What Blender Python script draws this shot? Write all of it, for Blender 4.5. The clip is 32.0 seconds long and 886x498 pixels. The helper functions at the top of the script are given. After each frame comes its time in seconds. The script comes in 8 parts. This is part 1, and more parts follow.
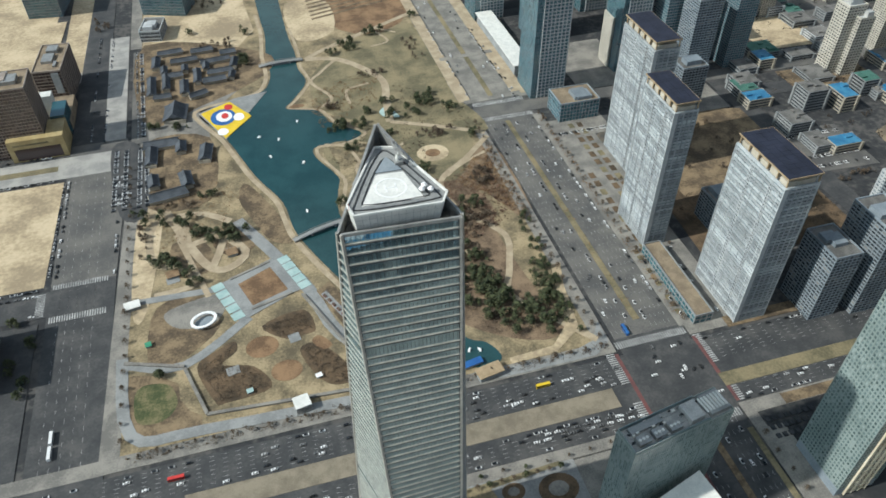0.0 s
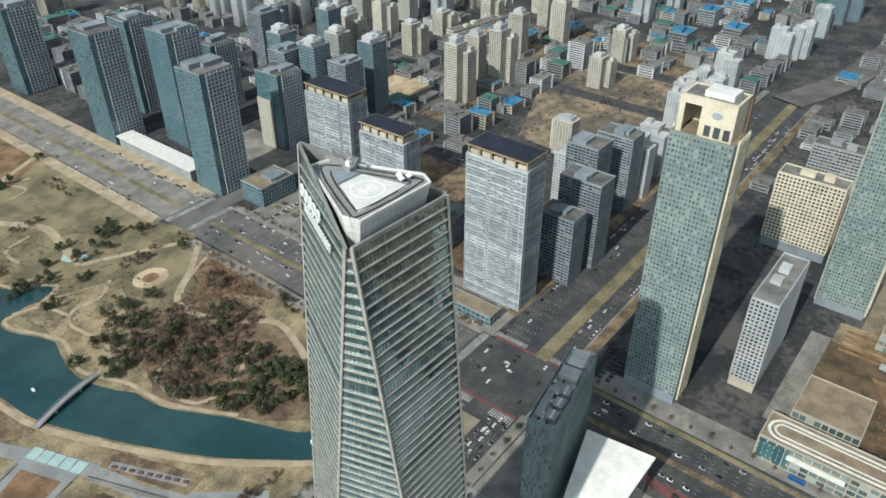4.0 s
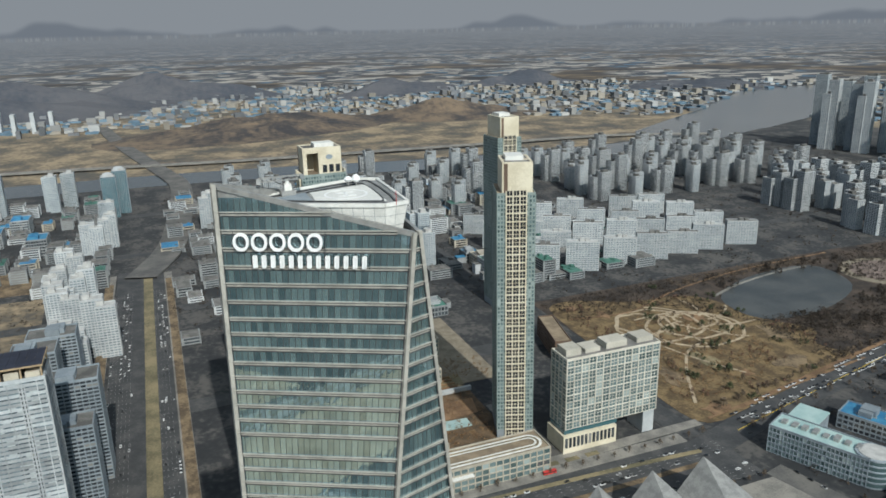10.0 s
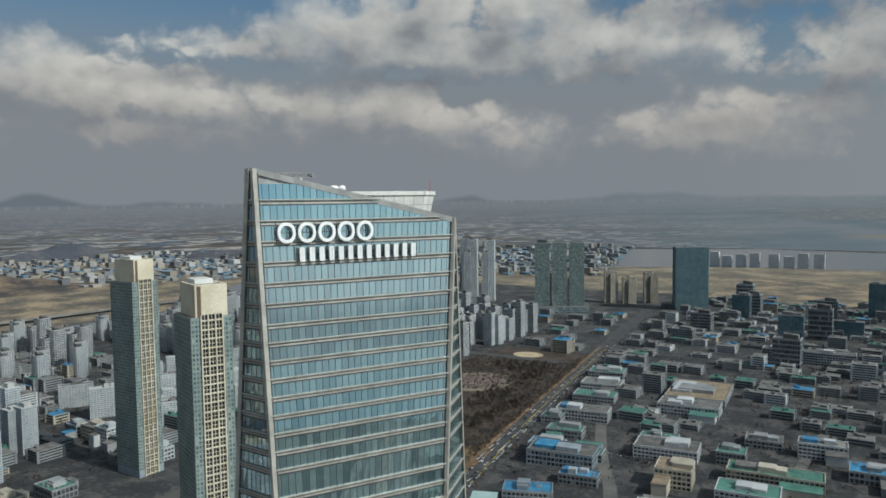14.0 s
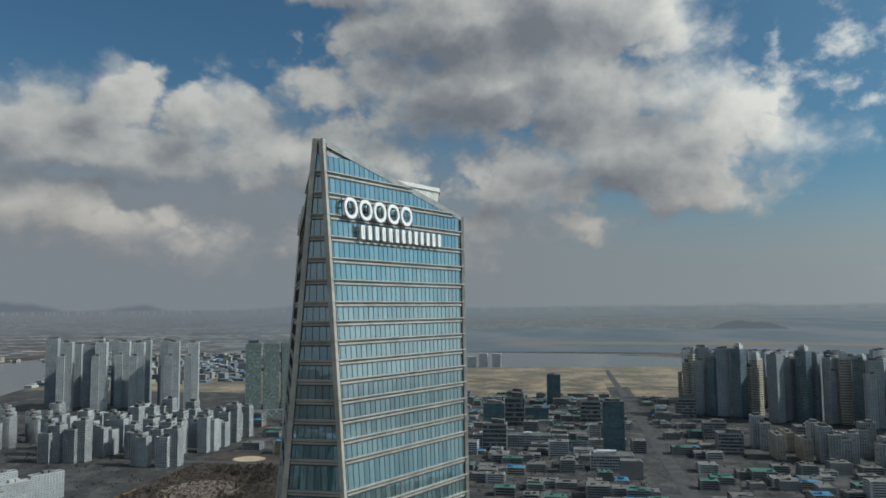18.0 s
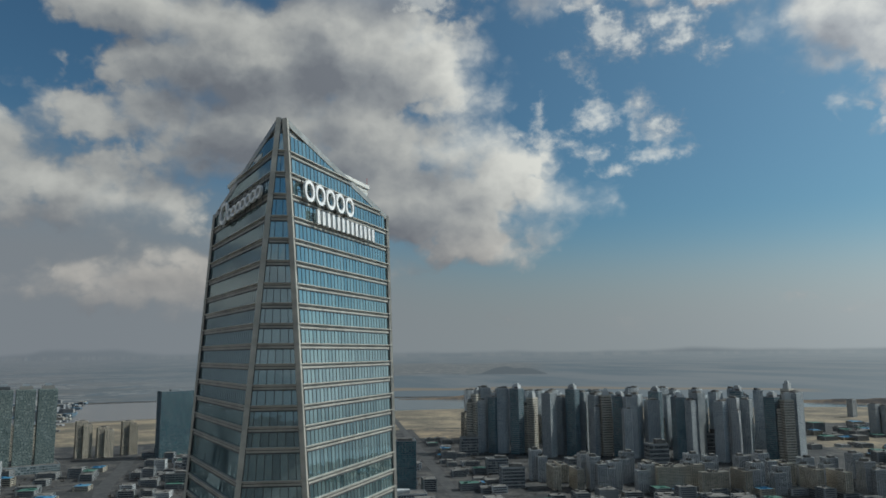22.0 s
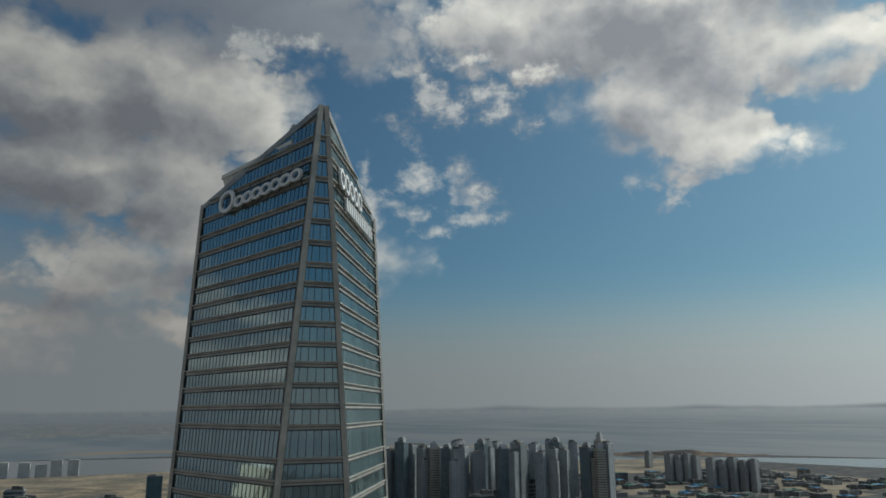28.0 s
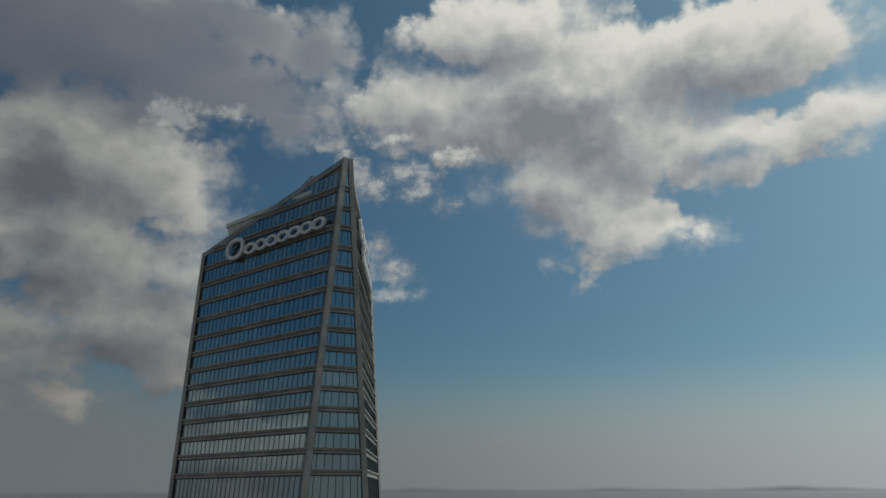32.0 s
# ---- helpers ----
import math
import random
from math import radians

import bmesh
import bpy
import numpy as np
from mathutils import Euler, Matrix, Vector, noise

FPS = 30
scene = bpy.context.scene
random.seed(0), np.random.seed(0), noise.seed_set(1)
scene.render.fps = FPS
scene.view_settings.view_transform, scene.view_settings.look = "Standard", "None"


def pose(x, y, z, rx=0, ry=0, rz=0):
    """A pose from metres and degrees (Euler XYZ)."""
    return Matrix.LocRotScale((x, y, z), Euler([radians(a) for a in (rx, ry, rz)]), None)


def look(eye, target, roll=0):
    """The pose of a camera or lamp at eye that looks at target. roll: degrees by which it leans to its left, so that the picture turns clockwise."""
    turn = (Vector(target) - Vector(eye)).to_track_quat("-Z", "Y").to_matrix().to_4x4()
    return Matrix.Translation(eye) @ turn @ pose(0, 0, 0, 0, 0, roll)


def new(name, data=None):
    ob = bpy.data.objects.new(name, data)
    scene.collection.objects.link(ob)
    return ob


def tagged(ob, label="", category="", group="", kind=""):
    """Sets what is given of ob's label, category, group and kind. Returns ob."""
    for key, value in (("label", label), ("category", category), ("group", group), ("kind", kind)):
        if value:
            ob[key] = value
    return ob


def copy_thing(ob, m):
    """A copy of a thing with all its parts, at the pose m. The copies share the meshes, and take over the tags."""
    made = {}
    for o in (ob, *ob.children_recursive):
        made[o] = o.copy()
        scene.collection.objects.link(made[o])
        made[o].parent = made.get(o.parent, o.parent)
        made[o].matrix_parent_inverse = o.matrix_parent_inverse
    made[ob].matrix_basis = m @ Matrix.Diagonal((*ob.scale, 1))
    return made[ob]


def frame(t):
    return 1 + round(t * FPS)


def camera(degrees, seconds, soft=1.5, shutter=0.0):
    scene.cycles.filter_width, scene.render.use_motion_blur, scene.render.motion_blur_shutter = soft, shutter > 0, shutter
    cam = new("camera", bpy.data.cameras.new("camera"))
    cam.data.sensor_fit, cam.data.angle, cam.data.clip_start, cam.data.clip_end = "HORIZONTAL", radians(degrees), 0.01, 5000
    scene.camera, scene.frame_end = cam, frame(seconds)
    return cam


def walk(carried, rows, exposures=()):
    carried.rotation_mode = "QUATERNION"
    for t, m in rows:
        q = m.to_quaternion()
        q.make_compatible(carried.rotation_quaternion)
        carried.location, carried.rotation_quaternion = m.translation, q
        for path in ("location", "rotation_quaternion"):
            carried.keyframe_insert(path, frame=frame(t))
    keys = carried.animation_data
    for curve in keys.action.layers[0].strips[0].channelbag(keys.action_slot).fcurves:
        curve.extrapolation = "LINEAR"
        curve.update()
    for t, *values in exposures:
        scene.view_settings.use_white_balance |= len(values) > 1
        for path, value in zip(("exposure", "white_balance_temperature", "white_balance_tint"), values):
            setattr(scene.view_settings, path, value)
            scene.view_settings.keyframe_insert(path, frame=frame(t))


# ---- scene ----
cam = camera(62.28, 32.0, soft=1.7)
# seconds, x, y, z, yaw, pitch, roll
ROWS = [
    (0.0, -0.24, 0.33, 453.34, -15.77, -42.79, -0.44),
    (0.5, -12.46, 4.05, 448.55, -19.76, -42.17, -0.40),
    (1.0, -24.84, 8.00, 443.58, -23.70, -41.44, -0.36),
    (1.5, -37.63, 12.75, 438.29, -27.98, -40.41, -0.35),
    (2.0, -50.58, 18.47, 432.73, -32.42, -39.21, -0.29),
    (2.5, -63.63, 25.42, 427.07, -36.98, -38.08, -0.38),
    (3.0, -76.67, 33.72, 421.27, -41.64, -36.74, -0.39),
    (3.5, -89.73, 43.48, 415.41, -46.39, -35.46, -0.26),
    (5.5, -127.57, 100.74, 387.88, -67.35, -28.79, -0.28),
    (6.0, -133.74, 115.10, 382.31, -72.16, -27.16, -0.51),
    (6.5, -139.26, 129.95, 376.79, -76.98, -25.57, -0.67),
    (7.0, -143.55, 145.09, 371.28, -81.96, -23.95, -0.78),
    (7.5, -146.40, 160.49, 365.91, -86.81, -24.41, -0.96),
    (8.0, -147.82, 176.08, 360.58, -91.86, -22.92, -1.03),
    (8.5, -147.79, 191.76, 355.21, -96.81, -21.30, -1.24),
    (9.0, -146.43, 207.33, 349.78, -101.72, -19.82, -1.44),
    (9.5, -143.87, 222.67, 344.31, -106.54, -18.28, -1.44),
    (10.0, -140.17, 237.55, 338.73, -111.27, -16.71, -1.31),
    (10.5, -135.38, 251.83, 333.05, -115.88, -15.03, -1.15),
    (11.0, -129.46, 265.52, 327.46, -120.44, -13.49, -1.04),
    (11.5, -122.49, 278.65, 322.11, -124.93, -11.83, -0.97),
    (12.0, -114.65, 291.06, 316.96, -129.51, -10.17, -0.99),
    (12.5, -106.18, 302.67, 311.92, -134.13, -8.56, -0.91),
    (13.0, -97.39, 313.34, 307.00, -138.38, -6.96, -0.82),
    (13.5, -88.58, 322.95, 302.19, -142.55, -5.37, -0.77),
    (14.0, -79.68, 331.78, 297.46, -146.37, -3.70, -0.74),
    (14.5, -70.57, 340.03, 292.78, -150.07, -2.23, -0.61),
    (16.5, -30.50, 359.82, 278.07, -164.15, 2.41, -0.54),
    (17.0, -22.77, 361.96, 275.58, -166.55, 3.15, -0.50),
    (17.5, -15.60, 363.76, 273.15, -168.69, 3.99, -0.48),
    (18.0, -9.13, 365.14, 270.69, -170.79, 4.64, -0.48),
    (18.5, -3.33, 366.11, 268.47, -172.62, 5.30, -0.44),
    (19.0, 1.97, 366.75, 266.49, -174.27, 5.87, -0.36),
    (19.5, 6.85, 367.13, 264.73, -176.50, 6.43, -0.37),
    (20.0, 11.38, 367.39, 263.17, -180.51, 6.89, -0.37),
    (20.5, 15.48, 367.68, 261.80, -184.42, 7.20, -0.44),
    (21.0, 19.13, 368.01, 260.65, -185.56, 7.49, -0.50),
    (21.5, 22.82, 368.20, 259.64, -186.74, 7.79, -0.53),
    (22.0, 26.63, 368.36, 258.68, -187.95, 8.11, -0.53),
    (22.5, 30.61, 368.47, 257.67, -189.24, 8.49, -0.54),
    (23.0, 34.71, 368.53, 256.64, -190.46, 8.78, -0.55),
    (23.5, 38.83, 368.51, 255.62, -191.73, 8.99, -0.58),
    (24.0, 42.88, 368.32, 254.54, -193.05, 9.33, -0.61),
    (24.5, 46.70, 367.98, 253.38, -194.35, 9.65, -0.61),
    (25.0, 50.37, 367.61, 252.13, -195.67, 10.01, -0.55),
    (25.5, 53.93, 367.27, 250.84, -197.07, 10.43, -0.52),
    (27.5, 66.07, 364.82, 245.25, -201.17, 12.06, -0.49),
    (28.0, 68.85, 364.23, 244.17, -202.14, 12.40, -0.48),
    (28.5, 71.51, 363.68, 243.21, -203.03, 12.67, -0.51),
    (29.0, 74.08, 363.10, 242.33, -203.89, 12.90, -0.50),
    (29.5, 76.61, 362.54, 241.47, -204.71, 13.76, -0.49),
    (30.0, 79.10, 361.95, 240.64, -205.58, 14.78, -0.46),
    (30.5, 81.61, 361.37, 239.86, -206.42, 15.87, -0.42),
    (31.0, 84.11, 360.75, 239.14, -207.23, 16.72, -0.41),
    (31.5, 86.57, 360.02, 238.47, -208.03, 17.53, -0.35),
    (32.0, 89.04, 359.24, 237.86, -208.83, 18.33, -0.34),
]
EXPOSURES = [(0.0, 0.22, 6350, 4), (3.0, 0.22, 6400, 4), (6.0, 0.08, 6500, 5), (10.0, 0.0, 6400, 5), (14.0, -0.2, 6350, 4), (18.0, -0.25, 6300, 3), (24.0, -0.38, 6400, 3), (28.0, -0.6, 6480, 3), (32.0, -0.93, 6480, 3)]
walk(cam, [(t, pose(x, y, z, 90 + pitch, 0, yaw) @ pose(0, 0, 0, 0, 0, roll)) for t, x, y, z, yaw, pitch, roll in ROWS], EXPOSURES)

# ---- sky and sun ----
SUN_FROM = Vector((-1.0, -0.03, 0.82)).normalized()
sun = new("sun", bpy.data.lights.new("sun", "SUN"))
sun.data.energy, sun.data.angle, sun.data.color = 3.9, radians(0.8), (1.0, 0.965, 0.915)
sun.matrix_world = look((0, 0, 900), Vector((0, 0, 900)) - SUN_FROM)

world = bpy.data.worlds.new("world")
scene.world = world
world.use_nodes = True


class Nodes:
    """Short hand for building node trees."""

    def __init__(self, tree):
        self.tree = tree
        tree.nodes.clear()

    def add(self, kind, inputs=None, operation="", blend="", soft=False):
        n = self.tree.nodes.new(kind)
        if operation:
            n.operation = operation
        if blend:
            n.data_type, n.blend_type = "RGBA", blend
        if soft:
            n.interpolation_type = "SMOOTHSTEP"
        for k, v in (inputs or {}).items():
            self.put(n.inputs[k], v)
        return n

    def put(self, socket, v):
        if isinstance(v, bpy.types.NodeSocket):
            self.tree.links.new(v, socket)
        else:
            socket.default_value = v

    def math(self, op, a, b=0.0):
        n = self.add("ShaderNodeMath", {0: a, 1: b}, op)
        return n.outputs[0]

    def vec(self, op, a, b=(0, 0, 0)):
        n = self.add("ShaderNodeVectorMath", {0: a, 1: b}, op)
        return n.outputs[0]

    def noise(self, vector, scale, detail=4.0, rough=0.55, distortion=0.0):
        n = self.add("ShaderNodeTexNoise", {"Vector": vector, "Scale": scale, "Detail": detail, "Roughness": rough, "Distortion": distortion})
        return n.outputs[0]

    def ramp(self, fac, stops, mode="LINEAR"):
        n = self.add("ShaderNodeValToRGB", {0: fac})
        r = n.color_ramp
        r.interpolation = mode
        while len(r.elements) < len(stops):
            r.elements.new(0.5)
        for e, (p, c) in zip(r.elements, stops):
            e.position = p
            e.color = (*c, 1) if len(c) == 3 else c
        return n.outputs[0]

    def mix(self, fac, a, b, blend="MIX"):
        n = self.add("ShaderNodeMix", blend=blend)
        self.put(n.inputs[0], fac)
        for i, v in ((6, a), (7, b)):
            self.put(n.inputs[i], (*v, 1) if isinstance(v, tuple) and len(v) == 3 else v)
        return n.outputs[2]

    def smooth(self, x, lo, hi):
        n = self.add("ShaderNodeMapRange", {0: x, 1: lo, 2: hi, 3: 0.0, 4: 1.0}, soft=True)
        return n.outputs[0]


# cloud heaps by bearing from south, height, half width and half height, in degrees
BANK = [(71.1, 10.3, 3.9, 1.5), (66.8, 9.2, 4.6, 1.8), (62.1, 9.1, 4.8, 2), (56.7, 8.3, 4.8, 1.8), (51, 7.6, 4.6, 1.6), (45.5, 7.5, 2.2, 1.2), (41.1, 8.4, 1.8, 1), (71.1, 5.8, 2, 0.7), (66.3, 5.7, 2.5, 0.7), (56.4, 5.5, 3.6, 0.8), (51.1, 5.3, 2.6, 0.6), (48.3, 11.5, 5.5, 0.7), (43.4, 7, 2.6, 1.5), (39.2, 7.3, 3.1, 1.6), (35.9, 7.8, 2.4, 1.6), (32.6, 6.3, 2.9, 1.4), (27.9, 4.9, 2.9, 1.5), (11.4, 7.2, 2, 0.6), (7.4, 5.2, 2.2, 1.3), (-2, 6.3, 2, 0.9)]
HEAP = [(42.8, 12.6, 3.7, 2.2), (37.9, 13.1, 4, 2.2), (32.7, 14.5, 3.2, 2.4), (26.7, 14.1, 4.7, 2.6), (34, 11.6, 11.6, 1.8), (24.1, 11.8, 2.6, 2.2), (18.9, 12.2, 4.8, 1.8), (14.4, 11.5, 3.4, 1.5), (17, 11.3, 4.4, 2.1), (12.9, 10.7, 2, 1.1), (6.2, 11.1, 1.1, 1), (15.2, 5.1, 5.2, 1.4), (9, 4.6, 2.9, 1.3), (6.4, 6.3, 3.2, 1.2)]
MAIN = [(9, 21, 8.4, 2.8), (18, 16.5, 4, 2), (13, 18.1, 4.5, 2.1), (5.5, 17.2, 9.2, 3.9), (-1.4, 18.4, 4.7, 3), (-8.6, 15.9, 4.8, 2.3), (-12.3, 13.7, 3.6, 2.1), (-15.4, 11.6, 2.9, 1), (-6.2, 11.9, 9.4, 3), (-10.7, 8.9, 4.2, 1.8), (1.7, 9.7, 5.9, 2.4), (13.3, 24.7, 8.3, 2.2), (7.1, 21.7, 9.4, 4.3), (-1.1, 23.3, 7.6, 4.5), (-6.5, 22.3, 3.9, 3.1), (-9.3, 19.6, 2.1, 1.3), (14.6, 17, 4.4, 1.8), (9.2, 15.5, 6.7, 2), (1.3, 22.9, 5.1, 3.2), (-6.8, 21.8, 3.7, 2.9), (-1.6, 16.2, 6.6, 3.1)]
WESTERN = [(-40, 30, 11, 4.5), (-46, 25.5, 8, 3), (-34.4, 28, 10.6, 3.4), (-26.3, 29.2, 4.9, 2.8), (-43.4, 27.7, 7.7, 3.3), (-39.9, 22.9, 6.1, 3.5), (-43.9, 19.3, 3.9, 2.5), (-41.4, 17.1, 1.9, 1.1), (-47.9, 18.8, 1.7, 0.9), (-51.8, 25.2, 6, 1.8), (-54.2, 23.1, 2.7, 0.8), (-34.9, 34.5, 9, 2.8), (-28.7, 29.3, 6.4, 3.1), (-53.6, 30.9, 9.6, 3.6), (-54.7, 24.6, 5.6, 1.3), (-49.8, 22.5, 3.5, 0.8), (-60.6, 24.9, 3.2, 2.1)]
HIGH_GREY = [(-2, 31.5, 12, 3.4), (-6, 28.5, 7, 2), (4.1, 29.9, 9.4, 3.2), (-8.9, 33.9, 7.3, 1.9), (-12.7, 29.2, 6, 2.2), (-15.6, 27.2, 3.5, 1.5), (-17.6, 33, 2.7, 2.4)]
WISPS = [(-18.1, 22.4, 0.8, 0.4), (-19.4, 21.4, 0.7, 0.8), (-20, 20.2, 0.4, 0.5), (-15.9, 18, 0.5, 0.9), (-16.1, 16.1, 2.2, 0.8), (-20.3, 17.9, 1.6, 1.1), (-23.5, 18.3, 1.1, 1.1), (-24.9, 16.7, 1.8, 1.1), (-25.1, 15.1, 2.1, 0.7), (-21.5, 14, 1.2, 0.4), (-19.7, 15.4, 1.2, 0.5), (-21.4, 24, 1.8, 1.7), (-20.3, 25.6, 1.1, 1), (-25.9, 24.2, 2.7, 0.9), (-29.6, 25.4, 3, 0.9), (-29.7, 21.6, 1.2, 0.7), (-6.5, 26.8, 2.8, 1.6), (-10.9, 27.5, 2.9, 0.7), (-23.8, 26.8, 2.7, 0.7)]
SCRAPS = [(-13.2, 2.8, 1.1, 0.4), (-21.9, 2.2, 1.1, 0.5), (-33.5, 3.6, 1.2, 0.3), (-37.6, 2.9, 1.6, 0.3), (-26.8, 23, 2.1, 1), (-22.9, 23.1, 1.4, 1.3)]


def build_sky():
    n = Nodes(world.node_tree)
    way = n.add("ShaderNodeTexCoord").outputs["Generated"]
    x, y, z = n.add("ShaderNodeSeparateXYZ", {0: way}).outputs
    air = n.add("ShaderNodeTexSky")
    air.sky_type, air.sun_disc = "NISHITA", False
    air.sun_elevation, air.sun_rotation = math.asin(SUN_FROM.z), math.atan2(SUN_FROM.x, SUN_FROM.y)
    air.altitude, air.air_density, air.dust_density, air.ozone_density = 100, 1.0, 1.2, 2.5
    clear = n.mix(1.0, air.outputs[0], (0.049, 0.0705, 0.077), "MULTIPLY")
    bearing = n.math("MULTIPLY", n.math("ARCTAN2", x, n.math("MULTIPLY", y, -1.0)), 180 / math.pi)
    height = n.math("MULTIPLY", n.math("ARCSINE", z), 180 / math.pi)
    spot = n.add("ShaderNodeCombineXYZ", {0: bearing, 1: height, 2: 0.0}).outputs[0]
    toward = n.add("ShaderNodeVectorMath", {0: way, 1: tuple(SUN_FROM)}, "DOT_PRODUCT").outputs["Value"]
    # billows push the outlines about
    stretch = n.vec("MULTIPLY", spot, (1.0, 1.25, 0.0))
    coarse = n.add("ShaderNodeTexNoise", {"Vector": stretch, "Scale": 0.20, "Detail": 4.0, "Roughness": 0.55}).outputs["Color"]
    pushed = n.vec("ADD", spot, n.vec("MULTIPLY", n.vec("SUBTRACT", coarse, (0.5, 0.5, 0.5)), (3.6, 2.7, 0.0)))
    shift = (-1.1, 0.9, 0.0)

    def depth_in(p, heaps, blend):
        """Degrees inside the nearest heap, negative outside."""
        best = None
        for b, h, w, t in heaps:
            q = n.add("ShaderNodeVectorMath", {0: p, 1: (1 / w, 1 / t, 0), 2: (-b / w, -h / t, 0)}, "MULTIPLY_ADD").outputs[0]
            d = n.add("ShaderNodeVectorMath", {0: q}, "LENGTH").outputs["Value"]
            d = n.add("ShaderNodeMath", {0: d, 1: -0.6 * t - 0.15 * w, 2: 0.6 * t + 0.15 * w}, "MULTIPLY_ADD").outputs[0]
            best = d if best is None else n.add("ShaderNodeMath", {0: best, 1: d, 2: blend}, "SMOOTH_MAX").outputs[0]
        return best

    def billow(p, scale, detail):
        v = n.add("ShaderNodeTexVoronoi")
        v.voronoi_dimensions, v.feature = "2D", "SMOOTH_F1"
        for k, q in (("Vector", p), ("Scale", scale), ("Detail", detail), ("Roughness", 0.5), ("Smoothness", 0.6)):
            n.put(v.inputs[k], q)
        return v.outputs["Distance"]

    def relief(p):
        """Round cauliflower swellings with finer ones on them, in degrees."""
        flat = n.vec("MULTIPLY", p, (1.0, 1.25, 0.0))
        wob = n.vec("ADD", flat, n.vec("MULTIPLY", n.vec("SUBTRACT", n.add("ShaderNodeTexNoise", {"Vector": flat, "Scale": 0.7, "Detail": 3.0}).outputs["Color"], (0.5, 0.5, 0.5)), (1.6, 1.6, 0.0)))
        big = n.math("MULTIPLY", n.math("SUBTRACT", 0.45, billow(wob, 0.30, 1.0)), 1.7)
        small = n.math("MULTIPLY", n.math("SUBTRACT", 0.45, billow(wob, 0.95, 2.0)), 0.55)
        grain = n.math("MULTIPLY", n.math("SUBTRACT", n.noise(flat, 0.9, 5.0, 0.52), 0.5), 0.8)
        return n.math("ADD", n.math("ADD", big, small), grain)

    HEAPS = BANK + HEAP + MAIN + WESTERN + HIGH_GREY
    bumps = relief(spot)
    bumps_sun = relief(n.vec("ADD", spot, shift))
    core = depth_in(pushed, HEAPS, 0.8)
    core_sun = depth_in(n.vec("ADD", pushed, (-2.4, 2.2, 0.0)), HEAPS, 0.8)
    high = depth_in(pushed, HIGH_GREY, 0.8)
    thin = depth_in(n.vec("ADD", spot, n.vec("MULTIPLY", n.vec("SUBTRACT", coarse, (0.5, 0.5, 0.5)), (2.2, 1.6, 0.0))), WISPS + SCRAPS, 0.3)
    # away from the heaps, thin broken cloud
    up = n.math("ADD", n.math("MAXIMUM", z, 0.0), 0.25)
    deck = n.vec("MULTIPLY", n.vec("DIVIDE", way, n.add("ShaderNodeCombineXYZ", {0: up, 1: up, 2: up}).outputs[0]), (1, 1, 0))
    spread = n.math("MULTIPLY", n.smooth(n.noise(deck, 1.1, 4.0, 0.55), 0.46, 0.62), n.smooth(n.math("ADD", n.math("MULTIPLY", n.math("ABSOLUTE", bearing), 0.5), height), 52.0, 70.0))
    body = n.math("ADD", n.math("ADD", core, 0.85), bumps)
    soft = n.math("ADD", 0.8, n.math("MULTIPLY", n.smooth(n.noise(stretch, 0.13, 2.0, 0.5), 0.4, 0.65), 2.0))
    cover = n.smooth(n.math("DIVIDE", body, soft), -0.45, 1.0)
    cover = n.math("MULTIPLY", cover, n.math("SUBTRACT", 1.0, n.math("MULTIPLY", n.smooth(high, -1.2, 0.6), 0.25)))
    cover = n.math("MAXIMUM", cover, n.math("MULTIPLY", spread, 0.75))
    shred = n.noise(n.vec("ADD", stretch, (40.0, 7.0, 0.0)), 0.9, 6.0, 0.62)
    wisp = n.smooth(n.math("ADD", n.math("ADD", thin, 0.02), n.math("MULTIPLY", n.math("SUBTRACT", shred, 0.5), 2.5)), -0.35, 1.0)
    cover = n.math("MAXIMUM", cover, n.math("MULTIPLY", wisp, 0.7))
    slope = n.math("ADD", n.math("MULTIPLY", n.math("SUBTRACT", core, core_sun), 0.34), n.math("MULTIPLY", n.math("SUBTRACT", bumps, bumps_sun), 0.24))
    thick = n.smooth(body, 0.5, 3.6)
    lit = n.math("SUBTRACT", n.math("ADD", 0.62, n.math("MULTIPLY", slope, 0.72)), n.math("MULTIPLY", thick, 0.50))
    lit = n.math("MULTIPLY", lit, n.math("SUBTRACT", 1.0, n.math("MULTIPLY", n.smooth(high, -1.5, 1.5), 0.8)))
    lit = n.math("MAXIMUM", lit, n.math("MULTIPLY", wisp, n.math("ADD", 0.3, n.math("MULTIPLY", shred, 0.75))))
    white = n.ramp(lit, [(0.0, (0.19, 0.20, 0.232)), (0.3, (0.282, 0.29, 0.315)), (0.65, (0.452, 0.446, 0.445)), (1.0, (0.63, 0.612, 0.59))])
    low_warm = n.mix(n.smooth(height, 3.0, 12.0), (0.98, 0.90, 0.86), (1.0, 1.0, 1.0))
    white = n.mix(1.0, white, low_warm, "MULTIPLY")
    # grey haze fills the gaps low in the east
    east = n.math("MULTIPLY", n.smooth(bearing, 2.0, 40.0), n.math("SUBTRACT", 1.0, n.smooth(bearing, 95.0, 125.0)))
    glare = n.math("POWER", n.math("MAXIMUM", toward, 0.0), 3.0)
    murk = n.math("MULTIPLY", n.smooth(bearing, -16.0, 22.0), n.math("SUBTRACT", 1.0, n.smooth(bearing, 160.0, 178.0)))
    mist = n.mix(murk, (0.285, 0.308, 0.332), (0.25, 0.268, 0.302))
    mist = n.mix(1.0, mist, n.mix(glare, (0.0, 0.0, 0.0), (1.15, 1.20, 1.24)), "ADD")
    clear = n.mix(1.0, clear, n.mix(glare, (0.0, 0.0, 0.0), (0.175, 0.265, 0.28)), "ADD")
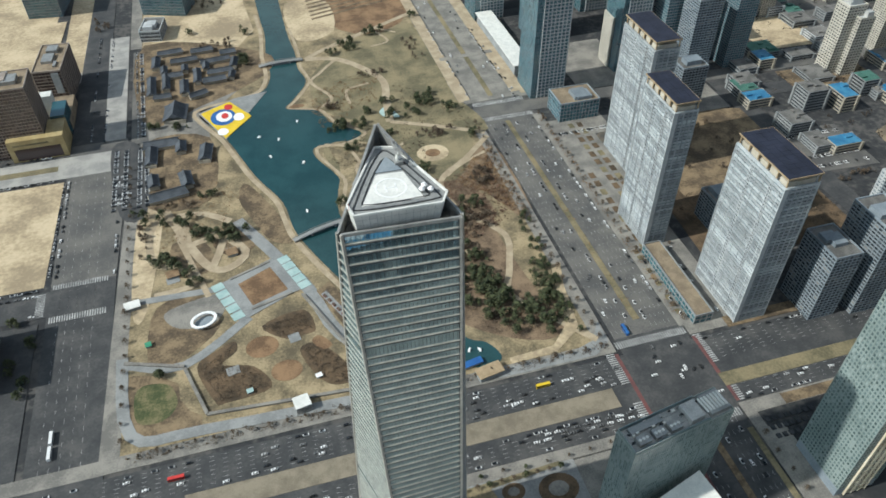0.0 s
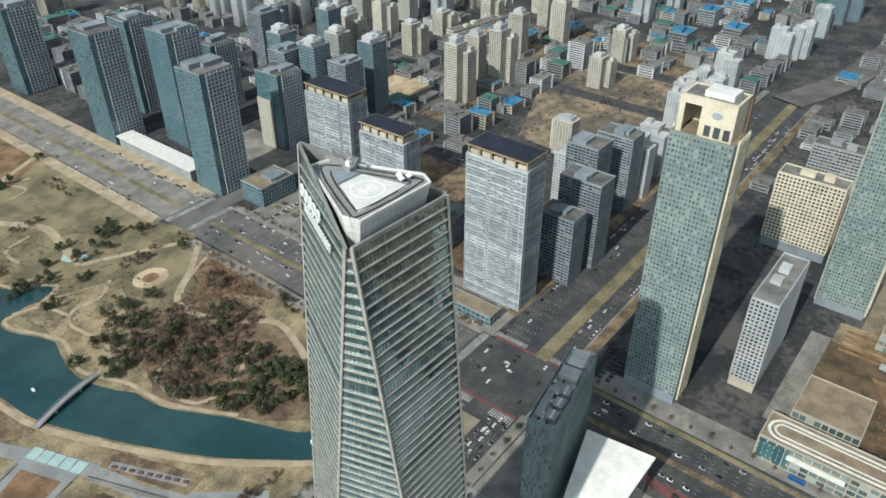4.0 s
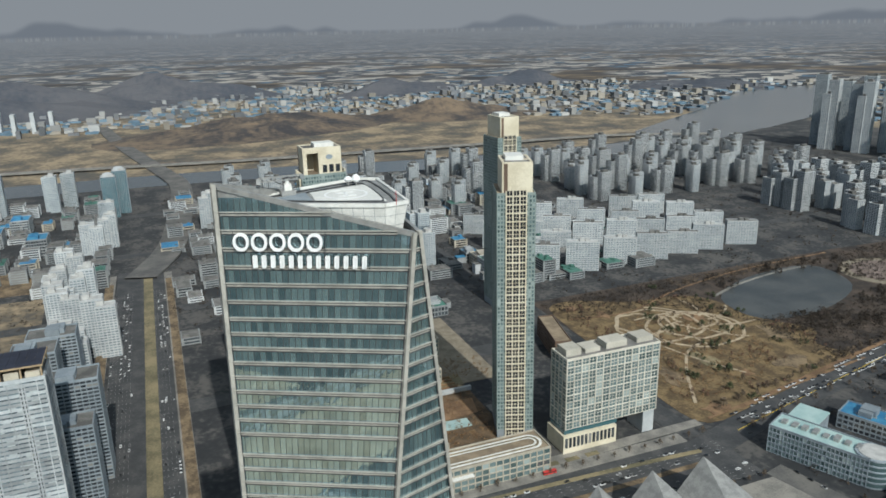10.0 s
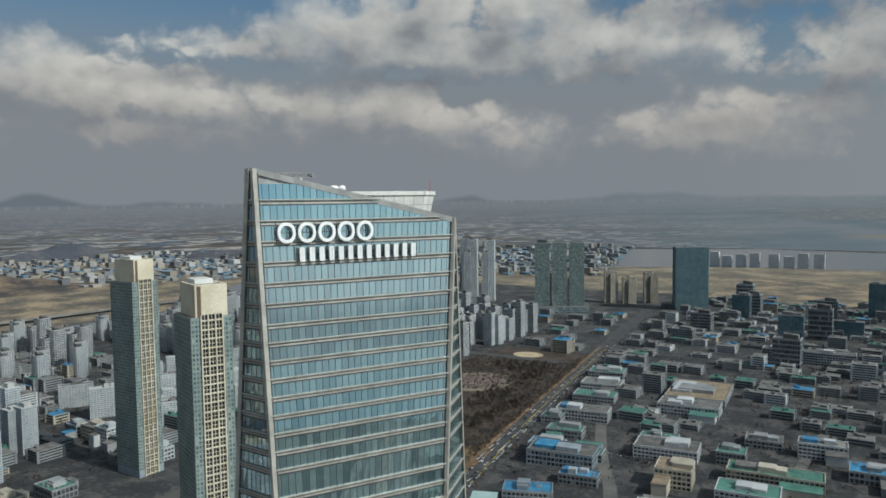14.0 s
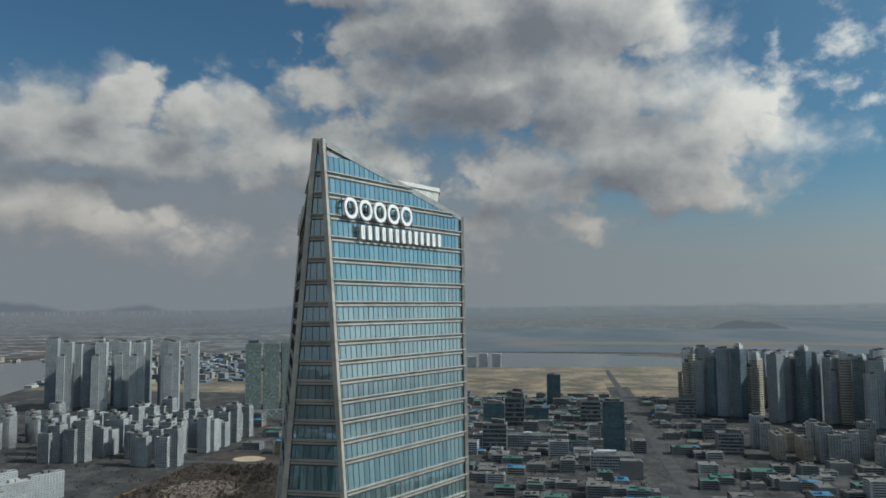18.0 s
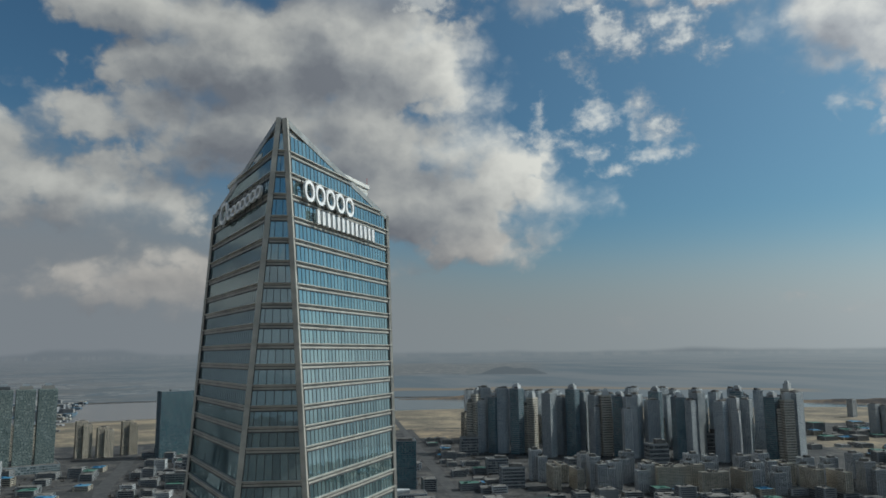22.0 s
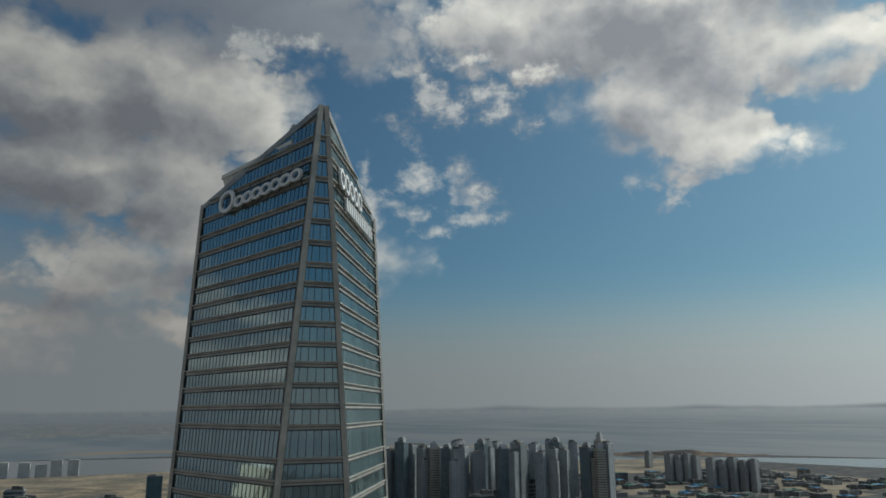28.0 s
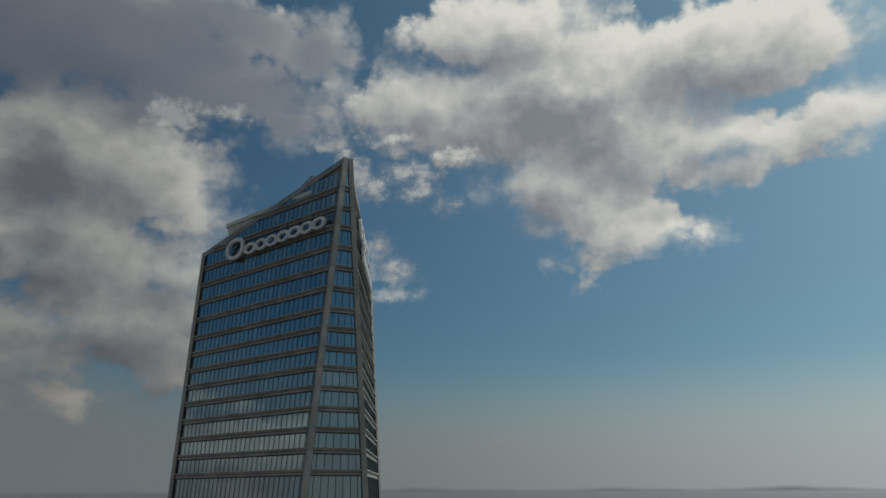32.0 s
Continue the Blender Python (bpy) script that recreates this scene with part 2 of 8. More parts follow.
    white = n.mix(1.0, white, n.mix(n.smooth(toward, 0.1, 0.8), (1.0, 1.0, 1.0), (2.1, 2.07, 2.02)), "MULTIPLY")
    veil = n.smooth(n.math("SUBTRACT", height, n.math("ADD", n.math("MULTIPLY", murk, 7.0), n.math("MULTIPLY", n.math("MULTIPLY", n.smooth(bearing, 75.0, 105.0), murk), 30.0))), 0.0, 11.0)
    clouds = n.mix(cover, n.mix(veil, mist, clear), white)
    # haze towards the horizon; dim ridges, far land and sea at it
    haze = n.mix(n.smooth(height, -1.0, 9.0), mist, clouds)
    ridge_line = n.noise(n.add("ShaderNodeCombineXYZ", {0: bearing, 1: 0.0, 2: 0.0}).outputs[0], 0.09, 3.0, 0.5)
    ridge = n.math("MULTIPLY", n.math("SUBTRACT", ridge_line, 0.47), n.math("ADD", n.math("MULTIPLY", east, 4.0), 1.2))
    hills = n.smooth(n.math("SUBTRACT", ridge, height), -0.25, 0.2)
    haze = n.mix(hills, haze, n.mix(east, (0.215, 0.242, 0.272), (0.165, 0.184, 0.22)))
    # land below the horizon, laid out on the plain 290 m below the eye
    reach = n.math("DIVIDE", 290.0, n.math("MAXIMUM", n.math("MULTIPLY", z, -1.0), 0.004))
    plain = n.vec("MULTIPLY", way, n.add("ShaderNodeCombineXYZ", {0: reach, 1: reach, 2: 0.0}).outputs[0])
    fields = n.noise(plain, 0.0011, 4.0, 0.6)
    cells = n.add("ShaderNodeTexVoronoi", {"Vector": plain, "Scale": 0.011})
    roofs = n.add("ShaderNodeSeparateXYZ", {0: cells.outputs["Color"]}).outputs[0]
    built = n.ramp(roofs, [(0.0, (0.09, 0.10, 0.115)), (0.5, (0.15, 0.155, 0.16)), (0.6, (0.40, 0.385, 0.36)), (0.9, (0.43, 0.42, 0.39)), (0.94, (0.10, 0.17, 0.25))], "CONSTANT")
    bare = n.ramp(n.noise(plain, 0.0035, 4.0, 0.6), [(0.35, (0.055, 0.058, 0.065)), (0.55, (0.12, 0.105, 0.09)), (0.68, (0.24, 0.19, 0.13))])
    hazed_plain = n.mix(n.smooth(fields, 0.42, 0.52), bare, built)
    # distance fades the land to blue-grey: haze mixed into its colour
    hazed_plain = n.mix(n.smooth(reach, 2000.0, 14000.0), hazed_plain, n.mix(0.72, hazed_plain, (0.18, 0.20, 0.235)))
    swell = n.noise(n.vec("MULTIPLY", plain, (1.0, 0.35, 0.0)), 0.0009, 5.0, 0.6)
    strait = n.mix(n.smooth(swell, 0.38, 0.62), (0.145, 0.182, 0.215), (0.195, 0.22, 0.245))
    # a low built-up shore with a wooded hill, and a tidal bar, across the strait, in hazed colours
    shore_edge = n.math("MULTIPLY", n.math("SUBTRACT", n.noise(plain, 0.0007, 4.0, 0.6), 0.5), 0.55)
    level = n.math("ADD", height, shore_edge)

    def between(v, lo, hi, soft):
        return n.math("MULTIPLY", n.smooth(v, lo - soft, lo + soft), n.math("SUBTRACT", 1.0, n.smooth(v, hi - soft, hi + soft)))

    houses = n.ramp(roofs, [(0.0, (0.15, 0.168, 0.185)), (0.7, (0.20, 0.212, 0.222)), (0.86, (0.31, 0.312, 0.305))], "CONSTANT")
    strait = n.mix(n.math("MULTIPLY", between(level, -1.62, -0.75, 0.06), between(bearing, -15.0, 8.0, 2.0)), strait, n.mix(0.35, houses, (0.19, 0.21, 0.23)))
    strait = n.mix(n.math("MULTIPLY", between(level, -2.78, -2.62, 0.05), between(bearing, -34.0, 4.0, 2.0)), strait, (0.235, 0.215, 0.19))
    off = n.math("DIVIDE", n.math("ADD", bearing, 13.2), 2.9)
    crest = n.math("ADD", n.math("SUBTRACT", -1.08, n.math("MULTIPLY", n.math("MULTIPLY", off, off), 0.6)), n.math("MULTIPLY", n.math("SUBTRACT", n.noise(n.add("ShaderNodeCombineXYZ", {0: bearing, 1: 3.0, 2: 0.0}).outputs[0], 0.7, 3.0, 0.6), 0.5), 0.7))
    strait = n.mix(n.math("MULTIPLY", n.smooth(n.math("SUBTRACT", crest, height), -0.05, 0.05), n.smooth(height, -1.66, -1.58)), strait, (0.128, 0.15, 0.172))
    low = n.mix(east, strait, hazed_plain)
    # sun glare added to the land and sea colour, then mist near the horizon
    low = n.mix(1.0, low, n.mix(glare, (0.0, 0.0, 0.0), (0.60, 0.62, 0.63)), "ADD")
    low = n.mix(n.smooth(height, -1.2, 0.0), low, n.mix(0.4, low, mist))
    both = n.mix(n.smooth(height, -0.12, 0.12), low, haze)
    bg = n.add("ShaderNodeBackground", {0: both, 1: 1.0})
    out = n.add("ShaderNodeOutputWorld")
    n.tree.links.new(bg.outputs[0], out.inputs[0])


build_sky()

# ---- materials ----
def surface(name, a, b, rough=0.8, scale=0.05, fine=1.5, metal=0.0, bump=0.0, spec=0.5, island=0.0, rand=0.0, world_space=True, mid=None, rng=(0.38, 0.62)):
    """Two-scale mottled surface between the colours a and b."""
    m = bpy.data.materials.new(name)
    m.use_nodes = True
    n = Nodes(m.node_tree)
    geo = n.add("ShaderNodeNewGeometry")
    p = geo.outputs["Position"] if world_space else n.add("ShaderNodeTexCoord").outputs["Object"]
    f1 = n.noise(p, scale, 4.0, 0.6)
    f2 = n.noise(p, fine, 3.0, 0.6)
    f = n.smooth(n.math("ADD", n.math("MULTIPLY", f1, 0.7), n.math("MULTIPLY", f2, 0.3)), *rng)
    col = n.ramp(f, [(0, a), (0.5, mid), (1, b)] if mid else [(0, a), (1, b)])
    if island:
        col = n.mix(1.0, col, n.ramp(geo.outputs["Random Per Island"], [(0, (1 - island,) * 3), (1, (1 + island * 0.3,) * 3)]), "MULTIPLY")
    if rand:
        col = n.mix(1.0, col, n.ramp(n.add("ShaderNodeObjectInfo").outputs["Random"], [(0, (1 - rand,) * 3), (1, (1.0,) * 3)]), "MULTIPLY")
    ins = {"Base Color": col, "Roughness": rough, "Metallic": metal, "Specular IOR Level": spec}
    if bump:
        ins["Normal"] = n.add("ShaderNodeBump", {"Height": f2, "Strength": bump, "Distance": 0.3}).outputs[0]
    b_ = n.add("ShaderNodeBsdfPrincipled", ins)
    n.tree.links.new(b_.outputs[0], n.add("ShaderNodeOutputMaterial").inputs[0])
    return m


def glass(name, dark, light, rough=0.04, ior=2.0, blind=0.72, blind_colour=(0.3, 0.33, 0.32), metal=0.0, coat=(1.0, 1.0, 1.0)):
    """Coated curtain-wall glass: pane to pane it shows dark rooms or drawn blinds."""
    m = bpy.data.materials.new(name)
    m.use_nodes = True
    n = Nodes(m.node_tree)
    geo = n.add("ShaderNodeNewGeometry")
    r = n.math("FRACT", n.math("ADD", geo.outputs["Random Per Island"], n.math("MULTIPLY", n.add("ShaderNodeObjectInfo").outputs["Random"], 7.31)))
    col = n.mix(n.smooth(r, 0.0, blind), dark, light)
    col = n.mix(n.smooth(r, blind + 0.1, blind + 0.12), col, blind_colour)
    wav = n.noise(geo.outputs["Position"], 0.35, 2.0, 0.5)
    b_ = n.add("ShaderNodeBsdfPrincipled", {"Base Color": col, "Roughness": rough, "IOR": ior, "Metallic": metal, "Specular Tint": (*coat, 1.0),
                                            "Normal": n.add("ShaderNodeBump", {"Height": wav, "Strength": 0.05, "Distance": 0.15}).outputs[0]})
    n.tree.links.new(b_.outputs[0], n.add("ShaderNodeOutputMaterial").inputs[0])
    return m


M = {}
M["land"] = surface("bare_land", (0.075, 0.07, 0.062), (0.31, 0.24, 0.155), 0.95, 0.009, 0.08, mid=(0.155, 0.125, 0.088))
M["town"] = surface("built_up_land", (0.022, 0.024, 0.027), (0.088, 0.083, 0.078), 0.95, 0.02, 0.16, mid=(0.037, 0.038, 0.040))
M["dry_grass"] = surface("dry_grass", (0.10, 0.082, 0.052), (0.37, 0.29, 0.175), 0.95, 0.045, 0.5, bump=0.4, mid=(0.225, 0.178, 0.106), rng=(0.34, 0.66))
M["park_brown"] = surface("winter_undergrowth", (0.05, 0.036, 0.022), (0.15, 0.10, 0.058), 0.95, 0.06, 0.9, bump=0.6)
M["mound_soil"] = surface("reddish_leaf_litter", (0.085, 0.058, 0.038), (0.235, 0.165, 0.105), 0.95, 0.05, 0.8, bump=0.5)
M["olive"] = surface("olive_meadow", (0.11, 0.098, 0.058), (0.25, 0.205, 0.12), 0.95, 0.03, 0.5, bump=0.4)
M["green_lawn"] = surface("worn_green_lawn", (0.045, 0.058, 0.022), (0.17, 0.145, 0.075), 0.95, 0.07, 0.6, bump=0.4, mid=(0.088, 0.095, 0.04))
M["sand_path"] = surface("sandy_path", (0.30, 0.237, 0.16), (0.43, 0.35, 0.245), 0.9, 0.08, 1.0)
M["plot_sand"] = surface("sandy_plot", (0.28, 0.22, 0.145), (0.55, 0.445, 0.30), 0.95, 0.02, 0.25, mid=(0.43, 0.34, 0.22))
M["pink_earth"] = surface("pinkish_earth", (0.15, 0.115, 0.10), (0.23, 0.18, 0.158), 0.95, 0.04, 0.5)
M["rust_soil"] = surface("rust_soil", (0.12, 0.072, 0.04), (0.26, 0.16, 0.088), 0.95, 0.05, 0.7)
M["asphalt"] = surface("asphalt", (0.032, 0.034, 0.037), (0.085, 0.083, 0.081), 0.85, 0.05, 0.45, mid=(0.050, 0.051, 0.053), rng=(0.3, 0.7))
# paler asphalt; on the park and west streets it stands in for sunlight
M["asphalt_pale"] = surface("pale_asphalt", (0.078, 0.077, 0.076), (0.145, 0.137, 0.126), 0.88, 0.03, 0.6)
M["median"] = surface("straw_covered_median", (0.16, 0.135, 0.1), (0.25, 0.215, 0.16), 0.95, 0.08, 1.2)
M["paving"] = surface("concrete_paving", (0.14, 0.133, 0.122), (0.26, 0.243, 0.215), 0.85, 0.05, 0.8)
M["pale_paving"] = surface("pale_granite_paving", (0.24, 0.235, 0.225), (0.37, 0.355, 0.33), 0.85, 0.06, 0.9)
M["paving_grey"] = surface("granite_paving", (0.19, 0.195, 0.195), (0.28, 0.285, 0.28), 0.8, 0.05, 0.8)
M["white_paint"] = surface("road_paint", (0.20, 0.20, 0.197), (0.46, 0.46, 0.45), 0.7, 0.12, 1.2)
M["red_paving"] = surface("red_bus_lane", (0.11, 0.05, 0.05), (0.17, 0.065, 0.06), 0.85, 0.1, 1.0)
M["water"] = surface("lake_water", (0.016, 0.050, 0.056), (0.026, 0.072, 0.078), 0.12, 0.02, 0.7, bump=0.05, spec=0.5)
M["river"] = surface("river_water", (0.05, 0.065, 0.075), (0.075, 0.09, 0.10), 0.15, 0.004, 0.2, bump=0.05)
M["pond"] = surface("shallow_pond", (0.050, 0.054, 0.052), (0.085, 0.086, 0.080), 0.38, 0.02, 0.3, bump=0.2)
M["white_wall"] = surface("white_rendered_wall", (0.42, 0.445, 0.46), (0.55, 0.565, 0.57), 0.8, 0.05, 0.8, rand=0.3)
M["beige_wall"] = surface("beige_rendered_wall", (0.40, 0.36, 0.29), (0.54, 0.49, 0.40), 0.8, 0.05, 0.8, rand=0.3)
M["grey_wall"] = surface("grey_concrete_wall", (0.27, 0.29, 0.30), (0.39, 0.405, 0.41), 0.8, 0.05, 0.8, rand=0.4)
M["slate_wall"] = surface("slate_blue_wall", (0.20, 0.24, 0.275), (0.29, 0.33, 0.36), 0.7, 0.05, 0.8, rand=0.3)
M["cream_wall"] = surface("cream_stone_cladding", (0.52, 0.46, 0.34), (0.66, 0.60, 0.47), 0.7, 0.05, 0.8)
M["brown_wall"] = surface("brown_metal_cladding", (0.10, 0.065, 0.045), (0.16, 0.105, 0.075), 0.6, 0.05, 0.8)
M["stripe_band"] = surface("pale_brown_bands", (0.25, 0.205, 0.175), (0.36, 0.305, 0.265), 0.6, 0.1, 0.8)
M["gold_panel"] = surface("gold_panels", (0.33, 0.25, 0.115), (0.46, 0.36, 0.185), 0.5, 0.1, 0.8)
M["roof_grey"] = surface("roof_membrane", (0.12, 0.118, 0.112), (0.23, 0.222, 0.21), 0.9, 0.08, 1.0, rand=0.4)
M["roof_green"] = surface("green_roof_paint", (0.05, 0.15, 0.12), (0.10, 0.25, 0.20), 0.8, 0.08, 1.0, rand=0.3)
M["roof_blue"] = surface("blue_sheet_roof", (0.03, 0.17, 0.34), (0.075, 0.29, 0.47), 0.6, 0.08, 1.0, rand=0.3)
M["roof_brown"] = surface("gravel_roof", (0.17, 0.13, 0.09), (0.28, 0.22, 0.15), 0.95, 0.08, 1.0)
M["solar"] = surface("solar_panels", (0.010, 0.013, 0.026), (0.022, 0.027, 0.048), 0.5, 0.1, 1.0)
M["tan_metal"] = surface("tan_metal_frame", (0.30, 0.22, 0.13), (0.40, 0.30, 0.19), 0.6, 0.2, 1.0)
M["dark_metal"] = surface("dark_metal", (0.03, 0.032, 0.035), (0.06, 0.062, 0.065), 0.5, 0.2, 1.0, metal=0.3)
M["pale_metal"] = surface("pale_metal_cladding", (0.28, 0.28, 0.27), (0.40, 0.395, 0.38), 0.42, 0.2, 1.0, metal=0.4)
M["white_panel"] = surface("white_metal_panels", (0.62, 0.62, 0.59), (0.76, 0.75, 0.71), 0.5, 0.15, 1.2, island=0.08)
M["sign_white"] = surface("white_sign_face", (0.78, 0.78, 0.78), (0.86, 0.86, 0.85), 0.4, 0.2, 1.0)
M["blue_paint"] = surface("blue_paint", (0.02, 0.09, 0.28), (0.03, 0.13, 0.36), 0.5, 0.1, 1.0)
M["yellow_paint"] = surface("yellow_paint", (0.62, 0.42, 0.02), (0.76, 0.54, 0.04), 0.5, 0.1, 1.0)
M["red_paint"] = surface("red_paint", (0.45, 0.03, 0.03), (0.58, 0.05, 0.04), 0.5, 0.1, 1.0)
M["green_paint"] = surface("green_paint", (0.03, 0.18, 0.10), (0.05, 0.26, 0.15), 0.6, 0.1, 1.0)
M["tile_dark"] = surface("dark_clay_roof_tiles", (0.035, 0.042, 0.052), (0.075, 0.085, 0.10), 0.7, 0.1, 2.0, bump=0.5)
M["wood"] = surface("weathered_timber", (0.16, 0.10, 0.055), (0.27, 0.18, 0.10), 0.8, 0.2, 2.0)
M["pine"] = surface("pine_needles", (0.026, 0.038, 0.017), (0.092, 0.104, 0.045), 0.9, 0.3, 2.5, island=0.45)
M["bare_twigs"] = surface("bare_twigs", (0.07, 0.052, 0.037), (0.17, 0.125, 0.085), 0.95, 0.3, 2.5, island=0.45)
M["red_twigs"] = surface("reddish_twigs", (0.10, 0.055, 0.038), (0.21, 0.12, 0.082), 0.95, 0.3, 2.5, island=0.45)
M["reed"] = surface("dry_reeds", (0.17, 0.09, 0.045), (0.30, 0.19, 0.095), 0.95, 0.1, 1.5, island=0.4)
M["bark"] = surface("bark", (0.05, 0.038, 0.028), (0.10, 0.075, 0.055), 0.9, 0.8, 5.0)
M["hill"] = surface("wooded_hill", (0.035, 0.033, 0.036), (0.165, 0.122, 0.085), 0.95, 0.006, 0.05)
M["tower_glass"] = glass("tower_glass", (0.034, 0.066, 0.072), (0.12, 0.18, 0.18), 0.03, 5.0, 0.90, (0.20, 0.31, 0.30), coat=(0.76, 0.94, 1.0))
M["mullion"] = surface("dark_bronze_mullion", (0.045, 0.047, 0.05), (0.075, 0.076, 0.078), 0.5, 0.2, 1.0, metal=0.3)
M["beige_metal"] = surface("beige_metal_band", (0.36, 0.345, 0.31), (0.50, 0.478, 0.428), 0.45, 0.2, 1.0, metal=0.25)
# bluer copy of the hill colour, with distance haze put into it
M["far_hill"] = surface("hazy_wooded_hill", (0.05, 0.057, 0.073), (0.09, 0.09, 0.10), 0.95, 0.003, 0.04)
M["green_glass"] = glass("green_glass", (0.05, 0.085, 0.09), (0.15, 0.205, 0.21), 0.08, 2.1, 0.8, (0.32, 0.38, 0.37))
M["celadon_wall"] = surface("celadon_panels", (0.17, 0.215, 0.205), (0.25, 0.30, 0.285), 0.5, 0.05, 0.8)
M["brown_glass"] = glass("brown_tinted_glass", (0.030, 0.020, 0.022), (0.075, 0.052, 0.052), 0.1, 1.6, 0.8, (0.16, 0.12, 0.11))
M["teal_glass"] = glass("teal_glass", (0.02, 0.075, 0.095), (0.06, 0.16, 0.185), 0.06, 1.9, 0.9, (0.10, 0.2, 0.2))
M["brown_lawn"] = surface("brown_winter_lawn", (0.075, 0.055, 0.036), (0.24, 0.175, 0.105), 0.95, 0.05, 0.45, bump=0.5, mid=(0.145, 0.105, 0.064))
M["gold_lawn"] = surface("golden_winter_lawn", (0.075, 0.05, 0.026), (0.205, 0.142, 0.07), 0.95, 0.06, 0.4, bump=0.5, mid=(0.13, 0.09, 0.044))
M["bluegrey_wall"] = surface("blue_grey_concrete", (0.25, 0.295, 0.33), (0.36, 0.405, 0.44), 0.8, 0.03, 0.4, rand=0.35)
# pale blue concrete, lightened further to stand in for distance haze
M["paleblue_wall"] = surface("hazed_pale_blue_concrete", (0.37, 0.41, 0.435), (0.50, 0.535, 0.555), 0.8, 0.03, 0.4, rand=0.35)
# far town tones, muted so that the colour itself carries the haze
M["hazy_white"] = surface("hazed_white_walls", (0.25, 0.255, 0.262), (0.42, 0.415, 0.40), 0.9, 0.002, 0.02, island=0.4)
M["hazy_grey"] = surface("hazed_grey_walls", (0.13, 0.14, 0.155), (0.22, 0.225, 0.235), 0.9, 0.002, 0.02, island=0.4)
M["hazy_tan"] = surface("hazed_tan_walls", (0.26, 0.235, 0.20), (0.38, 0.35, 0.30), 0.9, 0.002, 0.02, island=0.4)
M["hazy_blue"] = surface("hazed_blue_roofs", (0.10, 0.17, 0.235), (0.15, 0.23, 0.30), 0.9, 0.002, 0.02, island=0.4)
M["flats"] = surface("reclaimed_flats", (0.10, 0.09, 0.072), (0.29, 0.235, 0.16), 0.95, 0.006, 0.06, mid=(0.17, 0.142, 0.102))
M["slab_wall"] = surface("grey_white_render", (0.37, 0.40, 0.42), (0.51, 0.54, 0.555), 0.75, 0.08, 0.9, rand=0.5)
M["slab_glass"] = glass("blue_grey_balcony_glass", (0.05, 0.07, 0.085), (0.17, 0.22, 0.245), 0.1, 1.8, 0.75, (0.42, 0.46, 0.47))
# teal glass whose pale base colour stands in for reflected sky
M["streak_glass"] = glass("sky_pale_teal_glass", (0.16, 0.215, 0.22), (0.32, 0.385, 0.38), 0.15, 1.9, 0.8, (0.32, 0.38, 0.37))
M["pale_roof"] = surface("pale_roof_deck", (0.34, 0.34, 0.33), (0.48, 0.475, 0.46), 0.85, 0.15, 1.2)
M["teal_panel"] = surface("pale_teal_glass_paving", (0.30, 0.43, 0.42), (0.40, 0.52, 0.50), 0.4, 0.1, 1.0)
M["ivory_wall"] = surface("ivory_render", (0.50, 0.47, 0.40), (0.64, 0.60, 0.52), 0.8, 0.05, 0.8, rand=0.3)
# darker copies of undergrowth and twigs: cloud shade put into the colour
M["shaded_wood"] = surface("shaded_leafless_woodland", (0.024, 0.019, 0.016), (0.075, 0.055, 0.042), 0.95, 0.03, 0.5, bump=0.6)
M["shaded_twigs"] = surface("shaded_twigs", (0.026, 0.021, 0.017), (0.07, 0.052, 0.038), 0.95, 0.3, 2.5, island=0.45)
# window glass of the far flats, its base colour raised for haze
M["far_glass"] = glass("hazed_blue_window_glass", (0.13, 0.16, 0.182), (0.235, 0.275, 0.297), 0.15, 1.7, 0.8, (0.25, 0.27, 0.28))
M["dark_glass"] = glass("dark_window_glass", (0.02, 0.024, 0.03), (0.07, 0.08, 0.09), 0.12, 1.6, 0.8, (0.22, 0.22, 0.21))
M["car_glass"] = glass("car_glass", (0.015, 0.017, 0.02), (0.03, 0.032, 0.035), 0.08, 1.6, 0.95, (0.03, 0.03, 0.03))
M["tyre"] = surface("tyre_rubber", (0.02, 0.02, 0.02), (0.035, 0.035, 0.035), 0.9, 1.0, 5.0)
for _n, _a in (("white", 0.72), ("silver", 0.38), ("grey", 0.13), ("black", 0.025)):
    M["car_" + _n] = surface("car_paint_" + _n, (_a * 0.9,) * 3, (_a,) * 3, 0.3, 0.5, 2.0)


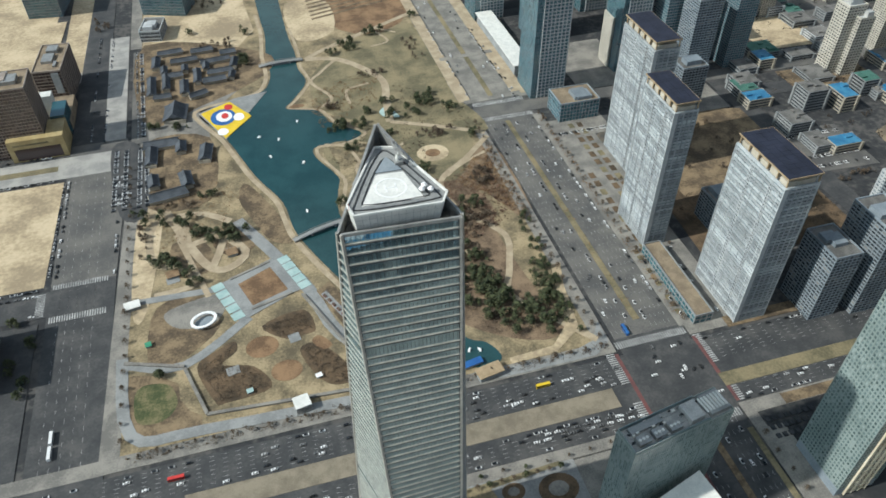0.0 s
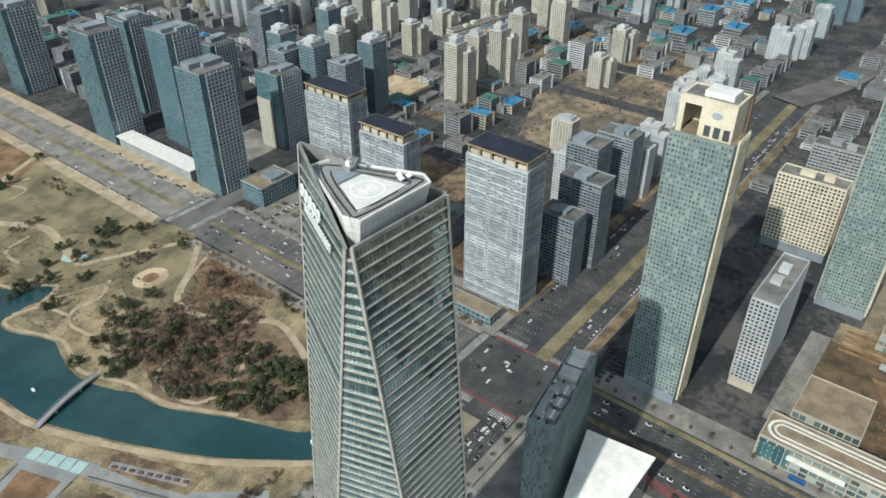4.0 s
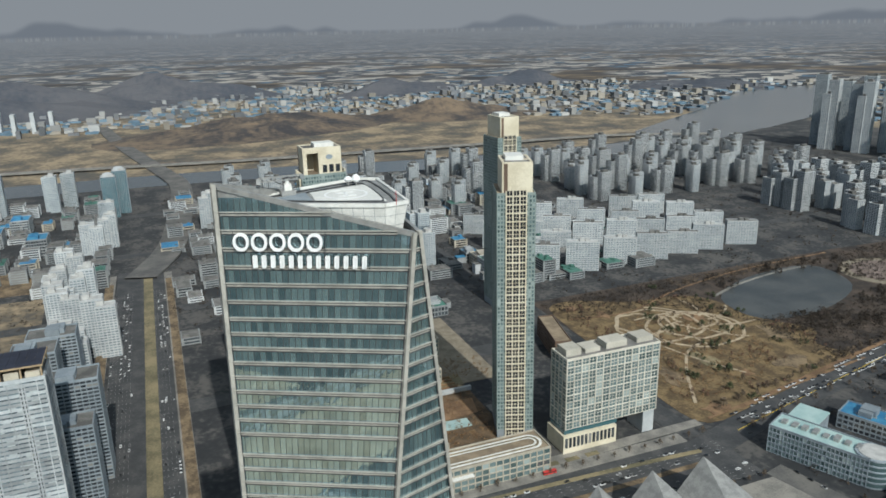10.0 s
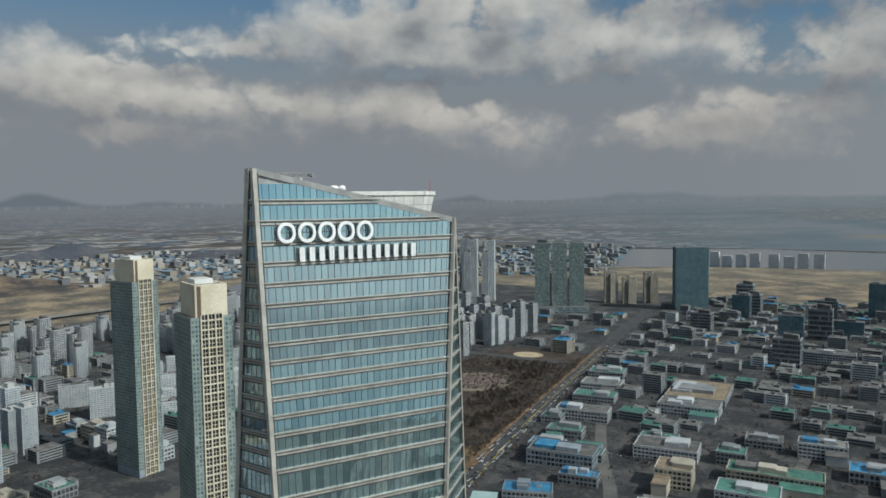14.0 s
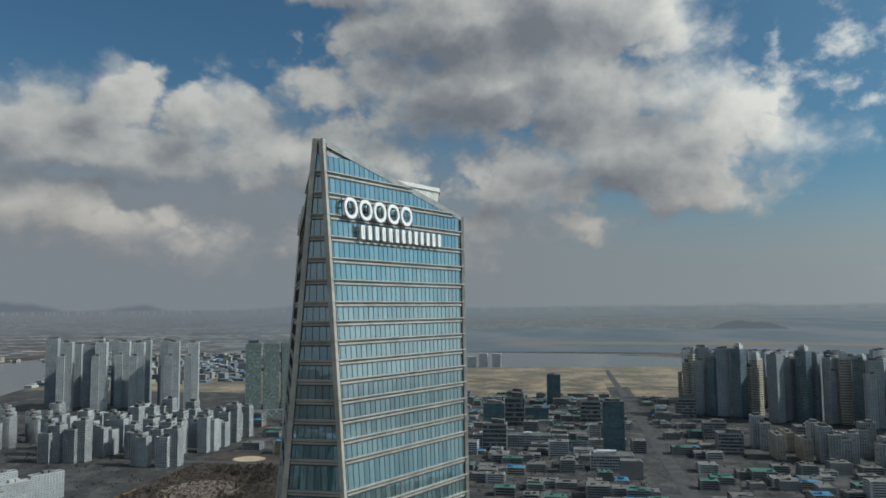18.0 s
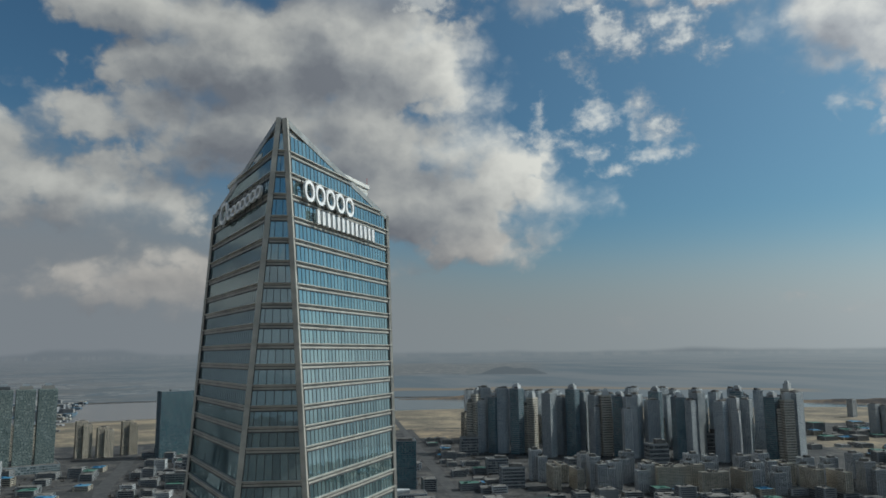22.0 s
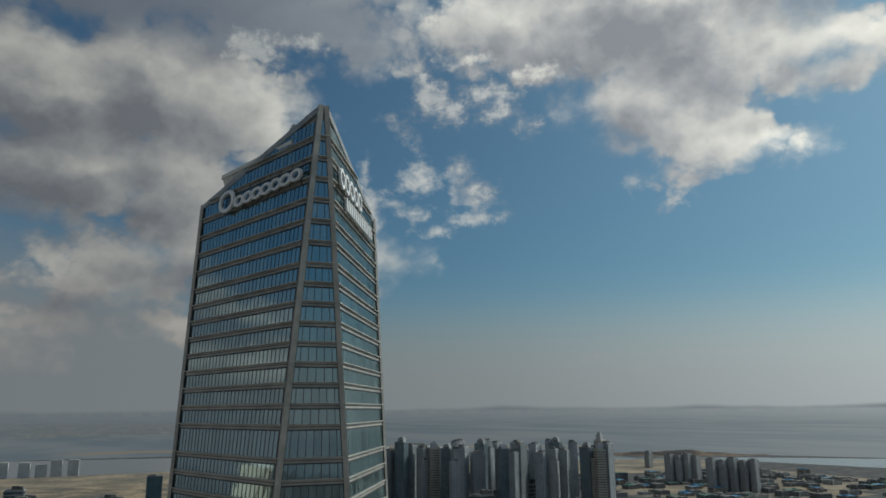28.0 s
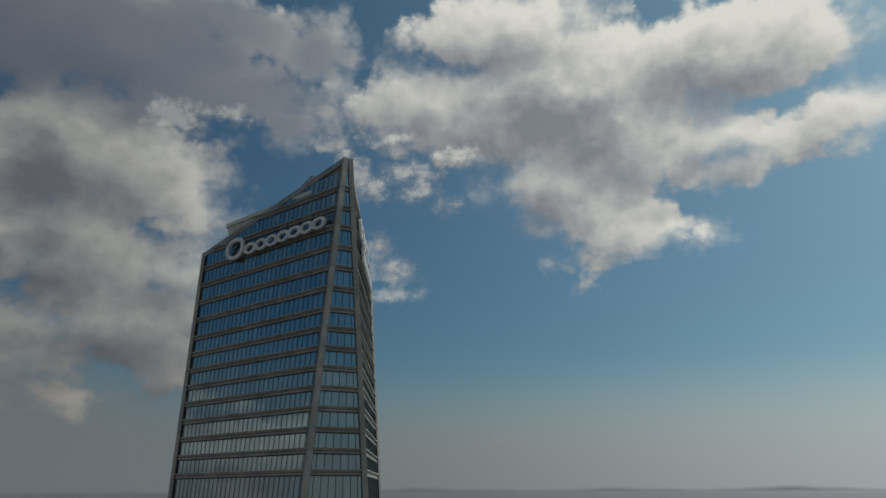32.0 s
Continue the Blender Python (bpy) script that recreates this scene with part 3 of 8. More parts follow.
# ---- mesh helpers ----
class Geo:
    """Collects boxes, prisms and sheets and turns them into one mesh."""

    def __init__(self):
        self.v, self.f = [], []

    def poly(self, pts):
        k = len(self.v)
        self.v += [tuple(p) for p in pts]
        self.f.append(tuple(range(k, k + len(pts))))
        return self

    def prism(self, low, high):
        """Closed solid between two rings of as many points, both counter-clockwise from above."""
        k, m = len(self.v), len(low)
        self.v += [tuple(p) for p in low] + [tuple(p) for p in high]
        self.f.append(tuple(range(k + m - 1, k - 1, -1)))
        self.f.append(tuple(range(k + m, k + 2 * m)))
        for i in range(m):
            j = (i + 1) % m
            self.f.append((k + i, k + j, k + m + j, k + m + i))
        return self

    def box(self, x0, x1, y0, y1, z0, z1, taper=0.0):
        a = taper
        return self.prism([(x0, y0, z0), (x1, y0, z0), (x1, y1, z0), (x0, y1, z0)],
                          [(x0 + a, y0 + a, z1), (x1 - a, y0 + a, z1), (x1 - a, y1 - a, z1), (x0 + a, y1 - a, z1)])

    def bar(self, a, b, w, h=None):
        """A square bar from a to b."""
        a, b = Vector(a), Vector(b)
        d = (b - a).normalized()
        s = d.cross(Vector((0, 0, 1)))
        s = (s if s.length > 1e-3 else Vector((1, 0, 0))).normalized()
        u = s.cross(d)
        s, u = s * w / 2, u * (h or w) / 2
        return self.prism([a - s - u, a + s - u, a + s + u, a - s + u], [b - s - u, b + s - u, b + s + u, b - s + u])

    def tube(self, x, y, z0, z1, r, r1=None, n=10):
        r1 = r if r1 is None else r1
        ring = [(math.cos(2 * math.pi * i / n), math.sin(2 * math.pi * i / n)) for i in range(n)]
        return self.prism([(x + r * c, y + r * s, z0) for c, s in ring], [(x + r1 * c, y + r1 * s, z1) for c, s in ring])

    def ring(self, lo, li, hi, ho):
        """A closed band: outer and inner loops, low and high."""
        k, m = len(self.v), len(lo)
        self.v += [tuple(p) for q in (lo, li, hi, ho) for p in q]
        for i in range(m):
            j = (i + 1) % m
            a, b, c, d = k, k + m, k + 2 * m, k + 3 * m
            self.f += [(a + i, a + j, c + j, c + i), (b + j, b + i, d + i, d + j), (c + i, c + j, d + j, d + i), (a + j, a + i, b + i, b + j)]
        return self

    def mesh(self, name, material, smooth=False):
        me = bpy.data.meshes.new(name)
        me.from_pydata(self.v, [], self.f)
        me.materials.append(material)
        if smooth:
            me.polygons.foreach_set("use_smooth", [True] * len(me.polygons))
        me.update()
        return me


def thing(name, label, category, at=(0, 0, 0), turn=0.0, group="", kind=""):
    ob = new(name)
    ob.matrix_world = pose(*at, 0, 0, turn)
    return tagged(ob, label, category, group, kind)


def part(name, geo, material, parent=None, label="", kind=""):
    me = geo if isinstance(geo, bpy.types.Mesh) else geo.mesh(name, material)
    ob = new(name, me)
    if parent:
        ob.parent = parent
    return tagged(ob, label, "", "", kind)


def setting(name, geo, material, label="", kind="structure"):
    return tagged(new(name, geo.mesh(name, material)), label, "", "", kind)


def smooth_ring(pts, per=4, closed=True):
    """Catmull-Rom curve through plan points."""
    p = [Vector(q) for q in pts]
    m, out = len(p), []
    for i in range(m if closed else m - 1):
        if closed:
            a, b, c, d = p[(i - 1) % m], p[i], p[(i + 1) % m], p[(i + 2) % m]
        else:
            a, b, c, d = p[max(i - 1, 0)], p[i], p[i + 1], p[min(i + 2, m - 1)]
        for k in range(per):
            t = k / per
            out.append(0.5 * ((2 * b) + (c - a) * t + (2 * a - 5 * b + 4 * c - d) * t * t + (3 * b - a - 3 * c + d) * t ** 3))
    if not closed:
        out.append(p[-1])
    return out


def sheet(pts, z, thick=0.3):
    """A slab whose top lies at z with the outline pts."""
    g = Geo()
    q = [Vector((x, y)) for x, y in pts]
    area = sum(a.x * b.y - b.x * a.y for a, b in zip(q, q[1:] + q[:1]))
    if area < 0:
        q.reverse()
    return g.prism([(a.x, a.y, z - thick) for a in q], [(a.x, a.y, z) for a in q])


def ribbon(pts, width, z, thick=0.3, per=4):
    """A band of even width along a smooth line."""
    c = smooth_ring(pts, per, closed=False)
    left, right = [], []
    for i, a in enumerate(c):
        d = (c[min(i + 1, len(c) - 1)] - c[max(i - 1, 0)]).normalized()
        s = Vector((-d.y, d.x)) * width / 2
        left.append(a + s)
        right.append(a - s)
    g = Geo()
    for i in range(len(c) - 1):
        ring = [right[i], right[i + 1], left[i + 1], left[i]]
        g.poly([(q.x, q.y, z) for q in ring])
        g.poly([(left[i].x, left[i].y, z), (left[i + 1].x, left[i + 1].y, z), (left[i + 1].x, left[i + 1].y, z - thick), (left[i].x, left[i].y, z - thick)])
        g.poly([(right[i + 1].x, right[i + 1].y, z), (right[i].x, right[i].y, z), (right[i].x, right[i].y, z - thick), (right[i + 1].x, right[i + 1].y, z - thick)])
    return g


def disc(x, y, rx, ry=None, n=28, turn=0.0):
    ry = ry or rx
    c, s = math.cos(radians(turn)), math.sin(radians(turn))
    out = []
    for i in range(n):
        a, b = rx * math.cos(2 * math.pi * i / n), ry * math.sin(2 * math.pi * i / n)
        out.append((x + a * c - b * s, y + a * s + b * c))
    return out

# ---- ground, roads, water ----
g = Geo()
ring = [(330 + 4350 * math.cos(2 * math.pi * i / 96), 100 + 4350 * math.sin(2 * math.pi * i / 96)) for i in range(96)]
setting("ground", sheet(ring, -0.4, 2.0), M["town"], "built-up city ground reaching to the horizon")
setting("ground_fields", sheet([(1880, -1500), (3300, -2600), (4100, -900), (4400, 600), (3900, 2200), (2900, 2900), (1880, 2600)], -0.32), M["land"], "brown winter fields beyond the river")
setting("ground_flats", sheet([(-2600, -2900), (-900, -3150), (500, -3000), (1900, -2500), (1850, -1950), (700, -1950), (-300, -2250), (-2300, -2050)], -0.3), M["flats"], "sandy reclaimed land by the shore")
setting("sea", sheet([(-4000, -700), (-2900, -1400), (-2500, -2700), (-900, -3150), (500, -3000), (2000, -2450), (2300, -3600), (700, -4200), (-1300, -3850), (-3400, -2100)], -0.25), M["river"], "grey tidal sea under haze")
setting("sea_west", sheet([(-4000, 900), (-1700, 1500), (-1500, 500), (-1600, -700), (-2900, -1400), (-4000, -700)], -0.27), M["river"], "grey tidal sea west of the town")
# paler surface laid here puts the sunlight on the road into its colour
setting("road_worn", sheet([(236, 705), (288, 705), (286, 1700), (235, 1700)], 0.1), M["paving"], "stretch of the park street in a paler, sunlit tone")
for x0, x1 in ((219.5, 234), (286, 303)):
    setting("pavement_wide", sheet([(x0, 706), (x1, 706), (x1 - 2, 1650), (x0 - 1, 1650)], 0.2), M["sand_path"], "wide dusty pavement")
setting("plaza_south", sheet([(-140, -195), (228, -195), (228, 239), (-140, 239)], -0.1), M["paving"], "pale paved forecourt south of the tower")
setting("river", ribbon([(1850, 2600), (1800, 1500), (1770, 700), (1745, 80), (1640, -500), (1640, -1100), (1850, -1700), (2150, -2500)], 150, -0.2), M["river"], "grey river channel")
RIVER_MOUTH = [(1640, -1100), (1746, -1663), (1969, -2190), (2350, -2900), (2950, -3420), (2900, -2640), (2300, -1850), (1900, -1250)]
setting("river_mouth", sheet(RIVER_MOUTH, -0.18), M["river"], "broad grey river mouth")
setting("mudflat", ribbon([(1990, 2600), (1930, 1500), (1890, 700), (1870, 80), (1790, -500), (1790, -1100), (1980, -1650)], 120, -0.26), M["land"], "brown river bank")
setting("expressway", ribbon([(2120, 2500), (2060, 1500), (2010, 600), (1930, 60), (1880, -500), (1830, -1100), (1700, -1400)], 34, 6, 2), M["paving"], "pale raised expressway along the river")

# avenue from west to east and its tan median
setting("road_avenue", sheet([(-1500, 249), (1000, 249), (1000, 312), (-1500, 318)], 0.0), M["asphalt"], "broad grey asphalt avenue")
for x0, x1, y0, y1 in ((-100, 212, 270, 287), (296, 960, 265, 277), (-1400, -215, 270, 287)):
    setting("median_strip", sheet([(x0, y0), (x1, y0), (x1, y1), (x0, y1)], 0.25), M["olive" if x0 == 296 else "median"], "straw-covered road median with kerb")
setting("road_bridge", ribbon([(960, 281), (1122, 232), (1400, 205), (1663, 195), (1900, 235), (2400, 330), (3000, 420)], 46, 3.0, 3), M["asphalt_pale"], "wide road carried over the river")
for y0, y1 in ((316.2, 327.5), (238.4, 247.5)):
    setting("verge", sheet([(330, y0), (950, y0), (950, y1), (330, y1)], 0.24), M["brown_lawn"], "brown planted verge along the avenue")
# street from south to north along the park
setting("road_park_street", sheet([(236, -175), (295, -175), (294, 330), (235, 330)], 0.06), M["asphalt"], "wide asphalt street beside the park")
# north of the avenue the paler asphalt stands in for sun on the street
setting("road_park_street", sheet([(235, 330), (294, 330), (292, 2300), (231, 2300)], 0.06), M["asphalt_pale"], "wide asphalt street beside the park in a paler, sunlit tone")
setting("plaza_east", sheet([(303, 326), (346, 326), (344, 640), (302, 640)], 0.05), M["paving"], "paved forecourt of the white slab towers")
for i in range(15):
    for x in (306, 322, 332):
        if x == 306 or i > 4:
            setting("planting_bed", sheet([(x, 424 + 14 * i - 90 * (x == 306)), (x + 6, 424 + 14 * i - 90 * (x == 306)), (x + 6, 433 + 14 * i - 90 * (x == 306)), (x, 433 + 14 * i - 90 * (x == 306))], 0.25), M["park_brown" if (i + x) % 3 else "olive"], "brown planting bed in the forecourt")
setting("median_park", sheet([(259, 345), (265, 345), (263, 655), (258, 655)], 0.3), M["olive"], "planted street median")
setting("median_park", sheet([(257, 705), (263, 705), (260, 1500), (254, 1500)], 0.3), M["olive"], "dry grass street median")
setting("median_south", ribbon([(292, 228), (291, 120), (287, 0), (283, -90), (279, -150)], 4.5, 0.34), M["olive"], "planted strip along the street")
setting("median_south", ribbon([(263, 225), (263, 60), (264, -140)], 5, 0.33), M["brown_lawn"], "planted street median")
setting("road_west", sheet([(-207, -300), (-158, -300), (-152, 520), (-206, 520)], 0.05), M["asphalt"], "asphalt street west of the park")
# this middle stretch is paler, its sunlight put into the asphalt colour
setting("road_west", sheet([(-206, 520), (-152, 520), (-146, 700), (-148, 740), (-206, 740)], 0.05), M["asphalt_pale"], "asphalt street west of the park in a paler, sunlit tone")
setting("road_west", sheet([(-206, 740), (-172, 740), (-176, 1600), (-204, 1600)], 0.05), M["asphalt"], "asphalt street past the dark office blocks")
setting("pavement", sheet([(-172, 740), (-150, 740), (-152, 990), (-176, 990)], 0.17), M["pale_paving"], "wide pale paved walk beside the village")
setting("pavement", sheet([(-216, 880), (-206, 880), (-204, 1020), (-222, 1020)], 0.17), M["pale_paving"], "pale paved forecourt by the road")
setting("road_cross", sheet([(-900, 484), (-160, 484), (-160, 515), (-900, 515)], 0.08), M["asphalt"], "side street with parked cars")
setting("road_cross", sheet([(-900, 682), (-150, 682), (-150, 720), (-900, 720)], 0.08), M["pale_paving"], "dusty side street")
setting("median_side", sheet([(-900, 697), (-216, 697), (-216, 706), (-900, 706)], 0.26), M["olive"], "dry grass median of the side street")
setting("road_cross", sheet([(231, 668), (900, 668), (900, 690), (231, 690)], 0.09), M["asphalt_pale"], "side street with crossings")
setting("road_cross", sheet([(300, 225), (312, -180), (322, -180), (318, 225)], 0.09), M["paving"], "service lane")
for x in (520, 800, 1080, 1370):
    setting("road_grid", sheet([(x, -160 if x == 520 else -1500), (x + 26, -160 if x == 520 else -1500), (x + 26, 1900), (x, 1900)], -0.1), M["asphalt"], "city street")
for y in (-170, -900, -1250, 620, 900, 1200):
    x0 = 300 - min(0, y + 200) * 0.178
    setting("road_grid", sheet([(x0, y), (1560, y), (1560, y + 24), (x0, y + 24)], -0.12), M["asphalt"], "city street")
for y in (-420, -760, -1100, -1500):
    setting("road_grid", sheet([(-1400, y), (290 - 0.178 * (y + 200), y), (294 - 0.178 * (y + 200), y + 26), (-1400, y + 26)], -0.12), M["asphalt"], "city street")
setting("road_grid", sheet([(-200, -2900), (-180, -2900), (-172, -300), (-200, -300)], -0.1), M["asphalt"], "long straight street to the shore")
setting("road_south", ribbon([(268, -120), (290, -190), (312, -280), (333, -379), (380, -608), (453, -1054), (493, -1236), (530, -1500), (600, -1900)], 30, 0.03), M["asphalt"], "dark street along the south park")
setting("kerb_strip", ribbon([(322, -230), (345, -340), (368, -455), (400, -640), (470, -1060)], 5, 0.12), M["rust_soil"], "orange-brown path along the park fence")
setting("lane_line", ribbon([(292, -200), (333, -384), (380, -612), (453, -1056)], 0.5, 0.08), M["yellow_paint"], "yellow centre line")
setting("road_side", ribbon([(236, -185), (170, -200), (110, -210), (-150, -215)], 20, -0.02), M["asphalt_pale"], "side street by the works")
setting("road_side", ribbon([(166, -230), (166, -306), (190, -380), (225, -449), (285, -600), (330, -760)], 14, -0.04), M["asphalt_pale"], "bending works street")
setting("road_side", ribbon([(60, -215), (40, -420), (20, -760)], 12, -0.05), M["asphalt_pale"], "works street")

# bare plots and the south park
k_ = 0
for pts, m, lab in (([(-900, 522), (-212, 522), (-208, 676), (-900, 676)], "plot_sand", "bare sandy building plot"), ([(-480, 900), (-260, 900), (-240, 1200), (-480, 1200)], "plot_sand", "bare sandy building plot"),
                    ([(-120, 1100), (10, 1090), (10, 1700), (-140, 1700)], "plot_sand", "bare sandy building plot"), ([(60, 1260), (222, 1260), (222, 2000), (60, 2000)], "land", "bare brown plot"),
                    ([(620, 400), (700, 390), (930, 400), (930, 530), (830, 600), (640, 520)], "land", "fallow brown building plot"), ([(330, 590), (510, 480), (515, 600), (400, 640)], "land", "fallow brown building plot"),
                    ([(960, 400), (1080, 400), (1080, 560), (960, 560)], "brown_lawn", "fallow brown building plot"), ([(355, 395), (515, 380), (515, 470), (360, 500)], "park_brown", "dark brown plot"),
                    ([(325, -185), (640, -185), (650, -700), (640, -980), (455, -985), (352, -379)], "shaded_wood", "winter park with bare trees"), ([(312, -187), (356, -176), (440, -182), (520, -186), (612, -196), (622, -240), (590, -300), (582, -372), (548, -400), (480, -408), (432, -440), (398, -408), (356, -420), (338, -330), (322, -250)], "gold_lawn", "golden-brown park meadow"),
                    ([(-1100, -260), (-230, -260), (-230, -370), (-1100, -370)], "park_brown", "planted green belt"), ([(-150, -1900), (480, -1900), (480, -2500), (-150, -2500)], "land", "fallow reclaimed land"),
                    ([(-2300, -2000), (-1250, -1700), (-1300, -1250), (-2300, -1300)], "flats", "bare reclaimed plots"), ([(-1900, -1500), (-1400, -1400), (-1450, -1150), (-1900, -1200)], "land", "bare brown plots"), ([(-1300, -1950), (-220, -2250), (-220, -1950), (-1250, -1750)], "land", "fallow reclaimed land")):
    setting("ground_plot", sheet(smooth_ring(pts, 3) if "meadow" in lab else pts, -0.30 + 0.012 * (k_ := k_ + 1)), M[m], lab)
for pts, m, lab in (([(382, 476), (522, 470), (524, 604), (384, 640)], "brown_lawn", "bare reddish-brown building plot"), ([(528, 474), (604, 470), (606, 546), (528, 550)], "asphalt_pale", "asphalt car park"), ([(630, 716), (724, 712), (726, 800), (630, 806)], "plot_sand", "bare tan building plot"),
                    ([(366, 692), (440, 692), (440, 806), (366, 806)], "paving", "pale paved yard"), ([(612, 596), (720, 590), (722, 660), (612, 664)], "brown_lawn", "fallow brown plot"), ([(470, 610), (516, 610), (516, 664), (470, 664)], "paving", "pale paved yard"), ([(548, 800), (620, 800), (620, 896), (548, 896)], "asphalt_pale", "paved yard between towers"),
                    ([(740, 600), (796, 600), (796, 900), (740, 900)], "asphalt_pale", "pale side street with yards"), ([(830, 640), (1070, 640), (1070, 700), (830, 700)], "brown_lawn", "fallow brown plot"), ([(850, 560), (950, 556), (950, 616), (850, 616)], "land", "fallow brown plot"), ([(310, 604), (366, 604), (366, 640), (310, 640)], "paving", "pale paved yard"),
                    ([(-520, 740), (-290, 740), (-290, 880), (-520, 880)], "plot_sand", "bare sandy building plot"), ([(-144, 725), (-126, 725), (-130, 940), (-146, 940)], "asphalt_pale", "asphalt car park beside the village"), ([(-135, 945), (-20, 912), (8, 960), (0, 1085), (-135, 1090)], "plot_sand", "sandy yards north of the village"), ([(-262, 330), (-212, 330), (-212, 478), (-262, 478)], "asphalt", "asphalt yard of the corner office"), ([(-232, 905), (-206, 905), (-202, 1250), (-232, 1250)], "plot_sand", "sandy roadside strip"), ([(-150, 950), (-136, 948), (-138, 1250), (-152, 1250)], "paving", "pale paved roadside strip"), ([(-300, 790), (-262, 835), (-242, 915), (-236, 1060), (-300, 1060)], "plot_sand", "sandy plot behind the brown offices")):
    setting("ground_plot", sheet(pts, -0.10 + 0.012 * (k_ := k_ + 1)), M[m], lab)
setting("pond", sheet(smooth_ring([(477, -410), (551, -412), (600, -500), (605, -620), (520, -605), (470, -500)], 4), 0.0), M["pond"], "grey-brown shallow park pond")
setting("garden_bed", sheet(disc(514, -338, 14, 12), 0.2), M["rust_soil"], "round orange court in the garden")
for k, (cx, cy, r_) in enumerate(((488, -318, 50), (496, -325, 37), (506, -333, 22), (513, -286, 46), (522, -272, 30))):
    q_ = [(x + 2.2 * math.sin(0.9 * i), y + 2.0 * math.cos(1.3 * i + k)) for i, (x, y) in enumerate(disc(cx, cy, r_, r_ * 1.12, 30))]
    setting("garden_ring", ribbon(q_ + q_[:1], 3.6, 0.2 + 0.01 * k, per=2), M["sand_path"], "winding ring path of the garden")
for k in range(8):
    a_ = 0.8 * k + 0.3
    setting("garden_path", ribbon([(506 + r_ * math.cos(a_ + 0.012 * r_), -333 + 1.1 * r_ * math.sin(a_ + 0.012 * r_)) for r_ in (15, 32, 50, 66)], 2.8, 0.25 + 0.006 * k), M["sand_path"], "curving garden path")
for x, y, rx, ry, m_ in ((494, -284, 12, 9, "olive"), (537, -291, 9, 12, "olive"), (468, -344, 10, 8, "olive"), (567, -245, 14, 9, "rust_soil"), (375, -289, 9, 7, "rust_soil"), (418, -272, 24, 12, "olive"), (330, -210, 10, 16, "rust_soil"), (400, -215, 26, 14, "brown_lawn"), (440, -390, 26, 14, "brown_lawn"), (460, -215, 24, 16, "brown_lawn"), (600, -220, 10, 12, "rust_soil"), (375, -350, 16, 24, "brown_lawn")):
    q_ = [(x + rx * (0.8 + 0.3 * math.sin(2.1 * i + x)) * math.cos(i * 0.52), y + ry * (0.8 + 0.3 * math.cos(1.7 * i + y)) * math.sin(i * 0.52)) for i in range(12)]
    setting("garden_bed", sheet(smooth_ring(q_, 3), 0.12), M[m_], "irregular planted bed in the meadow")
setting("park_path", ribbon([(375, -288), (400, -275), (430, -262), (470, -250)], 2.4, 0.31), M["sand_path"], "path through the south park")
setting("garden_wall", sheet([(320, -193), (354, -424), (351, -425), (317, -192)], 0.3), M["rust_soil"], "reddish brick walk along the park edge")
setting("park_path", ribbon([(345, -200), (400, -235), (440, -270), (452, -300)], 3.0, 0.3), M["sand_path"], "path through the south park")
setting("park_path", ribbon([(570, -200), (560, -280), (600, -380), (630, -520), (640, -690)], 3.0, 0.31), M["rust_soil"], "path through the south park")
setting("pond_edge", ribbon([(560, -408), (584, -470), (602, -560), (604, -612)], 4, 0.2), M["paving"], "pale paved edge of the pond")
setting("playground", sheet(disc(540, -695, 58, 66), 0.06), M["median"], "round bare playground")
setting("playground", sheet(disc(540, -697, 46, 52), 0.1), M["pink_earth"], "pinkish trodden floor of the playground")
setting("playground", sheet(disc(562, -926, 30, 24), 0.06), M["plot_sand"], "sandy sports pitch")
# pavements
for pts in ([(-1400, 318), (231, 318), (231, 330), (-1400, 330)], [(-1400, 240), (236, 240), (236, 249), (-1400, 249)],
            [(296, 318), (990, 314), (990, 324), (296, 328)], [(296, 238), (980, 238), (980, 249), (296, 249)],
            [(219, 330), (231, 330), (231, 660), (219, 660)], [(219, 705), (231, 705), (231, 1300), (219, 1300)],
            [(292, 328), (304, 328), (302, 660), (292, 660)], [(292, 700), (304, 700), (300, 1300), (292, 1300)],
            [(295, -150), (309, -150), (305, 238), (296, 238)], [(-157, 330), (-143, 330), (-132, 690), (-144, 690)]):
    setting("pavement", sheet(pts, 0.16), M["paving"], "concrete pavement with raised kerb")

# ---- park ----
setting("ground_park", sheet([(-144, 330), (219, 330), (219, 1050), (120, 1250), (-140, 1250), (-132, 690)], 0.1), M["dry_grass"], "dry tan winter lawn of the park")
lake = [(20, 1250), (19, 1007), (21, 944), (16, 880), (16, 830), (2, 796), (-36, 784), (-72, 768), (-45, 708), (-21, 632), (1, 580), (8, 530), (33, 466), (65, 402), (90, 366), (113, 338), (134, 333), (143, 340),
        (136, 356), (120, 368), (100, 415), (74, 467), (68, 510), (52, 553), (62, 598), (44, 645), (46, 664), (70, 662), (99, 677), (72, 705), (58, 737), (26, 750), (34, 765), (56, 804), (51, 841), (53, 886), (50, 953), (50, 1250)]
setting("water", sheet(smooth_ring(lake, 5), 0.2), M["water"], "dark teal lake water")
edge = smooth_ring(lake, 4)
setting("shore_path", ribbon([(q.x - 5, q.y) for q in smooth_ring(lake[1:16], 2, False)], 5, 0.3), M["sand_path"], "sandy lakeside path")
setting("shore_path", ribbon([(q.x + 4, q.y) for q in smooth_ring(lake[20:37], 2, False)], 3.5, 0.3), M["sand_path"], "sandy lakeside path")
setting("islet", sheet(disc(38, 752, 9, 4), 0.5), M["rust_soil"], "small brown islet")

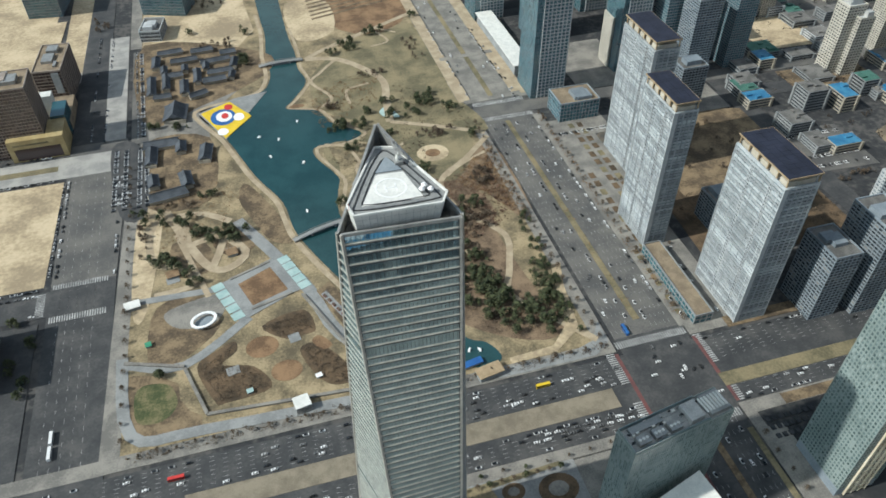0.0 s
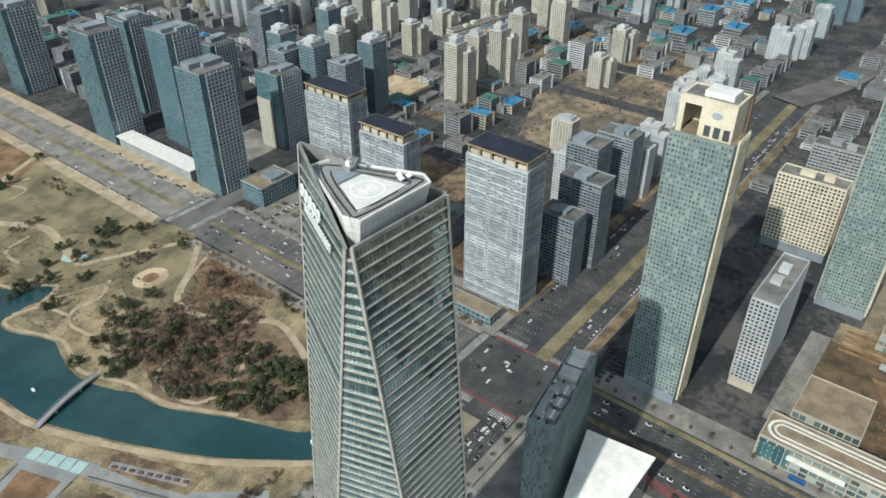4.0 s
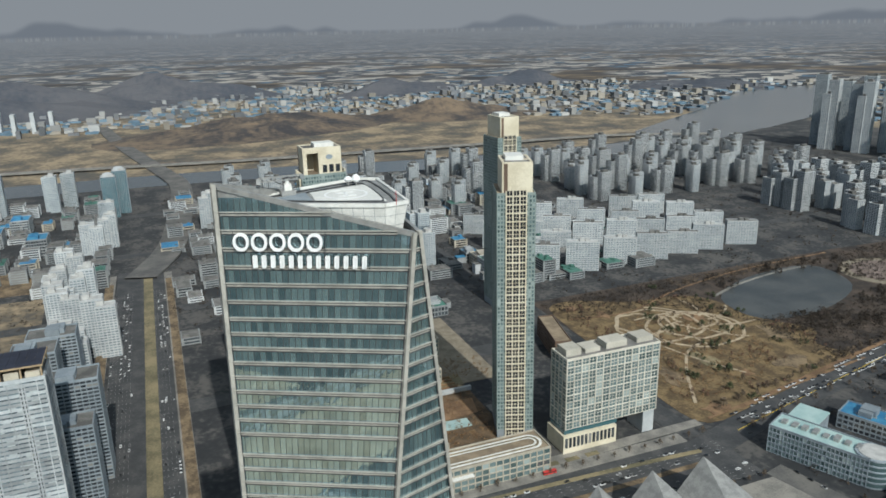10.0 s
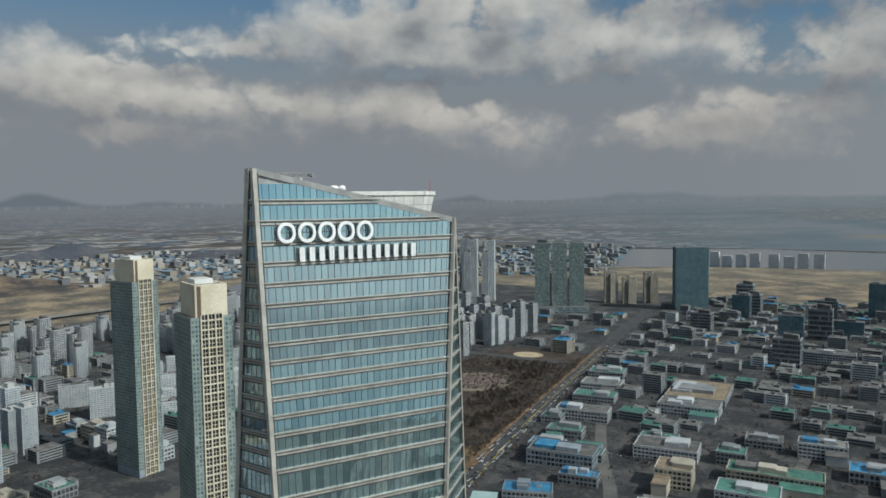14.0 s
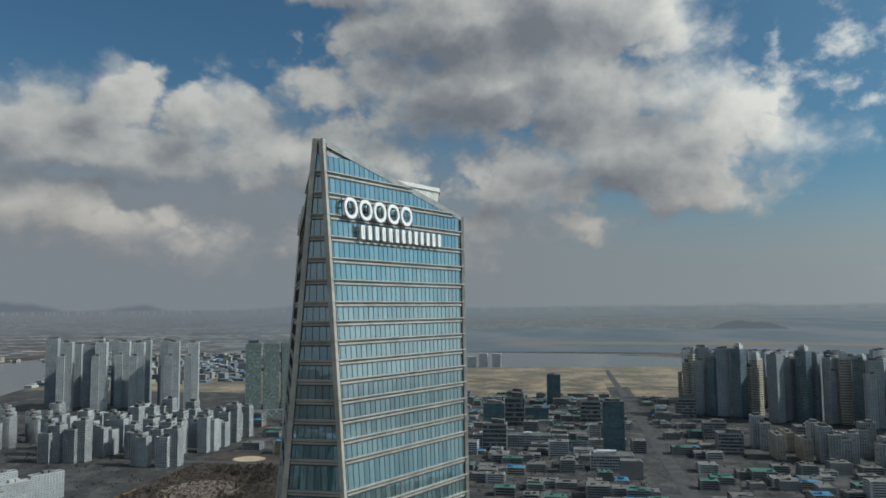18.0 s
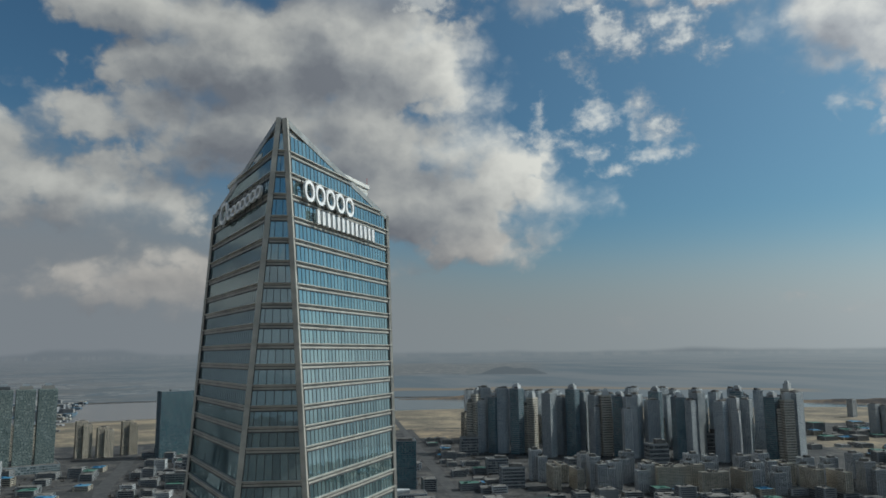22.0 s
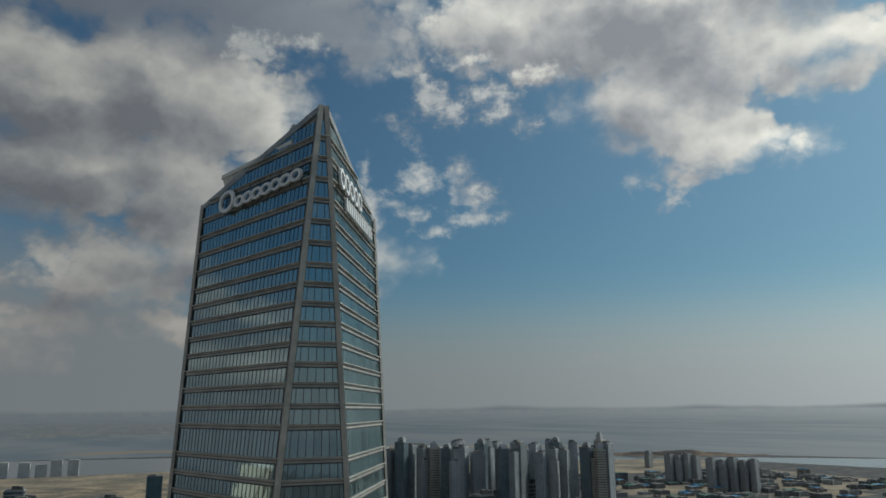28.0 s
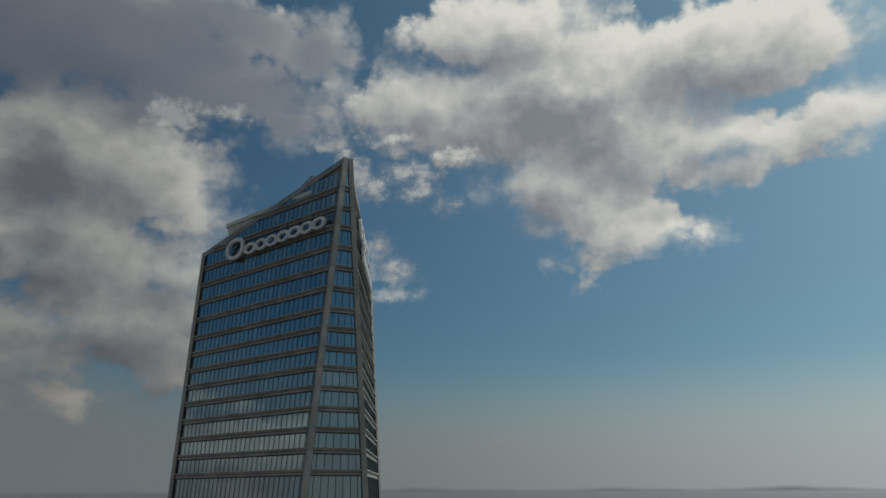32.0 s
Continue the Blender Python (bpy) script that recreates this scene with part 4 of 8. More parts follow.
# lake terrace with a painted emblem of plain coloured shapes
setting("terrace", sheet([(-72, 768), (-45, 706), (8, 795), (-30, 790)], 0.6, 1.0), M["paving_grey"], "grey lakeside terrace")
deck = thing("painted_deck", "yellow painted deck with coloured round shapes", "deck", (0, 0, 0))
part("base", sheet([(-69, 766), (-45, 708), (-14, 746), (-36, 784)], 0.8, 0.4), M["yellow_paint"], deck)
part("ring", sheet(disc(-45, 752, 14, 17), 0.84, 0.1), M["blue_paint"], deck, "blue disc")
part("disc", sheet(disc(-44, 753, 9, 11), 0.88, 0.1), M["sign_white"], deck, "white disc")
part("dot", sheet(disc(-43, 754, 4, 6), 0.92, 0.1), M["red_paint"], deck, "red dot")
part("patch", sheet(disc(-47, 722, 6, 7), 0.86, 0.1), M["sign_white"], deck, "white patch")
part("patch", sheet(disc(-28, 748, 6, 8), 0.86, 0.1), M["sign_white"], deck, "white patch")
part("patch", sheet(disc(-38, 772, 5, 6), 0.87, 0.1), M["red_paint"], deck, "red patch")

# woods, meadows and bare plots in the park
k_ = 0
for pts, m, lab in (
        ([(80, 470), (110, 400), (145, 362), (190, 345), (212, 372), (196, 400), (188, 480), (196, 520), (180, 560), (120, 600), (75, 590), (62, 560), (78, 520)], "mound_soil", "wooded mound under leaf litter"),
        ([(170, 560), (196, 540), (228, 480), (230, 620), (185, 580)], "mound_soil", "bare brown wood"),
        ([(66, 650), (130, 606), (172, 566), (216, 640), (218, 760), (214, 920), (150, 905), (92, 856), (60, 800), (66, 735), (104, 690)], "olive", "olive winter lawns round the winding paths"),
        ([(60, 665), (110, 680), (140, 680), (160, 640), (150, 570), (110, 610), (70, 605), (54, 640)], "olive", "olive lawns on the lake bank"),
        ([(130, 690), (228, 640), (226, 700), (180, 760), (150, 770)], "olive", "olive winter garden"),
        ([(140, 800), (210, 745), (222, 800), (200, 880), (150, 900), (120, 860)], "olive", "olive meadow"),
        ([(60, 800), (100, 770), (122, 790), (118, 815), (80, 830)], "olive", "olive lawn hollow"),
        ([(70, 1250), (118, 930), (222, 958), (222, 1250)], "rust_soil", "ploughed brown plot"),
        ([(137, 721), (147, 697), (130, 703), (127, 714)], "teal_panel", "small teal pond"),
        ([(58, 1030), (60, 915), (112, 930), (114, 1030)], "plot_sand", "sandy beach square"),
        ([(-143, 399), (-103, 384), (-87, 339), (-138, 346)], "brown_lawn", "olive-brown corner lawn"),
        ([(-132, 386), (-110, 385), (-103, 365), (-114, 352), (-132, 356)], "green_lawn", "worn green lawn patch"),
        ([(-95, 396), (-82, 346), (25, 338), (44, 350), (2, 450)], "dry_grass", "trodden bastion ground"),
        ([(-88, 395), (-72, 408), (-58, 414), (-57, 403), (-69, 392), (-45, 384), (-34, 360), (-68, 355), (-76, 358)], "park_brown", "dark shrub bed"),
        ([(-35, 424), (0, 433), (7, 409), (-3, 405), (-18, 405)], "park_brown", "dark shrub bed"),
        ([(-8, 392), (3, 395), (17, 381), (30, 353), (16, 348), (4, 356), (-6, 377)], "park_brown", "dark shrub bed"),
        ([(2, 397), (9, 401), (17, 389), (9, 386)], "rust_soil", "orange earth bed"),
        ([(-94, 530), (-80, 529), (-74, 514), (-85, 510)], "park_brown", "dark hollow"),
        ([(-68, 538), (-44, 539), (-40, 518), (-56, 518)], "park_brown", "brown planted bank"),
        ([(-118, 469), (-78, 471), (-68, 434), (-103, 404), (-124, 407)], "brown_lawn", "trodden lawn round the pavilion"),
        ([(61, 666), (65, 619), (51, 547), (78, 488), (99, 546), (139, 630), (103, 657)], "dry_grass", "tan lawns among the trees"),
        ([(-40, 600), (-28, 618), (6, 528), (-15, 526), (-32, 568)], "brown_lawn", "brown lakeside strip"),
        ([(-84, 470), (-60, 470), (-70, 440), (-100, 440), (-112, 460)], "paving", "grey apron"),
        ([(-138, 470), (-125, 470), (-112, 600), (-134, 600)], "plot_sand", "sandy strip"), ([(-133, 957), (11, 898), (12, 838), (-72, 782), (-131, 762)], "brown_lawn", "earth yards of the tile-roofed village"), ([(-132, 722), (-62, 716), (-66, 606), (-130, 612)], "brown_lawn", "earth yards of the lakeside houses"), ([(-104, 548), (-74, 540), (-70, 505), (-100, 502)], "brown_lawn", "brown lawn hollow"), ([(-60, 560), (-34, 558), (-30, 525), (-56, 520)], "brown_lawn", "dark lawn by the path"), ([(-164, 722), (-134, 718), (-126, 604), (-152, 604)], "asphalt", "asphalt car park")):
    setting("ground_patch", sheet(smooth_ring(pts, 4), 0.14 + 0.006 * (k_ := k_ + 1)), M[m], lab)
for k_, (pts, w_) in enumerate((([(-104, 590), (-90, 556), (-106, 520), (-122, 530), (-120, 580), (-80, 586), (-50, 566)], 7), ([(-106, 520), (-84, 490), (-120, 484)], 6), ([(-70, 505), (-60, 545), (-95, 540)], 7))):
    setting("park_path", ribbon(pts, w_, 0.3 + 0.01 * k_), M["sand_path"], "sandy path round the lawns")
for x, y, r in ((-37, 402, 13), (-21, 373, 12)):
    setting("ground_patch", sheet(disc(x, y, r, r * 0.85), 0.36), M["rust_soil"], "round rust-coloured meadow")
setting("ground_patch", sheet(disc(164, 619, 17, 15), 0.22), M["plot_sand"], "round sandy playground")
setting("ground_patch", sheet(disc(164, 619, 8, 7), 0.26), M["rust_soil"], "round orange court")
for k, (pts, w) in enumerate((
        ([(63, 860), (100, 850), (128, 818), (146, 780), (140, 735), (134, 690)], 9), ([(134, 690), (180, 668), (229, 640)], 6), ([(229, 633), (195, 600), (158, 568), (163, 520), (185, 490), (194, 468), (182, 430), (172, 402), (192, 372), (222, 334)], 6),
        ([(63, 860), (104, 887), (228, 954)], 7), ([(100, 850), (75, 820), (62, 800), (80, 760), (64, 742)], 4), ([(128, 780), (100, 770), (98, 740)], 3.5), ([(190, 900), (160, 920), (175, 880), (150, 870)], 3),
        ([(-44, 565), (-13, 503), (8, 456), (25, 398), (70, 340)], 11), ([(-62, 477), (-137, 480)], 7), ([(-44, 437), (-97, 400), (-140, 412)], 8), ([(-144, 420), (-136, 345), (-85, 336), (60, 330)], 9),
        ([(-110, 600), (-80, 520), (-60, 500), (-40, 520), (-70, 560)], 8), ([(-100, 560), (-75, 470)], 5))):
    setting("park_path", ribbon(pts, w, 0.36 + 0.012 * k), M["sand_path" if k < 7 or k > 10 else "paving_grey"], "pale park path")
for k, pts in enumerate(([(61, 537), (84, 553), (84, 586), (81, 614), (95, 630), (116, 627), (138, 645)], [(153, 463), (121, 444), (93, 449), (86, 475), (90, 499), (108, 507)], [(87, 623), (78, 656), (56, 666)], [(167, 575), (186, 590), (227, 610)])):
    setting("park_path", ribbon(pts, 3.4, 0.52 + 0.008 * k), M["sand_path"], "pale path winding over the mound")
setting("plaza", sheet([(-72, 480), (-18, 503), (-8, 504), (8, 458), (-5, 455), (-52, 433)], 0.56), M["paving_grey"], "grey stone plaza")
setting("plaza_court", sheet([(-50, 478), (-21, 492), (-9, 460), (-40, 449)], 0.62), M["rust_soil"], "brown earth court in the plaza")
for p, q in (((-56, 486), (-21, 499)), ((-41, 445), (-6, 455))):
    setting("plaza_wall", Geo().bar((*p, 0.8), (*q, 0.8), 2.2, 0.9), M["paving"], "pale low wall beside the court")
setting("terrace_strip", sheet([(14, 451), (27, 460), (54, 388), (37, 384)], 0.5), M["brown_lawn"], "planted terrace beside the path")
setting("terrace_strip", sheet([(17, 446), (22, 449), (47, 392), (41, 390)], 0.56), M["paving_grey"], "grey stone terrace")
setting("ground_patch", sheet([(148, 330), (186, 331), (213, 350), (220, 398), (228, 425), (219, 425), (212, 396), (204, 356), (186, 338), (148, 336)], 0.42), M["plot_sand"], "trodden sandy strip at the park corner")
setting("ground_patch", sheet([(134, 319.5), (215, 319.5), (230, 330), (230, 352), (218, 334), (196, 327), (134, 328)], 0.3), M["paving_grey"], "grey waste ground at the corner")

for k in range(22):
    y0 = 968 + 12 * k
    setting("furrow", sheet([(88, y0), (216, y0 + 36), (216, y0 + 41), (88, y0 + 5)], 0.36), M["brown_lawn"], "brown furrow of the ploughed plot")
for y0 in (700, 806, 996, 1198):
    setting("crosswalk_table", sheet([(226, y0), (296, y0 + 4), (296, y0 + 12), (226, y0 + 8)], 0.34), M["paving"], "pale raised crossing")

# hills behind
def hill(cx, cy, rx, ry, h, seed, turn=0.0, n=40):
    g = Geo()
    c, s = math.cos(radians(turn)), math.sin(radians(turn))
    idx = {}
    for i in range(n + 1):
        for j in range(n // 2 + 1):
            u, v = 2 * i / n - 1, 4 * j / n - 1
            r = min(1.0, math.hypot(u, v))
            e = (0.5 + 0.5 * math.cos(math.pi * r)) * h * 0.72 * (0.65 + 0.7 * noise.noise((u * 2.3 + seed, v * 1.7, seed)) + 0.25 * noise.noise((u * 7 + seed, v * 6, seed)))
            idx[i, j] = len(g.v)
            g.v.append((cx + u * rx * c - v * ry * s, cy + u * rx * s + v * ry * c, max(e, 0) - 1.5 * (r >= 1)))
    for i in range(n):
        for j in range(n // 2):
            g.f.append((idx[i, j], idx[i + 1, j], idx[i + 1, j + 1], idx[i, j + 1]))
    # hills past x 3000 take the tone with haze in its colour
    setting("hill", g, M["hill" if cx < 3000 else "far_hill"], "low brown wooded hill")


for k, a in enumerate(((2620, -150, 300, 620, 120, 20), (2700, -900, 240, 420, 90, -10), (3600, 900, 420, 900, 230, 15), (4150, 100, 260, 700, 230, 0), (3900, -1100, 250, 600, 130, 30), (3400, 1900, 500, 700, 240, -20),
                       (2900, 2700, 600, 500, 170, 30), (4000, -1900, 220, 500, 150, 10), (3250, -2600, 300, 500, 110, -30), (-900, -3950, 620, 110, 46, 5), (-2600, -2950, 500, 110, 46, -32))):
    hill(*a[:5], 3.7 * k + 1, a[5])

# ---- the triangular office tower ----
GROUND, CORNER, APEX = 0.0, 293.7, 305.0
# plan corners at the top and at the ground: each corner of the top triangle splits in two on its way down
TOP = {"pr": (37.5, 226.0), "pl": (39.6, 226.2), "en": (57.6, 181.4), "es": (57.0, 180.6), "wr": (16.3, 183.0), "wl": (15.6, 183.4)}
FOOT = {"pr": (15.7, 231.1), "pl": (63.7, 228.3), "en": (72.4, 208.0), "es": (53.2, 156.0), "wr": (27.2, 152.1), "wl": (8.3, 216.9)}


def corner(k, z):
    t = (z - GROUND) / (299.0 - GROUND)
    a, b = Vector(FOOT[k]), Vector(TOP[k])
    return a + (b - a) * t


def face_point(a, b, u, z, out=0.0):
    """A point u of the way from corner a to corner b at the height z, pushed out of the wall."""
    p, q = corner(a, z), corner(b, z)
    d = (q - p).normalized()
    r = p + (q - p) * u
    return Vector((r.x + d.y * out, r.y - d.x * out, z))


FACES = (("wl", "wr", "west_corner"), ("wr", "es", "south"), ("es", "en", "east_corner"), ("en", "pl", "east"), ("pl", "pr", "ridge"), ("pr", "wl", "north_west"))
STOREYS = [302.2 - 4.34 * k for k in range(8)] + [271.8 - 3.8 * k for k in range(1, 9)]
z = STOREYS[-1] - 5.9
while z > 8:
    STOREYS.append(z)
    z -= 3.8
    if abs(z - 120) < 1.9:
        z -= 2.1
STOREYS.append(0.0)


def roof_line(a, b, u):
    """Height of the wall's upper edge: the walls at the ridge rise to its apex."""
    za, zb = (APEX if k in ("pr", "pl") else CORNER for k in (a, b))
    return za + (zb - za) * u


tower = thing("office_tower", "triangular glass office tower with tapering facets and beige floor bands", "skyscraper")
rng = random.Random(4)
rear_glass, rear_band = Geo(), Geo()
for a, b, side in FACES:
    mull = Geo()
    width_top = (corner(a, 290) - corner(b, 290)).length
    for i in range(len(STOREYS) - 1):
        z1, z0 = STOREYS[i], STOREYS[i + 1]
        lo, hi = z0 + 0.5, z1 - 0.55
        count = max(1, round((corner(a, lo) - corner(b, lo)).length / 1.5))
        panes = Geo()
        for k in range(count):
            u0, u1 = k / count, (k + 1) / count
            m0, m1 = min(hi, roof_line(a, b, u0) - 1.3), min(hi, roof_line(a, b, u1) - 1.3)
            if max(m0, m1) < lo + 0.3:
                continue
            m0, m1 = max(m0, lo + 0.05), max(m1, lo + 0.05)
            tilt = rng.uniform(-0.005, 0.005)
            e = 0.02
            panes.poly([face_point(a, b, u0 + e / count, lo, 0.03 + tilt), face_point(a, b, u1 - e / count, lo, 0.03 - tilt), face_point(a, b, u1 - e / count, m1, 0.03), face_point(a, b, u0 + e / count, m0, 0.03)])
            if k:
                mull.prism([face_point(a, b, u0 - 0.036 / count, lo, 0.0), face_point(a, b, u0 - 0.036 / count, lo, 0.09), face_point(a, b, u0 + 0.036 / count, lo, 0.09), face_point(a, b, u0 + 0.036 / count, lo, 0.0)][::-1],
                           [face_point(a, b, u0 - 0.036 / count, m0, 0.0), face_point(a, b, u0 - 0.036 / count, m0, 0.09), face_point(a, b, u0 + 0.036 / count, m0, 0.09), face_point(a, b, u0 + 0.036 / count, m0, 0.0)][::-1])
        if panes.v and side == "east_corner":
            rear_glass.v, rear_glass.f = rear_glass.v + panes.v, rear_glass.f + [tuple(q + len(rear_glass.v) for q in f) for f in panes.f]
        elif panes.v:
            part("storey_glazing", panes, M["tower_glass"], tower)
        # floor band with a projecting ledge, cut short under the sloping roof edge
        if z1 < APEX - 3:
            us = [k / 12 for k in range(13)]
            ok = [u for u in us if roof_line(a, b, u) > z1 + 0.45]
            if len(ok) > 1:
                u0, u1 = ok[0], ok[-1]
                band = rear_band if side == "east_corner" else Geo()
                for zz0, zz1, out in ((z1 - 0.55, z1 + 0.5, 0.12), (z1 + 0.32, z1 + 0.5, 0.6)):
                    band.prism([face_point(a, b, u0, zz0, -0.3), face_point(a, b, u0, zz0, out), face_point(a, b, u1, zz0, out), face_point(a, b, u1, zz0, -0.3)][::-1],
                               [face_point(a, b, u0, zz1, -0.3), face_point(a, b, u0, zz1, out), face_point(a, b, u1, zz1, out), face_point(a, b, u1, zz1, -0.3)][::-1])
                if side != "east_corner":
                    part("floor_band", band, M["beige_metal"], tower)
                # dark rail under the band
                for zz0, zz1, out in ((z1 - 0.72, z1 - 0.47, 0.22), (z1 - 0.08, z1 + 0.04, 0.19)):
                    mull.prism([face_point(a, b, u0, zz0, 0.0), face_point(a, b, u0, zz0, out), face_point(a, b, u1, zz0, out), face_point(a, b, u1, zz0, 0.0)][::-1],
                               [face_point(a, b, u0, zz1, 0.0), face_point(a, b, u0, zz1, out), face_point(a, b, u1, zz1, out), face_point(a, b, u1, zz1, 0.0)][::-1])
    # dark edge rails beside the corner posts
    for u, s in ((0.0, 1), (1.0, -1)):
        top = roof_line(a, b, u) - 1.0
        d0, d1 = 0.75 / (corner(a, 0) - corner(b, 0)).length, 0.75 / max(2.2, (corner(a, top) - corner(b, top)).length)
        mull.bar(face_point(a, b, u + s * d0, 0, 0.2), face_point(a, b, u + s * d1, top, 0.2), 0.16, 0.3)
    part("mullions", mull, M["mullion"], tower, "", "stuff")
    # coping along the roof edge
    cop = Geo()
    pa, pb = face_point(a, b, 0, roof_line(a, b, 0), 0.1), face_point(a, b, 1, roof_line(a, b, 1), 0.1)
    if (pa - pb).length > 3:
        low = Vector((0, 0, 1.3))
        n_ = Vector((pb.y - pa.y, pa.x - pb.x, 0)).normalized()
        cop.prism([pa - low + n_ * 0.15, pb - low + n_ * 0.15, pb - low - n_ * 0.7, pa - low - n_ * 0.7], [pa + n_ * 0.15, pb + n_ * 0.15, pb - n_ * 0.7, pa - n_ * 0.7])
        part("coping", cop, M["pale_metal"], tower)
part("rear_glazing", rear_glass, M["tower_glass"], tower, "", "stuff")
part("rear_bands", rear_band, M["beige_metal"], tower, "", "stuff")
# corner posts
for k in TOP:
    top = (APEX if k in ("pr", "pl") else CORNER) - 0.2
    p, q = corner(k, 0), corner(k, top)
    part("corner_post", Geo().bar((p.x, p.y, 0), (q.x, q.y, top), 1.0), M["beige_metal"], tower)
# inner wall faces behind the parapets and the roof deck below them
core = Geo()
ringk = ["wl", "wr", "es", "en", "pl", "pr"]
inset = lambda k, zz, s: (Vector((37, 196)) + (corner(k, zz) - Vector((37, 196))) * s)
core.prism([(*inset(k, 0, 0.90), 0.2) for k in ringk], [(*inset(k, 289, 0.88), 288.2) for k in ringk])
part("core", core, M["dark_metal"], tower)
part("roof_deck", Geo().prism([(*inset(k, 289, 0.975), 288.3) for k in ringk], [(*inset(k, 289, 0.975), 288.9) for k in ringk]), M["roof_grey"], tower)
for a, b in (("pl", "pr"), ("pr", "wl"), ("en", "pl"), ("wr", "es")):
    g = Geo()
    q = [face_point(a, b, 0, 288.5, -0.5), face_point(a, b, 1, 288.5, -0.5), face_point(a, b, 1, roof_line(a, b, 1) - 0.4, -0.5), face_point(a, b, 0, roof_line(a, b, 0) - 0.4, -0.5)]
    n_ = (q[1] - q[0]).cross(q[2] - q[0]).normalized() * 0.15
    g.prism([v - n_ for v in q], [v + n_ for v in q])
    part("parapet_wall", g, M["pale_metal"], tower)

# white crown with the landing deck
crown_low = [(22.6, 185.4), (50.4, 184.4), (51.8, 187.0), (41.2, 213.0), (37.4, 214.0), (21.6, 189.2)]
crown_high = [(21.4, 183.3), (51.3, 182.1), (54.2, 187.2), (43.0, 217.4), (36.0, 219.6), (20.2, 189.4)]
body = Geo()
CZ = 299.4
for i in range(len(crown_low)):
    j = (i + 1) % len(crown_low)
    a, b, c, d = Vector(crown_low[i]), Vector(crown_low[j]), Vector(crown_high[j]), Vector(crown_high[i])
    cols = max(1, round((c - d).length / 2.6))
    for k in range(cols):
        for r in range(4):
            pt = lambda u, v: (lambda q: (q.x, q.y, 289 + (CZ - 289) * v))((a + (b - a) * u) * (1 - v) + (d + (c - d) * u) * v)
            e = 0.02
            body.poly([pt((k + e) / cols, r / 4 + e / 4), pt((k + 1 - e) / cols, r / 4 + e / 4), pt((k + 1 - e) / cols, (r + 1) / 4 - e / 4), pt((k + e) / cols, (r + 1) / 4 - e / 4)])
crown_panels = body
sh = lambda pts, s, c=(36.5, 195.0): [(c[0] + (x - c[0]) * s, c[1] + (y - c[1]) * s) for x, y in pts]
shell = Geo()
for x, y, z in body.v:
    shell.v.append((36.5 + (x - 36.5) * 0.992, 195.0 + (y - 195.0) * 0.992, z))
for f in range(0, len(shell.v), 4):
    cx, cy, cz = (sum(shell.v[f + i][j] for i in range(4)) / 4 for j in range(3))
    for i in range(4):
        x, y, z = shell.v[f + i]
        shell.v[f + i] = (cx + (x - cx) * 1.05, cy + (y - cy) * 1.05, cz + (z - cz) * 1.05)
    shell.f.append((f, f + 1, f + 2, f + 3))
crown = part("rooftop_crown", shell, M["grey_wall"], tower, "white panelled rooftop crown with landing deck", "stuff")
part("panel_cladding", crown_panels, M["white_panel"], crown)
part("deck", sheet(sh(crown_high, 0.98), CZ, 0.3), M["paving_grey"], crown)
for s, w in ((0.995, 0.7), (0.80, 0.45), (0.62, 0.35)):
    g = Geo()
    q = smooth_ring(sh(crown_high, s), 3) if s < 0.9 else [Vector(p) for p in sh(crown_high, s)]
    for p, r in zip(q, q[1:] + q[:1]):
        g.bar((*p, CZ + 0.15), (*r, CZ + 0.15), w, 0.9 if s > 0.9 else 0.3)
    part("kerb", g, M["white_panel"] if s > 0.9 else M["dark_metal"], crown)
part("skylight", sheet([(33.0, 204.0), (42.5, 203.6), (38.9, 212.0), (38.0, 212.0)], CZ + 0.35, 0.3), M["slate_wall"], crown, "dark blue-grey roof field")
part("landing_pad", sheet([(25, 187.5), (46, 186.5), (42.5, 202.5), (33, 203.0)], CZ + 0.2, 0.2), M["white_panel"], crown, "pale landing pad")
g = Geo()
rg = disc(36.4, 194.6, 5.2, 5.2, 32)
for p, r in zip(rg, rg[1:] + rg[:1]):
    g.bar((*p, CZ + 0.24), (*r, CZ + 0.24), 0.6, 0.06)
part("pad_ring", g, M["sign_white"], crown, "white painted ring")
g = Geo()
for p, r in (((34.6, 192.4), (34.6, 196.8)), ((38.2, 192.4), (38.2, 196.8)), ((34.6, 194.6), (38.2, 194.6))):
    g.bar((*p, CZ + 0.24), (*r, CZ + 0.24), 0.55, 0.06)
part("pad_mark", g, M["sign_white"], crown, "white painted letter H")
for x, y in ((47.2, 191.2), (48.8, 188.6), (45.9, 189.3)):
    dish = thing("satellite_dish", "white satellite dome on the landing deck", "antenna", (x, y, CZ + 0.2))
    part("mast", Geo().tube(0, 0, 0, 1.2, 0.25), M["pale_metal"], dish)
    part("dome", Geo().tube(0, 0, 1.0, 1.6, 0.7, 1.15, 14).tube(0, 0, 1.6, 2.3, 1.15, 0.5, 14), M["sign_white"], dish)
crane = thing("roof_crane", "grey window-cleaning crane parked on the roof", "crane", (42.2, 208.0, CZ - 0.1), -90)
part("carriage", Geo().box(-1.8, 1.8, -1.5, 1.5, 0, 1.6), M["pale_metal"], crane)
part("cab", Geo().box(-0.9, 1.0, -0.8, 0.8, 1.6, 3.2, 0.1).tube(0, 0, 3.2, 4.3, 0.55, 0.45, 10), M["white_panel"], crane)
jib = Geo()
for dz in (0, 1.0):
    for dy in (-0.5, 0.5):
        jib.bar((-6.9, dy, 4.1 + dz), (4.0, dy, 4.2 + dz), 0.16)
